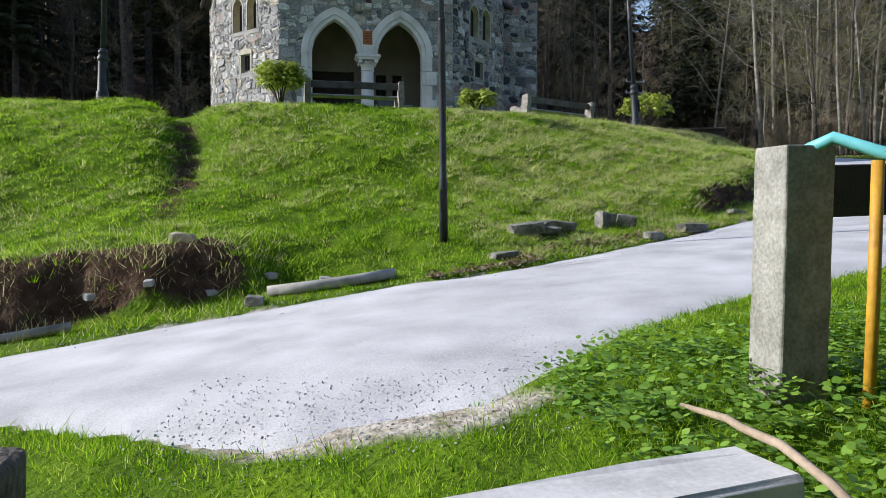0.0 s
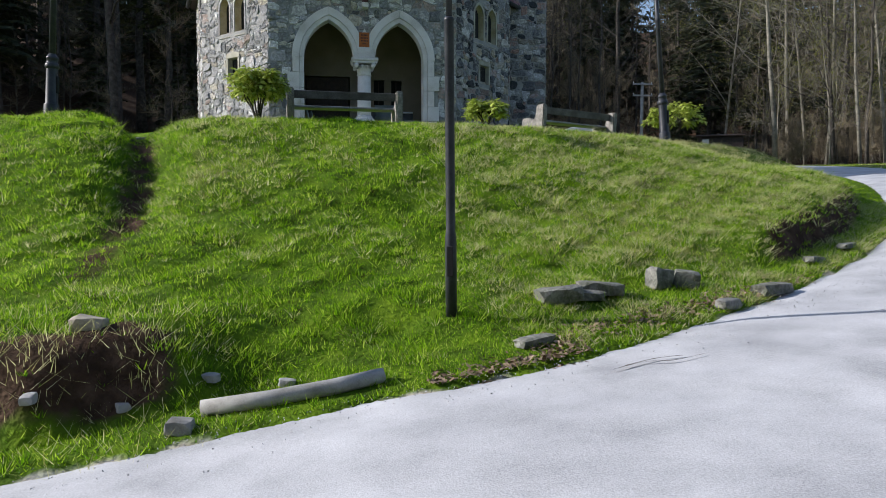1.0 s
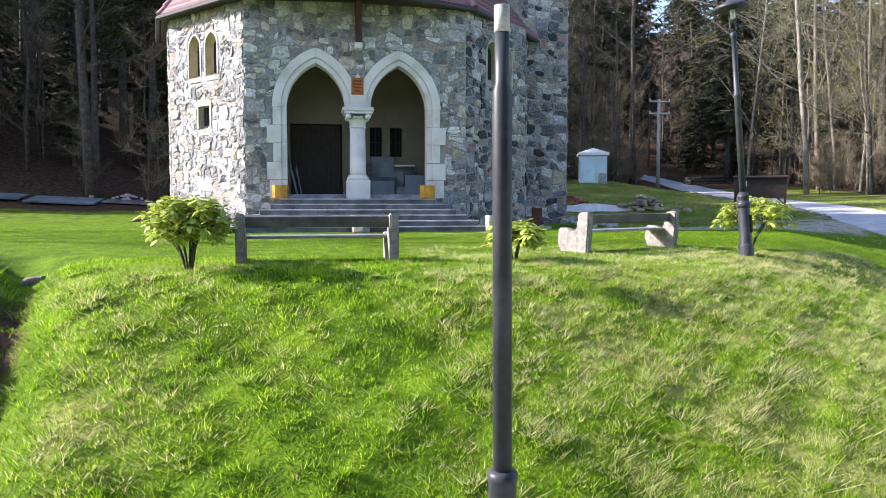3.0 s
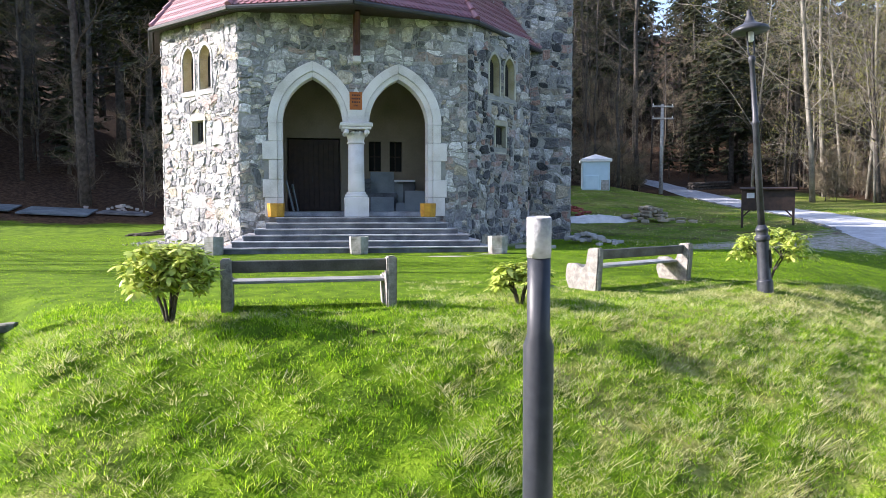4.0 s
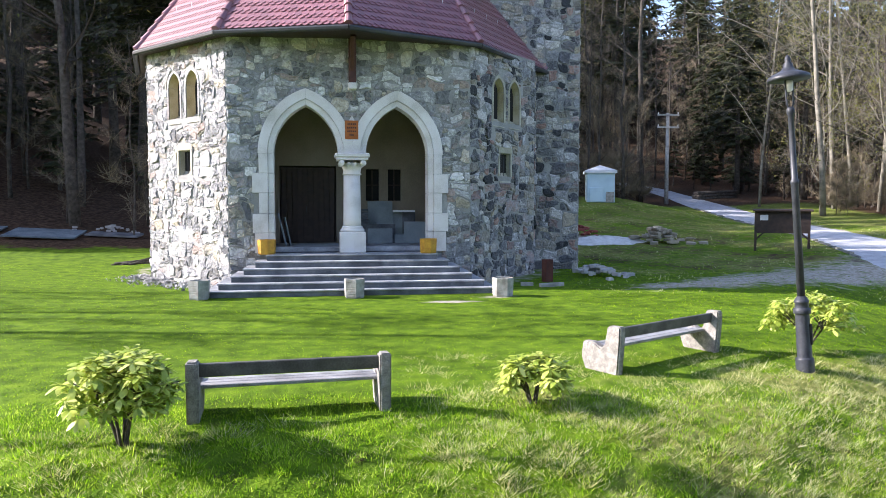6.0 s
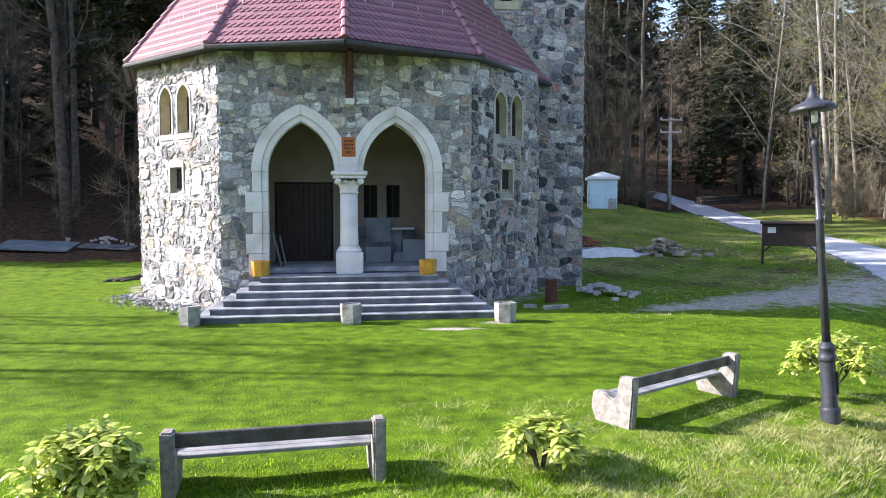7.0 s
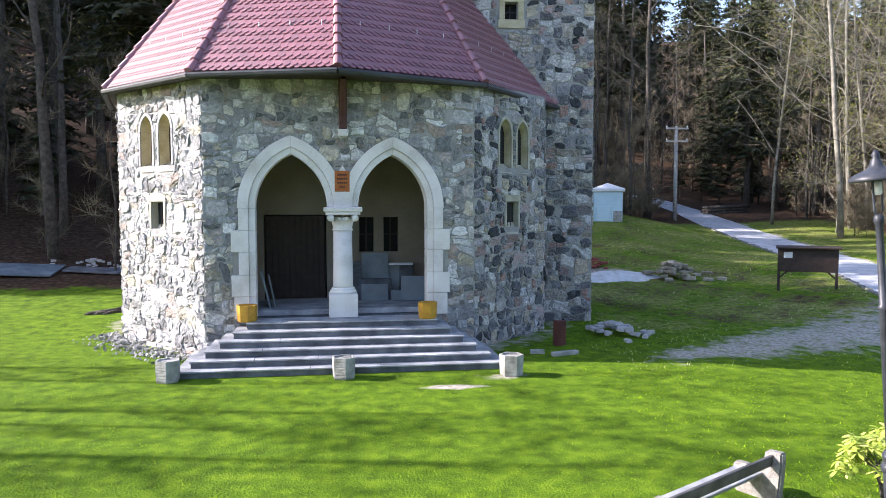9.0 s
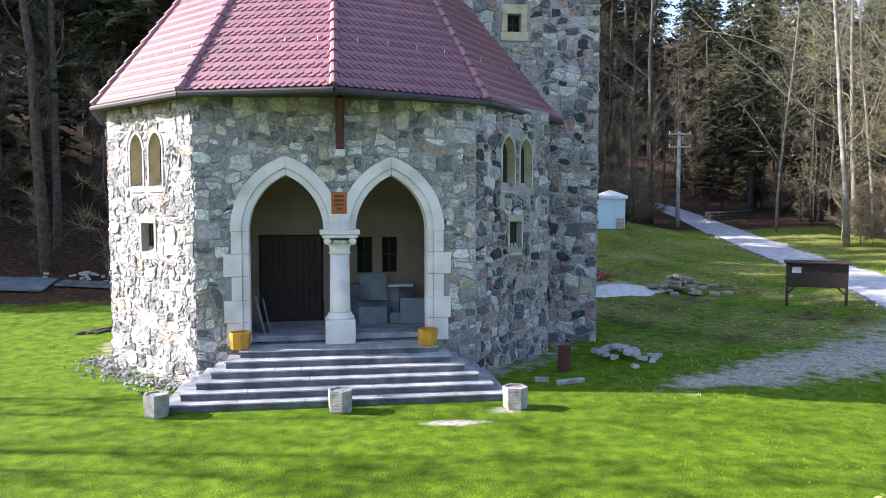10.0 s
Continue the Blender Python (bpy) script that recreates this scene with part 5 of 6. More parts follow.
# ---- beside the road: pillar, pipe rail, slab, stick ----
bm = bmesh.new()
box(bm, (0, 0, 0.41), (0.195, 0.2, 1.04), bevel=0.008, seg=2)
bmesh.ops.subdivide_edges(bm, edges=[e for e in bm.edges if e.calc_length() > 0.3], cuts=12)
for v in bm.verts:
    v.co += Vector([0.005 * noise.noise(v.co * 31 + Vector((k * 9, 0, 0))) for k in range(3)])
gate = part("gate_pillar", bm, M_PILLAR)
gate.matrix_basis = Matrix.Translation((1.62, 2.52, on_ground(1.62, 2.52))) @ Matrix.Rotation(radians(2.5), 4, "Z")
tagged(gate, "weathered square concrete gate pillar in the grass", "pillar")
GZ = on_ground(1.8, 2.3)
rail = thing("pipe_railing", "rusty yellow pipe upright with a turquoise bent top rail", "railing", Matrix.Translation((1.79, 2.3, GZ)))
bm = bmesh.new()
tube(bm, [(0, 0, -0.1), (0.003, 0, 0.4), (0, 0, 0.86)], [0.021] * 3, 14)
part("upright", bm, M_YELLOW, rail, "yellow upright with rust", True)
bm = bmesh.new()
tube(bm, [(-0.17, 0.16, 0.90), (-0.1, 0.1, 0.945), (0.0, 0.0, 0.89), (0.3, -0.25, 0.76), (0.9, -0.7, 0.55)], [0.022] * 5, 14)
part("top_rail", bm, M_CYAN, rail, "turquoise top rail", True)
bm = bmesh.new()
box(bm, (0, 0, 0), (1.6, 0.03, 0.2), bevel=0.004)
bd = part("barrier_board", bm, M_WOOD_DK)
bd.matrix_basis = Matrix.Translation((2.43, 2.62, GZ + 0.78)) @ pose(0, 0, 0, 0, -2, 3)
tagged(bd, "dark brown plank fixed to the concrete gate pillar", "plank")
bm = bmesh.new()
box(bm, (-0.2, 0, 0), (1.2, 0.2, 0.24), bevel=0.012)
bmesh.ops.subdivide_edges(bm, edges=list(bm.edges), cuts=3)
for v in bm.verts:
    v.co += Vector([0.008 * noise.noise(v.co * 9 + Vector((k * 9, 0, 0))) for k in range(3)])
sb = part("concrete_slab", bm, M_SLAB)
sb.matrix_basis = Matrix.Translation((0.48, 1.29, -2.725)) @ pose(0, 0, 0, 0, -1, 15)
tagged(sb, "flat concrete slab sunk in the verge", "slab")
bm = bmesh.new()
box(bm, (0, 0, 0), (0.26, 0.26, 0.5), bevel=0.02, seg=2)
bmesh.ops.subdivide_edges(bm, edges=[e for e in bm.edges if e.calc_length() > 0.1], cuts=3)
for v in bm.verts:
    v.co += Vector([0.010 * noise.noise(v.co * 11 + Vector((k * 9, 0, 0))) for k in range(3)])
stump = part("pillar_stump", bm, M_BARK)
stump.matrix_basis = Matrix.Translation((-0.965, 1.80, -2.93)) @ pose(0, 0, 0, 0, 4, 8)
tagged(stump, "low dark stub of a broken concrete pillar in the verge", "stump")
bm = bmesh.new()
tube(bm, [(0.86, 1.80, -2.60), (0.85, 1.70, -2.585), (0.88, 1.60, -2.58), (0.86, 1.5, -2.57), (0.88, 1.38, -2.57), (0.87, 1.2, -2.585), (0.84, 1.08, -2.59)], [0.005, 0.008, 0.0105, 0.010, 0.011, 0.010, 0.009], 9)
sk = part("stick", bm, M_STICK, None, "", True)
tagged(sk, "crooked peeled stick lying on the slab", "stick")


# ---- stones and pipe at the foot of the bank ----
def rough_stone(name, x, y, s, seed, material, label, category, group="", rz=0.0, sink=0.25, dz=0.0):
    rng = np.random.default_rng(seed)
    bm = bmesh.new()
    bmesh.ops.create_icosphere(bm, subdivisions=2, radius=0.5)
    for v in bm.verts:
        c = v.co
        q = Vector([max(-0.31, min(0.31, t)) * 1.12 for t in c])
        v.co = q + Vector([0.10 * noise.noise(c * 2.3 + Vector((seed * 3.1, k * 7, 1))) for k in range(3)])
        v.co.x, v.co.y, v.co.z = v.co.x * s[0] / 0.75, v.co.y * s[1] / 0.75, v.co.z * s[2] / 0.75
    ob = part(name, bm, material)
    ob.matrix_basis = Matrix.Translation((x, y, on_ground(x, y) + s[2] * (0.5 - sink) + dz)) @ pose(0, 0, 0, rng.uniform(-6, 6), rng.uniform(-6, 6), rz)
    return tagged(ob, label, category, group)


for k, (x, y, s, rz) in enumerate(((2.08, 8.66, (0.42, 0.30, 0.17), 5), (2.53, 8.84, (0.46, 0.28, 0.14), -8), (3.24, 9.08, (0.24, 0.2, 0.24), 20), (3.54, 9.10, (0.26, 0.2, 0.2), -15), (3.62, 8.4, (0.3, 0.12, 0.1), 30), (4.3, 8.82, (0.5, 0.18, 0.13), 25), (2.3, 8.74, (0.5, 0.24, 0.1), 2), (1.62, 7.72, (0.34, 0.16, 0.08), 20), (5.6, 10.1, (0.5, 0.14, 0.08), 40), (6.6, 10.9, (0.6, 0.14, 0.08), 42))):
    rough_stone("bank_stone", x, y, s, 60 + k, M_BANKST, "flat grey stone set in the grassy bank", "stone", "stones along the bank", rz, 0.2)
for k in range(7):
    rough_stone("pebble", -3.6 + 0.55 * k, 6.85 + 0.12 * k + 0.1 * math.sin(k * 4), (0.12, 0.09, 0.07), 80 + k, M_GRAVEL, "small pale stone at the road's edge", "stone", "stones along the bank", 30 * k)
rough_stone("bank_stone", -0.94, 6.95, (0.18, 0.16, 0.12), 90, M_CONC, "pale boulder at the end of the concrete pipe", "stone", "stones along the bank")
rough_stone("bank_stone", -1.76, 7.75, (0.26, 0.22, 0.15), 91, M_FIELD, "tan stone on the grassy bank", "stone", "stones along the bank")
rough_stone("bank_stone", -3.95, 16.9, (0.28, 0.22, 0.14), 92, M_BANKST, "grey stone at the top of the trodden steps", "stone", "stones along the bank")
bm = bmesh.new()
pl = [(-0.84, 7.15), (-0.4, 7.16), (0.05, 7.22), (0.4, 7.32)]
tube(bm, [(x, y, on_ground(x, y) + 0.04) for x, y in pl], [0.062, 0.06, 0.06, 0.058], 14)
pp = part("concrete_pipe", bm, M_CONC, None, "", True)
tagged(pp, "length of grey concrete kerb pipe along the verge", "pipe")
bm = bmesh.new()
tube(bm, [(-4.6, 6.55, on_ground(-4.6, 6.55) + 0.03), (-2.55, 6.83, on_ground(-2.55, 6.83) + 0.05)], [0.04, 0.04], 10)
p2 = part("kerb_bar", bm, M_CONC, None, "", True)
tagged(p2, "weathered concrete bar lying in the ditch", "bar")

# ---- behind and beside the church ----
rng = np.random.default_rng(12)
for k in range(74):
    a, r = rng.uniform(0, math.tau), abs(rng.normal(0, 0.75))
    x, y = 14.8 + r * math.cos(a) * 1.2, 41.2 + r * math.sin(a) * 0.8
    rough_stone("heap_stone", x, y, (rng.uniform(0.24, 0.52), rng.uniform(0.18, 0.34), rng.uniform(0.09, 0.2)), 100 + k, M_FIELD, "tan field stone in a heap on the grass", "stone", "heap of field stones", rng.uniform(0, 180), 0.3, max(0, 0.78 - 0.6 * r) * rng.uniform(0.4, 1))
for k in range(30):
    a, r = rng.uniform(0, math.tau), abs(rng.normal(0, 0.7))
    x, y = 11.9 + r * math.cos(a) * 1.1, 44.5 + r * math.sin(a) * 0.7
    rough_stone("broken_tile", x, y, (rng.uniform(0.2, 0.4), rng.uniform(0.15, 0.3), rng.uniform(0.08, 0.15)), 190 + k, M_BRICKRED, "broken red roof tile in a heap", "rubble", "heap of broken tiles", rng.uniform(0, 180), 0.3, max(0, 0.45 - 0.4 * r) * rng.uniform(0.5, 1))
for k in range(44):
    a, r = rng.uniform(0, math.tau), abs(rng.normal(0, 0.5))
    x, y = 8.25 + r * math.cos(a) * 1.3, 30.6 + r * math.sin(a)
    rough_stone("rubble_stone", x, y, (rng.uniform(0.14, 0.34), rng.uniform(0.12, 0.25), rng.uniform(0.08, 0.16)), 230 + k, M_GRAVEL, "grey rubble stone at the tower's foot", "stone", "rubble at the tower's foot", rng.uniform(0, 180), 0.3, max(0, 0.32 - 0.35 * r))
bm = bmesh.new()
rings = []
for f in (1.0, 0.85, 0.65, 0.4, 0.15):
    ring = []
    for k in range(28):
        a = k * math.tau / 28
        wob = 1 + 0.18 * math.sin(2 * a + 1) + 0.10 * math.sin(5 * a)
        x, y = 12.1 + 2.0 * f * wob * math.cos(a), 41.3 + 1.15 * f * wob * math.sin(a)
        ring.append(bm.verts.new((x, y, on_ground(x, y) - 0.03 + 0.34 * (1 - f ** 1.6) + 0.03 * math.sin(7 * a + 9 * f))))
    rings.append(ring)
for r0, r1 in zip(rings, rings[1:]):
    for k in range(28):
        bm.faces.new((r0[k], r0[(k + 1) % 28], r1[(k + 1) % 28], r1[k]))
bm.faces.new(rings[-1])
tagged(part("sand_heap", bm, M_HEAP, None, "", True), "low heap of pale building sand on the grass", "sand")
bm = bmesh.new()
box(bm, (0, 0, 0.32), (0.26, 0.24, 0.7), bevel=0.015)
rp = part("rusty_drum", bm, M_RUST)
rp.matrix_basis = Matrix.Translation((6.3, 29.2, on_ground(6.3, 29.2))) @ pose(0, 0, 0, 0, 0, 20)
tagged(rp, "rusty red-brown iron box beside the church wall", "box")
for x, y, w, rz in ((5.45, 28.2, 0.35, -10), (6.1, 27.95, 0.75, 18)):
    bm = bmesh.new()
    box(bm, (0, 0, 0.04), (w, 0.14, 0.12), bevel=0.01)
    kb = part("kerb_stone", bm, M_CONC)
    kb.matrix_basis = Matrix.Translation((x, y, on_ground(x, y))) @ pose(0, 0, 0, 0, 0, rz)
    tagged(kb, "loose concrete kerb stone lying in the grass", "kerb", "loose kerb stones")
# slabs laid out at the forest's edge
for x, y, w, d, rz, mt in ((-13.6, 43.2, 3.0, 2.2, 6, M_SHEET), (-10.7, 43.6, 2.4, 0.9, -5, M_STEP), (-17.2, 43.2, 3.2, 1.9, 8, M_SHEET)):
    bm = bmesh.new()
    box(bm, (0, 0, 0.06), (w, d, 0.08), bevel=0.01)
    ob = part("stone_plate", bm, mt)
    ob.matrix_basis = Matrix.Translation((x, y, on_ground(x, y) + 0.06)) @ pose(0, 0, 0, 7, 3, rz)
    tagged(ob, "wide dark slab lying at the forest's edge", "slab", "slabs at the forest's edge")
for k in range(36):
    a, r = rng.uniform(0, math.tau), abs(rng.normal(0, 0.6))
    x, y = -11.2 + r * math.cos(a) * 1.3, 45.0 + r * math.sin(a) * 0.6
    rough_stone("gravel_stone", x, y, (rng.uniform(0.1, 0.24), rng.uniform(0.1, 0.2), rng.uniform(0.08, 0.14)), 290 + k, M_GRAVEL, "pale grey stone in a heap at the forest's edge", "stone", "heap of pale stones", rng.uniform(0, 180), 0.3, max(0, 0.3 - 0.35 * r))
for k in range(8):
    bm = bmesh.new()
    tube(bm, [(-8.3 + 0.1 * k, 35.5, 0.06 + 0.05 * (k % 3)), (-6.9 + 0.04 * k, 35.9 + 0.1 * k, 0.1 + 0.09 * (k % 4))], [0.05, 0.04], 7)
    ob = part("log", bm, M_BARK, None, "", True)
    tagged(ob, "dark cut branch in a small pile by the church wall", "log", "cut branches by the wall")
for k in range(14):
    bm = bmesh.new()
    y = 76 + 0.3 * (k % 5)
    tube(bm, [(33.6, y, on_ground(34, 76) + 0.15 + 0.28 * (k // 5)), (37.8, y + 0.4, on_ground(36, 76) + 0.15 + 0.28 * (k // 5))], [0.16, 0.14], 8)
    ob = part("log", bm, M_BARK, None, "", True)
    tagged(ob, "felled log stacked at the forest's edge", "log", "stack of felled logs")


# ---- weeds round the gate pillar ----
rng = np.random.default_rng(77)
V, T = [], []
for k in range(2200):
    x, y = rng.uniform(0.8, 3.4), rng.uniform(0.9, 3.4)
    rd = float(road_near(x, y)[0][0])
    if abs(rd) < float(road_half(x, rd)) + 0.1 or (x < 1.0 and y < 1.6):
        continue
    z = on_ground(x, y)
    hh = rng.uniform(0.05, 0.16) * min(1.0, 0.35 + 0.45 * x)
    for j in range(int(rng.integers(3, 7))):
        a, el = rng.uniform(0, math.tau), rng.uniform(-0.2, 0.6)
        c = np.array([x + rng.normal(0, 0.03), y + rng.normal(0, 0.03), z + hh * rng.uniform(0.5, 1)])
        d = np.array([math.cos(a) * math.cos(el), math.sin(a) * math.cos(el), math.sin(el)])
        sd = np.array([-math.sin(a), math.cos(a), rng.normal(0, 0.2)])
        ln = rng.uniform(0.018, 0.045)
        o = len(V)
        V.extend([c, c + d * ln * 0.35 + sd * ln * 0.45, c + d * ln * 0.8 + sd * ln * 0.3, c + d * ln, c + d * ln * 0.8 - sd * ln * 0.3, c + d * ln * 0.35 - sd * ln * 0.45])
        T.extend([(o, o + 1, o + 2), (o, o + 2, o + 3), (o, o + 3, o + 4), (o, o + 4, o + 5)])
weeds = quick_mesh("weeds", V, T, M_LEAF)
tagged(weeds, "broad-leaved green weeds round the gate pillar", "weeds", kind="stuff")
V, T = [], []
for k in range(1500):
    if k < 1000:
        x = rng.uniform(1.6, 5.2)
        y = 7.5 + 0.45 * (x - 1.3) + rng.normal(0, 0.13)
    else:
        x = rng.uniform(0.7, 2.0)
        y = 7.15 + 0.3 * (x - 0.7) + rng.normal(0, 0.08)
    z = on_ground(x, y) + 0.02
    a = rng.uniform(0, math.tau)
    d, sd = np.array([math.cos(a), math.sin(a), rng.normal(0, 0.4)]), np.array([-math.sin(a), math.cos(a), rng.normal(0, 0.4)])
    ln = rng.uniform(0.016, 0.035)
    c = np.array([x, y, z])
    o = len(V)
    V.extend([c - d * ln, c + sd * ln * 0.5, c + d * ln, c - sd * ln * 0.5])
    T.extend([(o, o + 1, o + 2), (o, o + 2, o + 3)])
tagged(quick_mesh("fallen_leaves", V, T, M_LITTER), "dry brown leaves gathered in the ditch", "leaves", kind="stuff")


# ---- kerb blocks along the track's lawn side ----
ln = spline(ROAD, 40)
dd = np.gradient(ln[:, :2], axis=0)
dd /= np.linalg.norm(dd, axis=1)[:, None]
acc, last = 0.0, None
rng = np.random.default_rng(9)
for p, d in zip(ln, dd):
    if not 34 < p[1] < 66:
        continue
    if last is not None:
        acc += float(np.hypot(*(p[:2] - last)))
    last = p[:2]
    if acc >= 0.72 or acc == 0:
        acc = 0.001
        x, y = p[0] - d[1] * (ROAD_HALF + 0.05), p[1] + d[0] * (ROAD_HALF + 0.05)
        bm = bmesh.new()
        box(bm, (0, 0, 0), (0.68, 0.24, 0.5), bevel=0.03)
        kb = part("kerb_block", bm, M_BANKST)
        kb.matrix_basis = Matrix.Translation((x, y, p[2] - 0.18 + rng.normal(0, 0.02))) @ pose(0, 0, 0, rng.normal(0, 3), rng.normal(0, 2), math.degrees(math.atan2(d[1], d[0])) + rng.normal(0, 3))
        tagged(kb, "mossy grey kerb block edging the raised track", "kerb", "kerb blocks along the track")

# cracks worn into the road
rng = np.random.default_rng(31)
for pts in ([(1.95, 6.85), (2.2, 6.93), (2.4, 6.88), (2.65, 6.94)], [(2.05, 6.9), (2.3, 6.98), (2.5, 6.97)], [(4.4, 7.6), (4.9, 7.75), (5.3, 8.1), (5.9, 8.3)]):
    bm = bmesh.new()
    P2 = spline([(x, y, 0) for x, y in pts], 6)
    d_, rz_, _ = road_near(P2[:, 0], P2[:, 1])
    zz = rz_ + 0.03 * (1 - (d_ / ROAD_HALF) ** 2) + 0.02
    vs = []
    for (x, y, _), z in zip(P2, zz):
        w = rng.uniform(0.002, 0.009)
        vs.append((bm.verts.new((x, y - w, z)), bm.verts.new((x, y + w, z))))
    for a, b in zip(vs, vs[1:]):
        bm.faces.new((a[0], b[0], b[1], a[1]))
    ck = part("road_crack", bm, M_BARK)
    tagged(ck, "dark crack worn into the road surface", "crack", "cracks in the road", "structure")

# loose gravel on the road's margin
rng = np.random.default_rng(41)
V, T = [], []
n = 0
while n < 4200:
    if n % 3 == 0:
        x, y = rng.uniform(-0.9, 1.1), rng.uniform(2.5, 4.2)
    else:
        x = rng.uniform(-5, 7)
        y = float(np.interp(x, [-6, -1.4, 0.8, 3.2, 6.05, 9.1], [3.9, 4.75, 5.15, 5.85, 7.65, 10.3])) + rng.choice([-1, 1]) * rng.normal(1.75, 0.2)
    n += 1
    d_, rz_, _ = road_near(x, y)
    z = float(rz_[0]) + 0.02 if abs(d_[0]) < ROAD_HALF else on_ground(x, y)
    r = rng.uniform(0.003, 0.008)
    c = np.array([x, y, z + r * 0.3])
    o = len(V)
    ax = rng.normal(0, 1, (3, 3))
    ax /= np.linalg.norm(ax, axis=1)[:, None]
    V.extend([c + ax[0] * r, c - ax[0] * r, c + ax[1] * r, c - ax[1] * r, c + np.array([0, 0, r * 0.8]), c - np.array([0, 0, r])])
    T.extend([(o, o + 2, o + 4), (o + 2, o + 1, o + 4), (o + 1, o + 3, o + 4), (o + 3, o, o + 4)])
tagged(quick_mesh("loose_gravel", V, T, M_PEBBLE), "loose grey gravel along the road's margin", "gravel", kind="stuff")

# gravel heaped at the foot of the wall
rng = np.random.default_rng(43)
V, T = [], []
for k in range(900):
    a = radians(rng.uniform(-158, -118))
    r0 = 7.15 + abs(rng.normal(0, 0.38))
    x, y = X0 + r0 * math.cos(a), YC + r0 * math.sin(a)
    r = rng.uniform(0.02, 0.055)
    c = np.array([x, y, on_ground(x, y) + r * 0.5 + 0.08 * max(0.0, 7.6 - r0)])
    o = len(V)
    ax = rng.normal(0, 1, (3, 3))
    ax /= np.linalg.norm(ax, axis=1)[:, None]
    V.extend([c + ax[0] * r, c - ax[0] * r, c + ax[1] * r, c - ax[1] * r, c + np.array([0, 0, r * 0.8]), c - np.array([0, 0, r])])
    T.extend([(o, o + 2, o + 4), (o + 2, o + 1, o + 4), (o + 1, o + 3, o + 4), (o + 3, o, o + 4)])
tagged(quick_mesh("wall_gravel", V, T, M_GRAVEL), "coarse grey gravel heaped along the church wall", "gravel", kind="stuff")


# ---- trees ----
def spruce_meshes(h, bare, seed, full=1.0):
    """Trunk and crown of a spruce: drooping sprays on whorled limbs."""
    rng = np.random.default_rng(seed)
    bm = bmesh.new()
    n = 9
    off = [Vector((rng.normal(0, 0.04), rng.normal(0, 0.04), 0)) * (k > 0) for k in range(n + 1)]
    tube(bm, [Vector((0, 0, h * k / n - 0.3 * (k == 0))) + off[k] for k in range(n + 1)], [max(0.02, (0.011 * h + 0.02) * (1 - k / n) ** 0.8 * (1.35 if k == 0 else 1)) for k in range(n + 1)], 9)
    V, T = [], []
    z = 1.5
    while z < h * 0.97:
        u = z / h
        dead = u < bare
        for k in range(int(rng.integers(4, 7)) if not dead else int(rng.integers(1, 4))):
            a = rng.uniform(0, math.tau)
            ln = (1 - u) ** 0.75 * h * 0.19 * rng.uniform(0.7, 1.15) + 0.3
            if dead:
                ln = rng.uniform(0.6, 2.2)
            d = Vector((math.cos(a), math.sin(a), 0))
            droop = rng.uniform(0.15, 0.45)
            p0 = Vector((0, 0, z + rng.uniform(-0.2, 0.2)))
            pts = [p0 + d * ln * s + Vector((0, 0, ln * (0.12 * s - droop * s * s))) for s in (0, 0.5, 1)]
            if full == 1.0:
                tube(bm, pts, [0.025 + 0.01 * ln / 3, 0.016, 0.005], 3, False)
            if dead:
                continue
            m = int((10 + ln * 13) * full)
            for j in range(m):
                s = rng.uniform(0.15, 1.0)
                q = p0 + d * ln * s + Vector((0, 0, ln * (0.12 * s - droop * s * s)))
                sd = Vector((-d.y, d.x, 0)) * rng.choice([-1, 1])
                w = (0.3 + 0.45 * (1 - s)) * rng.uniform(0.5, 1.0) * min(1, ln / 1.8) * (1 if full == 1.0 else 2.2)
                tip = q + (sd * rng.uniform(0.5, 1) + d * rng.uniform(0.1, 0.7)).normalized() * w * 1.3 + Vector((0, 0, -w * rng.uniform(0.2, 0.9)))
                b = q + d * rng.uniform(0.12, 0.26) * (1 if full == 1.0 else 2.2) + Vector((0, 0, rng.uniform(-0.25, 0.02)))
                o = len(V)
                V += [tuple(q), tuple(b), tuple(tip)]
                T.append((o, o + 1, o + 2))
        z += rng.uniform(0.35, 0.6) if not dead else rng.uniform(0.5, 1.0)
    return bm, V, T


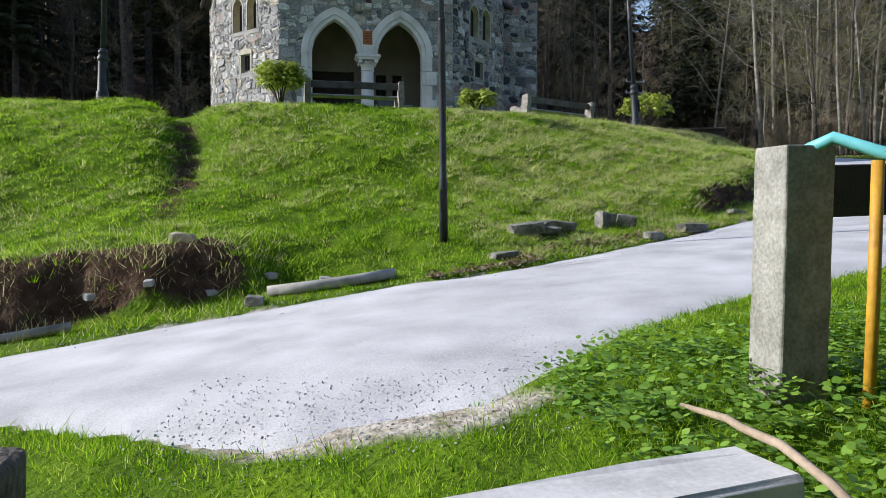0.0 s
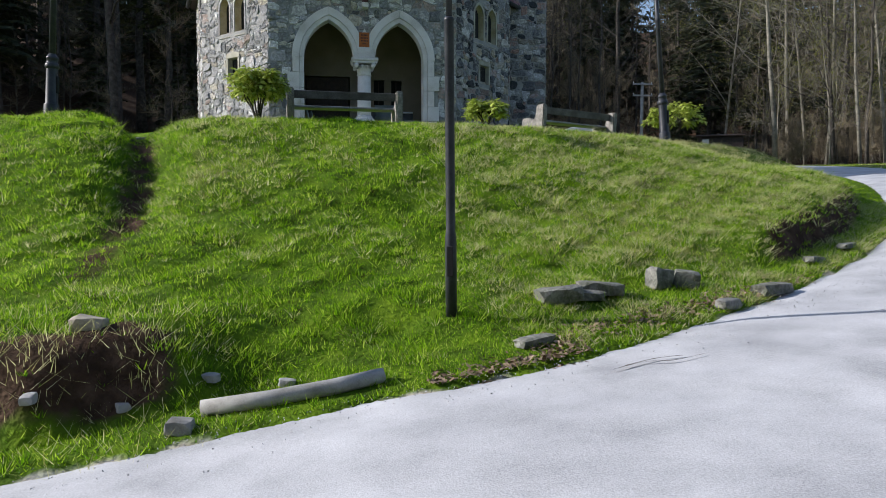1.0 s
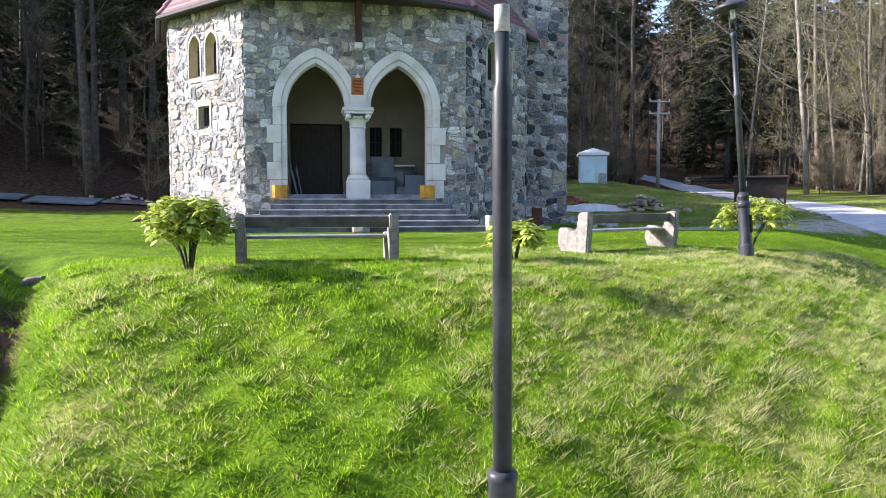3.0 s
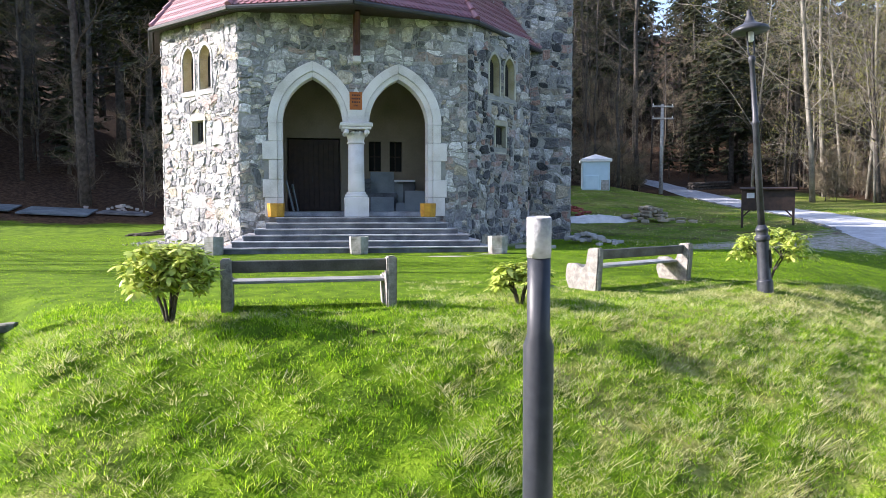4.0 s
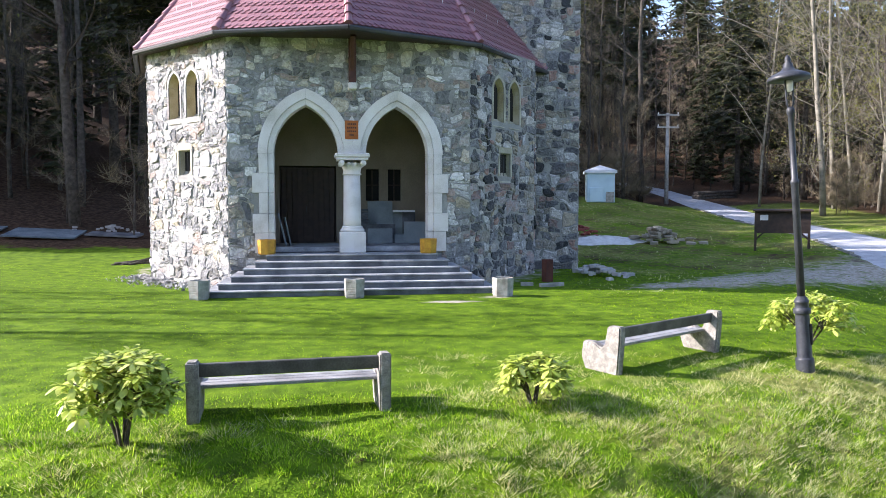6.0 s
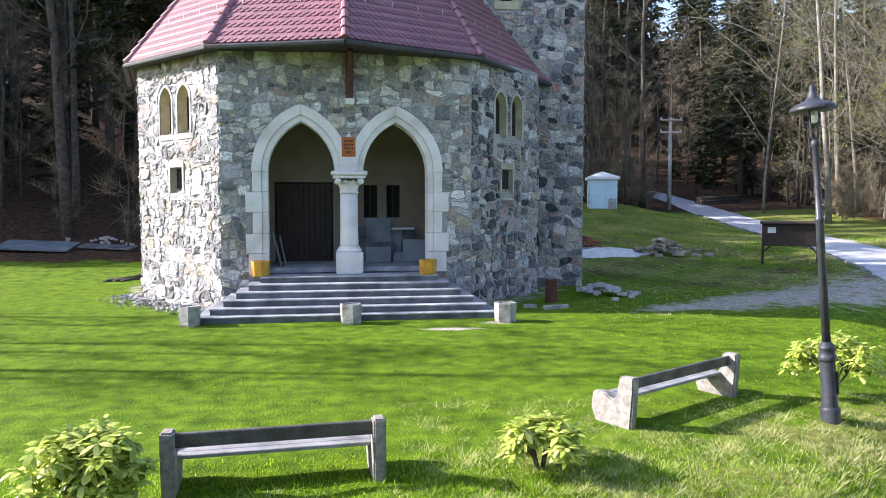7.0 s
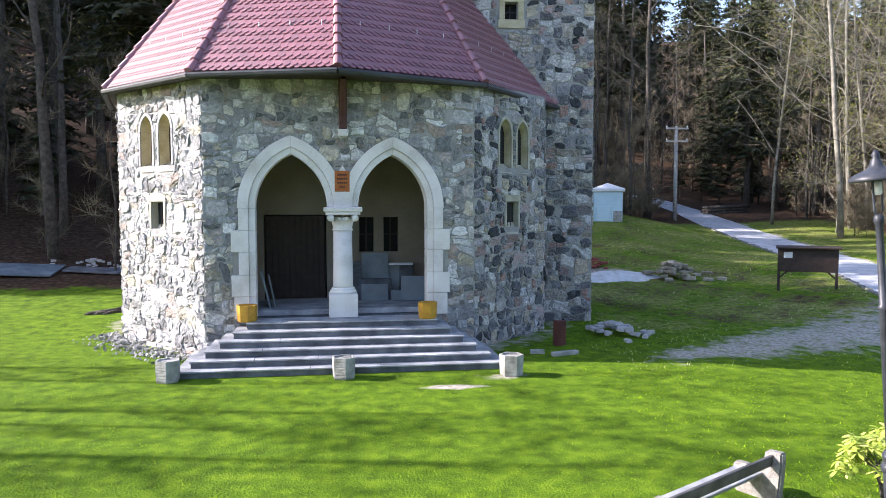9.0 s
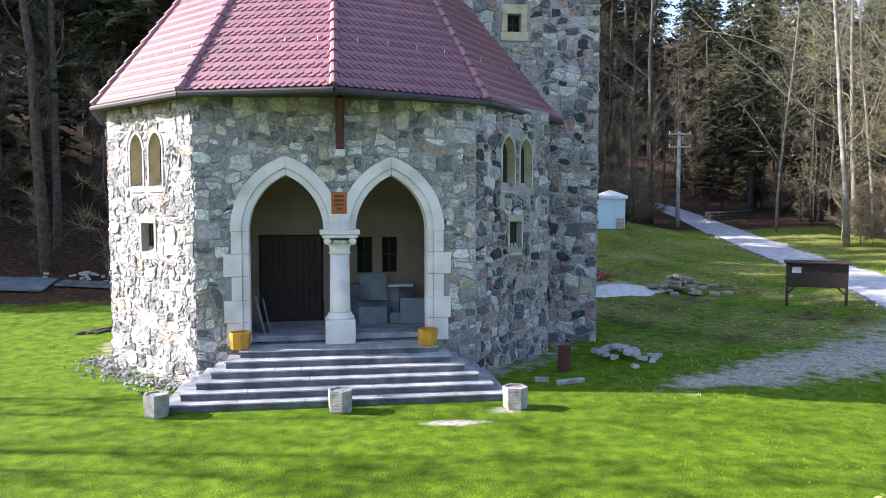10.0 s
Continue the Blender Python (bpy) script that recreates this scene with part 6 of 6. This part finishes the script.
def bare_tree_meshes(h, seed, spread=0.32, buds=500, lean=0.0, trunk_r=None, low=0.35):
    """Trunk, limbs and twigs of a leafless tree with a haze of buds."""
    rng = np.random.default_rng(seed)
    bm = bmesh.new()
    V, T = [], []
    tips = []

    def limb(p, d, ln, r, depth):
        n = (6, 6, 4, 3)[depth]
        pts, rad = [p], [r]
        q = Vector(p)
        for k in range(n):
            jit = 0.03 if depth == 0 else 0.24
            d = (d + Vector((rng.normal(0, jit), rng.normal(0, jit), rng.normal(0.05, 0.08)))).normalized()
            q = q + d * ln / n
            pts.append(Vector(q))
            rad.append(max(0.006, r * (1 - 0.7 * (k + 1) / n)))
        tube(bm, pts, rad, (8, 5, 4, 3)[min(depth, 3)], depth < 2)
        if depth >= 3:
            tips.append(q)
            return
        m = (13, 6, 5)[depth]
        for k in range(m):
            s = low + (1 - low) * (k + rng.uniform(0, 1)) / m if depth == 0 else rng.uniform(0.25, 1.0)
            i = min(n - 1, int(s * n))
            b = pts[i].lerp(pts[i + 1], s * n - i)
            a = rng.uniform(0, math.tau)
            side = d.orthogonal().normalized()
            side = Matrix.Rotation(a, 3, d) @ side
            nd = (side * rng.uniform(0.6, 1.0) + d * rng.uniform(0.3, 0.8)).normalized()
            limb(b, nd, ln * rng.uniform(0.28, 0.5) * (spread / 0.32 if depth == 0 else 1) * (1.15 - 0.5 * s if depth == 0 else 1), max(0.009, rad[i] * rng.uniform(0.2, 0.36)), depth + 1)

    limb(Vector((0, 0, -0.2)), Vector((lean, 0.02, 1)).normalized(), h, trunk_r or 0.012 * h + 0.05, 0)
    tips = tips or [Vector((0, 0, h))]
    for k in range(buds):
        c = tips[int(rng.integers(len(tips)))] + Vector(rng.normal(0, 0.25, 3).tolist())
        s = rng.uniform(0.025, 0.06)
        o = len(V)
        for j in range(3):
            V.append(tuple(c + Vector(rng.normal(0, s, 3).tolist())))
        T.append((o, o + 1, o + 2))
    return bm, V, T


def twiggy_meshes(h, seed, r=0.09, n=1100, spread=0.13, low=0.12):
    """A slender leafless tree: trunk, a few limbs, and very many fine twigs."""
    rng = np.random.default_rng(seed)
    bm = bmesh.new()
    pts = [Vector((rng.normal(0, 0.1) * (k > 0), rng.normal(0, 0.1) * (k > 0), h * k / 6 - 0.2 * (k == 0))) for k in range(7)]
    tube(bm, pts, [r * (1 - 0.13 * k) for k in range(7)], 6)
    V, T = [], []
    for k in range(16):
        u = rng.uniform(low, 0.98)
        i = min(5, int(u * 6))
        p = pts[i].lerp(pts[i + 1], u * 6 - i)
        a = rng.uniform(0, math.tau)
        ln = h * spread * rng.uniform(0.6, 1.4) * (1.15 - 0.6 * u)
        d = Vector((math.cos(a), math.sin(a), rng.uniform(0.2, 1.1))).normalized()
        e = p + d * ln
        tube(bm, [p, p.lerp(e, 0.5) + Vector((0, 0, 0.06 * ln)), e], [r * 0.3, r * 0.2, 0.008], 3, False)
        for j in range(n // 16):
            s = rng.uniform(0.15, 1.0)
            q = p + d * ln * s
            t = (d * rng.uniform(0, 0.8) + Vector(rng.normal(0, 0.5, 3).tolist()) + Vector((0, 0, 0.25))).normalized() * rng.uniform(0.3, 1.1)
            w = Vector(rng.normal(0, 1, 3).tolist()).cross(t).normalized() * rng.uniform(0.006, 0.013)
            o = len(V)
            V += [tuple(q - w), tuple(q + w), tuple(q + t)]
            T.append((o, o + 1, o + 2))
    return bm, V, T


PROTO = {}


def plant_tree(name, key, x, y, scale, turn, label, group):
    """A tree of a known build, standing on the ground."""
    if key not in PROTO:
        kind, args = key[0], key[1:]
        make = {"spruce": spruce_meshes, "twiggy": twiggy_meshes}.get(kind, bare_tree_meshes)
        bm, V, T = make(*args)
        pale = kind == "pale"
        ob = thing(name, label, "tree", None, group)
        part("trunk", bm, M_PALEBARK if pale else M_BARK, ob, "", True)
        cr = quick_mesh("crown", V, T, {"spruce": M_NEEDLE, "twiggy": M_TWIG}.get(kind, M_BUDS))
        cr.parent = ob
        PROTO[key] = ob
        ob.matrix_basis = Matrix.Translation((x, y, on_ground(x, y) - 0.1)) @ Matrix.Rotation(turn, 4, "Z")
        return ob
    ob = copy_thing(PROTO[key], Matrix.Translation((x, y, on_ground(x, y) - 0.1)) @ Matrix.Rotation(turn, 4, "Z"))
    ob.scale = (scale, scale, scale)
    return tagged(ob, label)


SPRUCES = [("spruce", 25.0, 0.30, 1), ("spruce", 28.0, 0.38, 2), ("spruce", 22.0, 0.2, 3), ("spruce", 17.0, 0.08, 4)]
BARES = [("bare", 19.0, 11, 0.3, 500), ("bare", 23.0, 12, 0.26, 500), ("bare", 13.0, 13, 0.4, 300)]
PALES = [("pale", 24.0, 21, 0.36, 3000, 0.02, 0.21, 0.22), ("pale", 21.0, 22, 0.32, 3000, -0.03, 0.16, 0.26)]
rng = np.random.default_rng(7)
LS, LB, LP = "dark spruce with bare lower trunk in the forest", "leafless forest tree with thin brown branches", "pale-barked leafless tree with budding twigs"
GF = "trees of the forest"


def stand(n, fx, fy, kinds, seed, mind=2.2, keep=None):
    """Trees scattered over a patch of forest with room between them."""
    r = np.random.default_rng(seed)
    done = []
    tries = 0
    while len(done) < n and tries < n * 30:
        tries += 1
        x, y = r.uniform(*fx), r.uniform(*fy)
        if keep and not keep(x, y):
            continue
        if abs(float(road_near(x, y)[0][0])) < 4.5:
            continue
        if any((x - a) ** 2 + (y - b) ** 2 < mind * mind for a, b in done):
            continue
        done.append((x, y))
        k = kinds[int(r.integers(len(kinds)))]
        nm, lb = {"spruce": ("spruce", LS), "pale": ("pale_tree", LP)}.get(k[0], ("leafless_tree", LB))
        plant_tree(nm, k, x, y, r.uniform(0.82, 1.12), r.uniform(0, math.tau), lb, GF)


# left of the church, behind it, and along the track
stand(34, (-48, -7), (43, 66), SPRUCES[:3] + BARES[:1], 1, 2.6, lambda x, y: y > 43 - 0.12 * (x + 7))
stand(22, (-55, 0), (64, 92), SPRUCES[:3], 2, 3.2)
stand(16, (-6, 18), (68, 92), SPRUCES + BARES[:2], 3, 2.8)
stand(16, (14, 30), (78, 104), [SPRUCES[1]] + BARES[:2] + BARES[:2], 4, 2.6, lambda x, y: x < 27 + (y - 74) * 0.12)
stand(26, (36, 62), (62, 108), SPRUCES + BARES[:2], 5, 2.6, lambda x, y: x > 36 + (y - 62) * 0.2)
stand(14, (33, 60), (47, 66), [SPRUCES[2], BARES[0], BARES[2], PALES[1]], 6, 3.2, lambda x, y: x > 31 + (y - 47) * 0.25)
stand(16, (48, 85), (28, 70), SPRUCES[:3] + PALES, 8, 3.4, lambda x, y: x > 44)
for key, x, y, s in ((PALES[0], 32.8, 55.4, 1.0), (PALES[1], 38.2, 57.0, 1.05), (BARES[1], 27.0, 74.5, 1.0), (PALES[1], 35.6, 49.5, 0.9), (PALES[0], 37.5, 61.0, 0.95), (PALES[1], 41.0, 53.0, 1.0), (PALES[0], 43.5, 58.5, 1.0), (PALES[1], 34.2, 66.0, 0.85)):
    plant_tree("pale_tree" if key[0] == "pale" else "leafless_tree", key, x, y, s, 1.0 + x, LP if key[0] == "pale" else LB, GF)
# slender trunks crowding the track, young spruces under the tall ones
THIN = [("twiggy", 17.0, 41, 0.10), ("twiggy", 13.0, 42, 0.08), ("twiggy", 20.0, 43, 0.13), ("twiggy", 9.0, 44, 0.05, 900, 0.2, 0.05)]
stand(95, (12, 31), (67, 98), THIN, 14, 0.8, lambda x, y: x < 27 + (y - 74) * 0.12)
stand(80, (34, 62), (46, 84), THIN, 15, 1.0, lambda x, y: x > 33 + (y - 47) * 0.25)
stand(26, (-38, -8), (43, 62), THIN, 16, 1.5)
stand(60, (12, 48), (94, 118), THIN, 19, 1.2)
BUDDING = [("pale", 12.0, 61, 0.42, 2600, 0.03, 0.09, 0.12), ("pale", 9.0, 62, 0.5, 2200, -0.05, 0.07, 0.1)]
for x, y, k in ((35.2, 52.3, 0), (37.6, 54.8, 1), (39.2, 50.2, 0), (41.5, 56.0, 0), (34.6, 58.5, 1), (42.0, 48.5, 1), (46.0, 55.0, 0)):
    plant_tree("budding_tree", BUDDING[k], x, y, 1.0 + 0.1 * math.sin(x), x, "slender young tree in a haze of yellow-green spring buds", GF)
SHRUB = [("twiggy", 3.4, 45, 0.03, 1500, 0.34, 0.04), ("twiggy", 2.4, 46, 0.025, 1200, 0.45, 0.04)]
stand(24, (31, 48), (49, 76), SHRUB, 24, 1.1, lambda x, y: x > 31.5 + (y - 47) * 0.28)
stand(22, (13, 29), (66, 78), SHRUB, 25, 1.1)
YOUNG = [("spruce", 9.0, 0.02, 31), ("spruce", 6.0, 0.02, 32)]
stand(30, (-40, -8), (52, 70), YOUNG, 9, 2.0)
stand(9, (31, 46), (78, 96), YOUNG, 10, 1.6, lambda x, y: x > 33 + (y - 70) * 0.2)
stand(22, (8, 27), (82, 104), YOUNG, 11, 1.6)
FAR = [("spruce", 26.0, 0.12, 51, 0.28), ("spruce", 22.0, 0.1, 52, 0.28)]
stand(75, (-75, 85), (100, 150), FAR, 12, 3.4)
stand(26, (12, 45), (108, 135), FAR, 23, 2.6)
# two unseen stands added up-sun to keep the sun off the left forest
stand(20, (-78, -47), (50, 80), FAR, 13, 3.2)
stand(34, (-64, -34), (47, 66), FAR, 26, 2.4)
# unseen spruces added behind the road to block sky light on facing surfaces
stand(20, (-26, 34), (-18, -8), FAR, 18, 3.0)
# trees up-sun of the lawn, whose broken shade falls across it
for x, y, k in ((-22, 24.6, 2), (-25, 27.4, 2), (-24, 29.6, 0), (-27, 31.2, 2), (-23, 26.2, 0), (-30, 25.4, 2)):
    plant_tree("leafless_tree", THIN[k], x, y, 1.0, x, LB, GF)
# unseen young spruces added behind the start to dim the gate pillar's front
stand(26, (-8, 11), (-8, -2.2), YOUNG, 20, 1.1)


# ---- grass ----
def blades(name, n, fx, fy, h, w, seed, dens, material, label, lean=0.8):
    """Single blades scattered over the turf."""
    r = np.random.default_rng(seed)
    x, y = r.uniform(*fx, n), r.uniform(*fy, n)
    keep = r.uniform(0, 1, n) < dens(x, y)
    x, y = x[keep], y[keep]
    z = height(x, y)
    k = len(x)
    gap = smoothstep(-0.75, -0.2, lumps(x, y, 0.16, 0.9) + 0.5 * lumps(y, x, 0.31, 2.4)) if lean < 1 else np.ones(k)
    clump = 0.35 + 0.65 * gap
    clump *= 0.75 + 0.5 * (0.5 + 0.5 * np.clip(lumps(x, y, 0.33, 1.3) + 0.6 * lumps(x, y, 0.13, 0.4), -1, 1))
    hh = r.uniform(*h, k) * clump
    ww = r.uniform(*w, k)
    a = r.uniform(0, math.tau, k)
    b = r.uniform(0, math.tau, k)
    ln = hh * np.abs(r.normal(0, lean, k))
    base = np.stack([x, y, z - 0.01], 1)
    side = np.stack([np.cos(a) * ww / 2, np.sin(a) * ww / 2, np.zeros(k)], 1)
    tip = base + np.stack([np.cos(b) * ln, np.sin(b) * ln, hh], 1)
    V = np.stack([base - side, base + side, tip], 1).reshape(-1, 3)
    ob = quick_mesh(name, V, np.arange(3 * k).reshape(-1, 3), material)
    return tagged(ob, label, "grass", kind="stuff")


def tufts(name, n, fx, fy, per, h, w, seed, dens, material, label, flop=0.75):
    """Clumps of blades that lean outwards from one root."""
    r = np.random.default_rng(seed)
    x, y = r.uniform(*fx, n), r.uniform(*fy, n)
    keep = r.uniform(0, 1, n) < dens(x, y)
    x, y = x[keep], y[keep]
    k = len(x)
    size = np.repeat(r.uniform(0.55, 1.2, k) * (0.8 + 0.7 * np.clip(lumps(x, y, 0.3, 1.7) + 0.5 * lumps(y, x, 0.17, 0.3), -0.4, 1)), per)
    cx, cy = np.repeat(x, per), np.repeat(y, per)
    a, rad = r.uniform(0, math.tau, k * per), np.abs(r.normal(0, 0.045, k * per)) * size
    px, py = cx + np.cos(a) * rad, cy + np.sin(a) * rad
    z = np.repeat(height(x, y), per)
    hh = r.uniform(*h, k * per) * size
    ln = hh * np.abs(r.normal(flop, 0.45, k * per)) + rad * 0.6
    ww = r.uniform(*w, k * per)
    s = a + math.pi / 2 + r.normal(0, 0.5, k * per)
    base = np.stack([px, py, z - 0.03], 1)
    side = np.stack([np.cos(s) * ww / 2, np.sin(s) * ww / 2, np.zeros(k * per)], 1)
    tip = base + np.stack([np.cos(a) * ln, np.sin(a) * ln, hh + 0.02], 1)
    V = np.stack([base - side, base + side, tip], 1).reshape(-1, 3)
    ob = quick_mesh(name, V, np.arange(len(V)).reshape(-1, 3), material)
    return tagged(ob, label, "grass", kind="stuff")


def turf(x, y):
    soil, leaf = cover(x, y)
    d, _, _ = road_near(x, y)
    wall = (np.hypot(x - 0.56, y - 34.9) > 7.3) & ~((np.abs(x - X0) < 3.8) & (y > 26.4) & (y < 30))
    return np.clip(1.05 - 1.3 * soil - leaf, 0, 1) * (np.abs(d) > road_half(x, d) + 0.02) * wall


blades("grass", 160000, (-9, 11), (6.5, 17), (0.02, 0.06), (0.008, 0.016), 1, turf, M_GRASS, "sunlit rough grass on the hillside")
tufts("grass_tufts", 30000, (-9, 11), (6.7, 16.5), 14, (0.035, 0.085), (0.006, 0.013), 21, turf, M_GRASS, "clumps of rough green grass on the hillside")
tufts("dry_tufts", 17000, (1.4, 10.0), (7.6, 19.0), 15, (0.035, 0.095), (0.006, 0.012), 29, lambda x, y: turf(x, y) * np.clip(0.6 + 0.9 * lumps(x, y, 0.55, 3.0), 0.12, 1) * (1 - 0.8 * smoothstep(15.5, 17.5, y - 0.45 * np.clip(x - 4, 0, 6))), M_STRAW, "pale bleached tufts on the bank above the road", 1.3)
tufts("dry_tufts", 22000, (-9, 11), (6.9, 16.0), 13, (0.035, 0.09), (0.005, 0.011), 22, lambda x, y: turf(x, y) * np.clip(0.3 + 0.8 * lumps(x, y, 0.8, 2.0) + 0.3 * smoothstep(0.8, 3.0, x) + 0.9 * np.exp(-((x + 1.8) / 1.0) ** 2) * smoothstep(10.5, 12, y) - 0.35 * (1 - smoothstep(8.5, 10.5, y)), 0.06, 1), M_STRAW, "bleached tufts of last year's grass", 1.3)
# dark tufts deepen the gaps: shade given as colour
tufts("thatch", 11000, (-6, 10), (7.2, 16.0), 12, (0.02, 0.055), (0.006, 0.013), 37, lambda x, y: turf(x, y) * np.clip(0.35 + 0.9 * lumps(x, y, 0.33, 4.0), 0.05, 1), M_GAP_SHADE, "dark brown tufts that paint shade between the grass clumps", 1.2)
tufts("grass_tufts", 4200, (-3.5, 5.5), (0.6, 4.6), 24, (0.025, 0.07), (0.003, 0.007), 23, turf, M_GRASS, "clumps of grass on the near verge")
blades("grass", 110000, (-3.5, 5.5), (0.4, 6.5), (0.02, 0.06), (0.004, 0.008), 2, turf, M_GRASS, "rough grass on the near verge")
blades("grass", 160000, (-16, 14), (16.5, 36), (0.012, 0.03), (0.014, 0.028), 3, turf, M_LAWN, "short mown lawn before the church", 1.2)
blades("dry_grass", 30000, (7, 30), (26, 62), (0.03, 0.08), (0.02, 0.04), 14, lambda x, y: turf(x, y) * np.clip(0.35 + 0.7 * lumps(x, y, 2.2, 1.0), 0, 1), M_STRAW, "bleached grass beside the drive")
blades("grass", 80000, (6, 30), (15, 62), (0.02, 0.045), (0.025, 0.045), 4, lambda x, y: turf(x, y) * (1 - 0.75 * sward(x, y)), M_LAWN, "grass beside the drive and the track", 1.2)
blades("dry_grass", 9000, (-8, -0.7), (6.4, 8.6), (0.05, 0.15), (0.004, 0.009), 6, lambda x, y: 0.25 + 0.75 * (cover(x, y)[1] > 0.4) * (np.abs(road_near(x, y)[0]) > ROAD_HALF + 0.3), M_STRAW, "dry grass hanging over the washed-out bank", 1.1)


# ---- stones of the walls, tiles of the roof ----
for ob, w, z0, z1, bl, m, seed, size in STONE_JOBS:
    rng = np.random.default_rng(seed)
    cells = rubble_cells(w, z0, z1, bl, rng, size[0])
    proud = 0.019 if seed == 23 else 0.03
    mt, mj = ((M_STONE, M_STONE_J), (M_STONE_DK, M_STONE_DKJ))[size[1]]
    rest = bmesh.new()
    order = sorted(range(len(cells)), key=lambda i: sum(p.y for p in cells[i]) / len(cells[i]))
    for rank, i in enumerate(order):
        if rank < 290:
            part("stone", stone_bm(cells[i], m, rng, None, proud), mt, ob)
        else:
            stone_bm(cells[i], m, rng, rest, proud)
    if len(rest.verts):
        st = part("stone_rest", rest, mj, ob)
        tagged(st, kind="stuff")
    else:
        rest.free()
for tp, bt in TILE_OBJECTS:
    bm = bmesh.new()
    a, b = [bm.verts.new(p) for p in tp], [bm.verts.new(p) for p in bt]
    bm.faces.new(a)
    for k in range(6):
        bm.faces.new((a[k], b[k], b[k + 1], a[k + 1]))
    part("roof_tile", bm, M_TILE_O, roof)
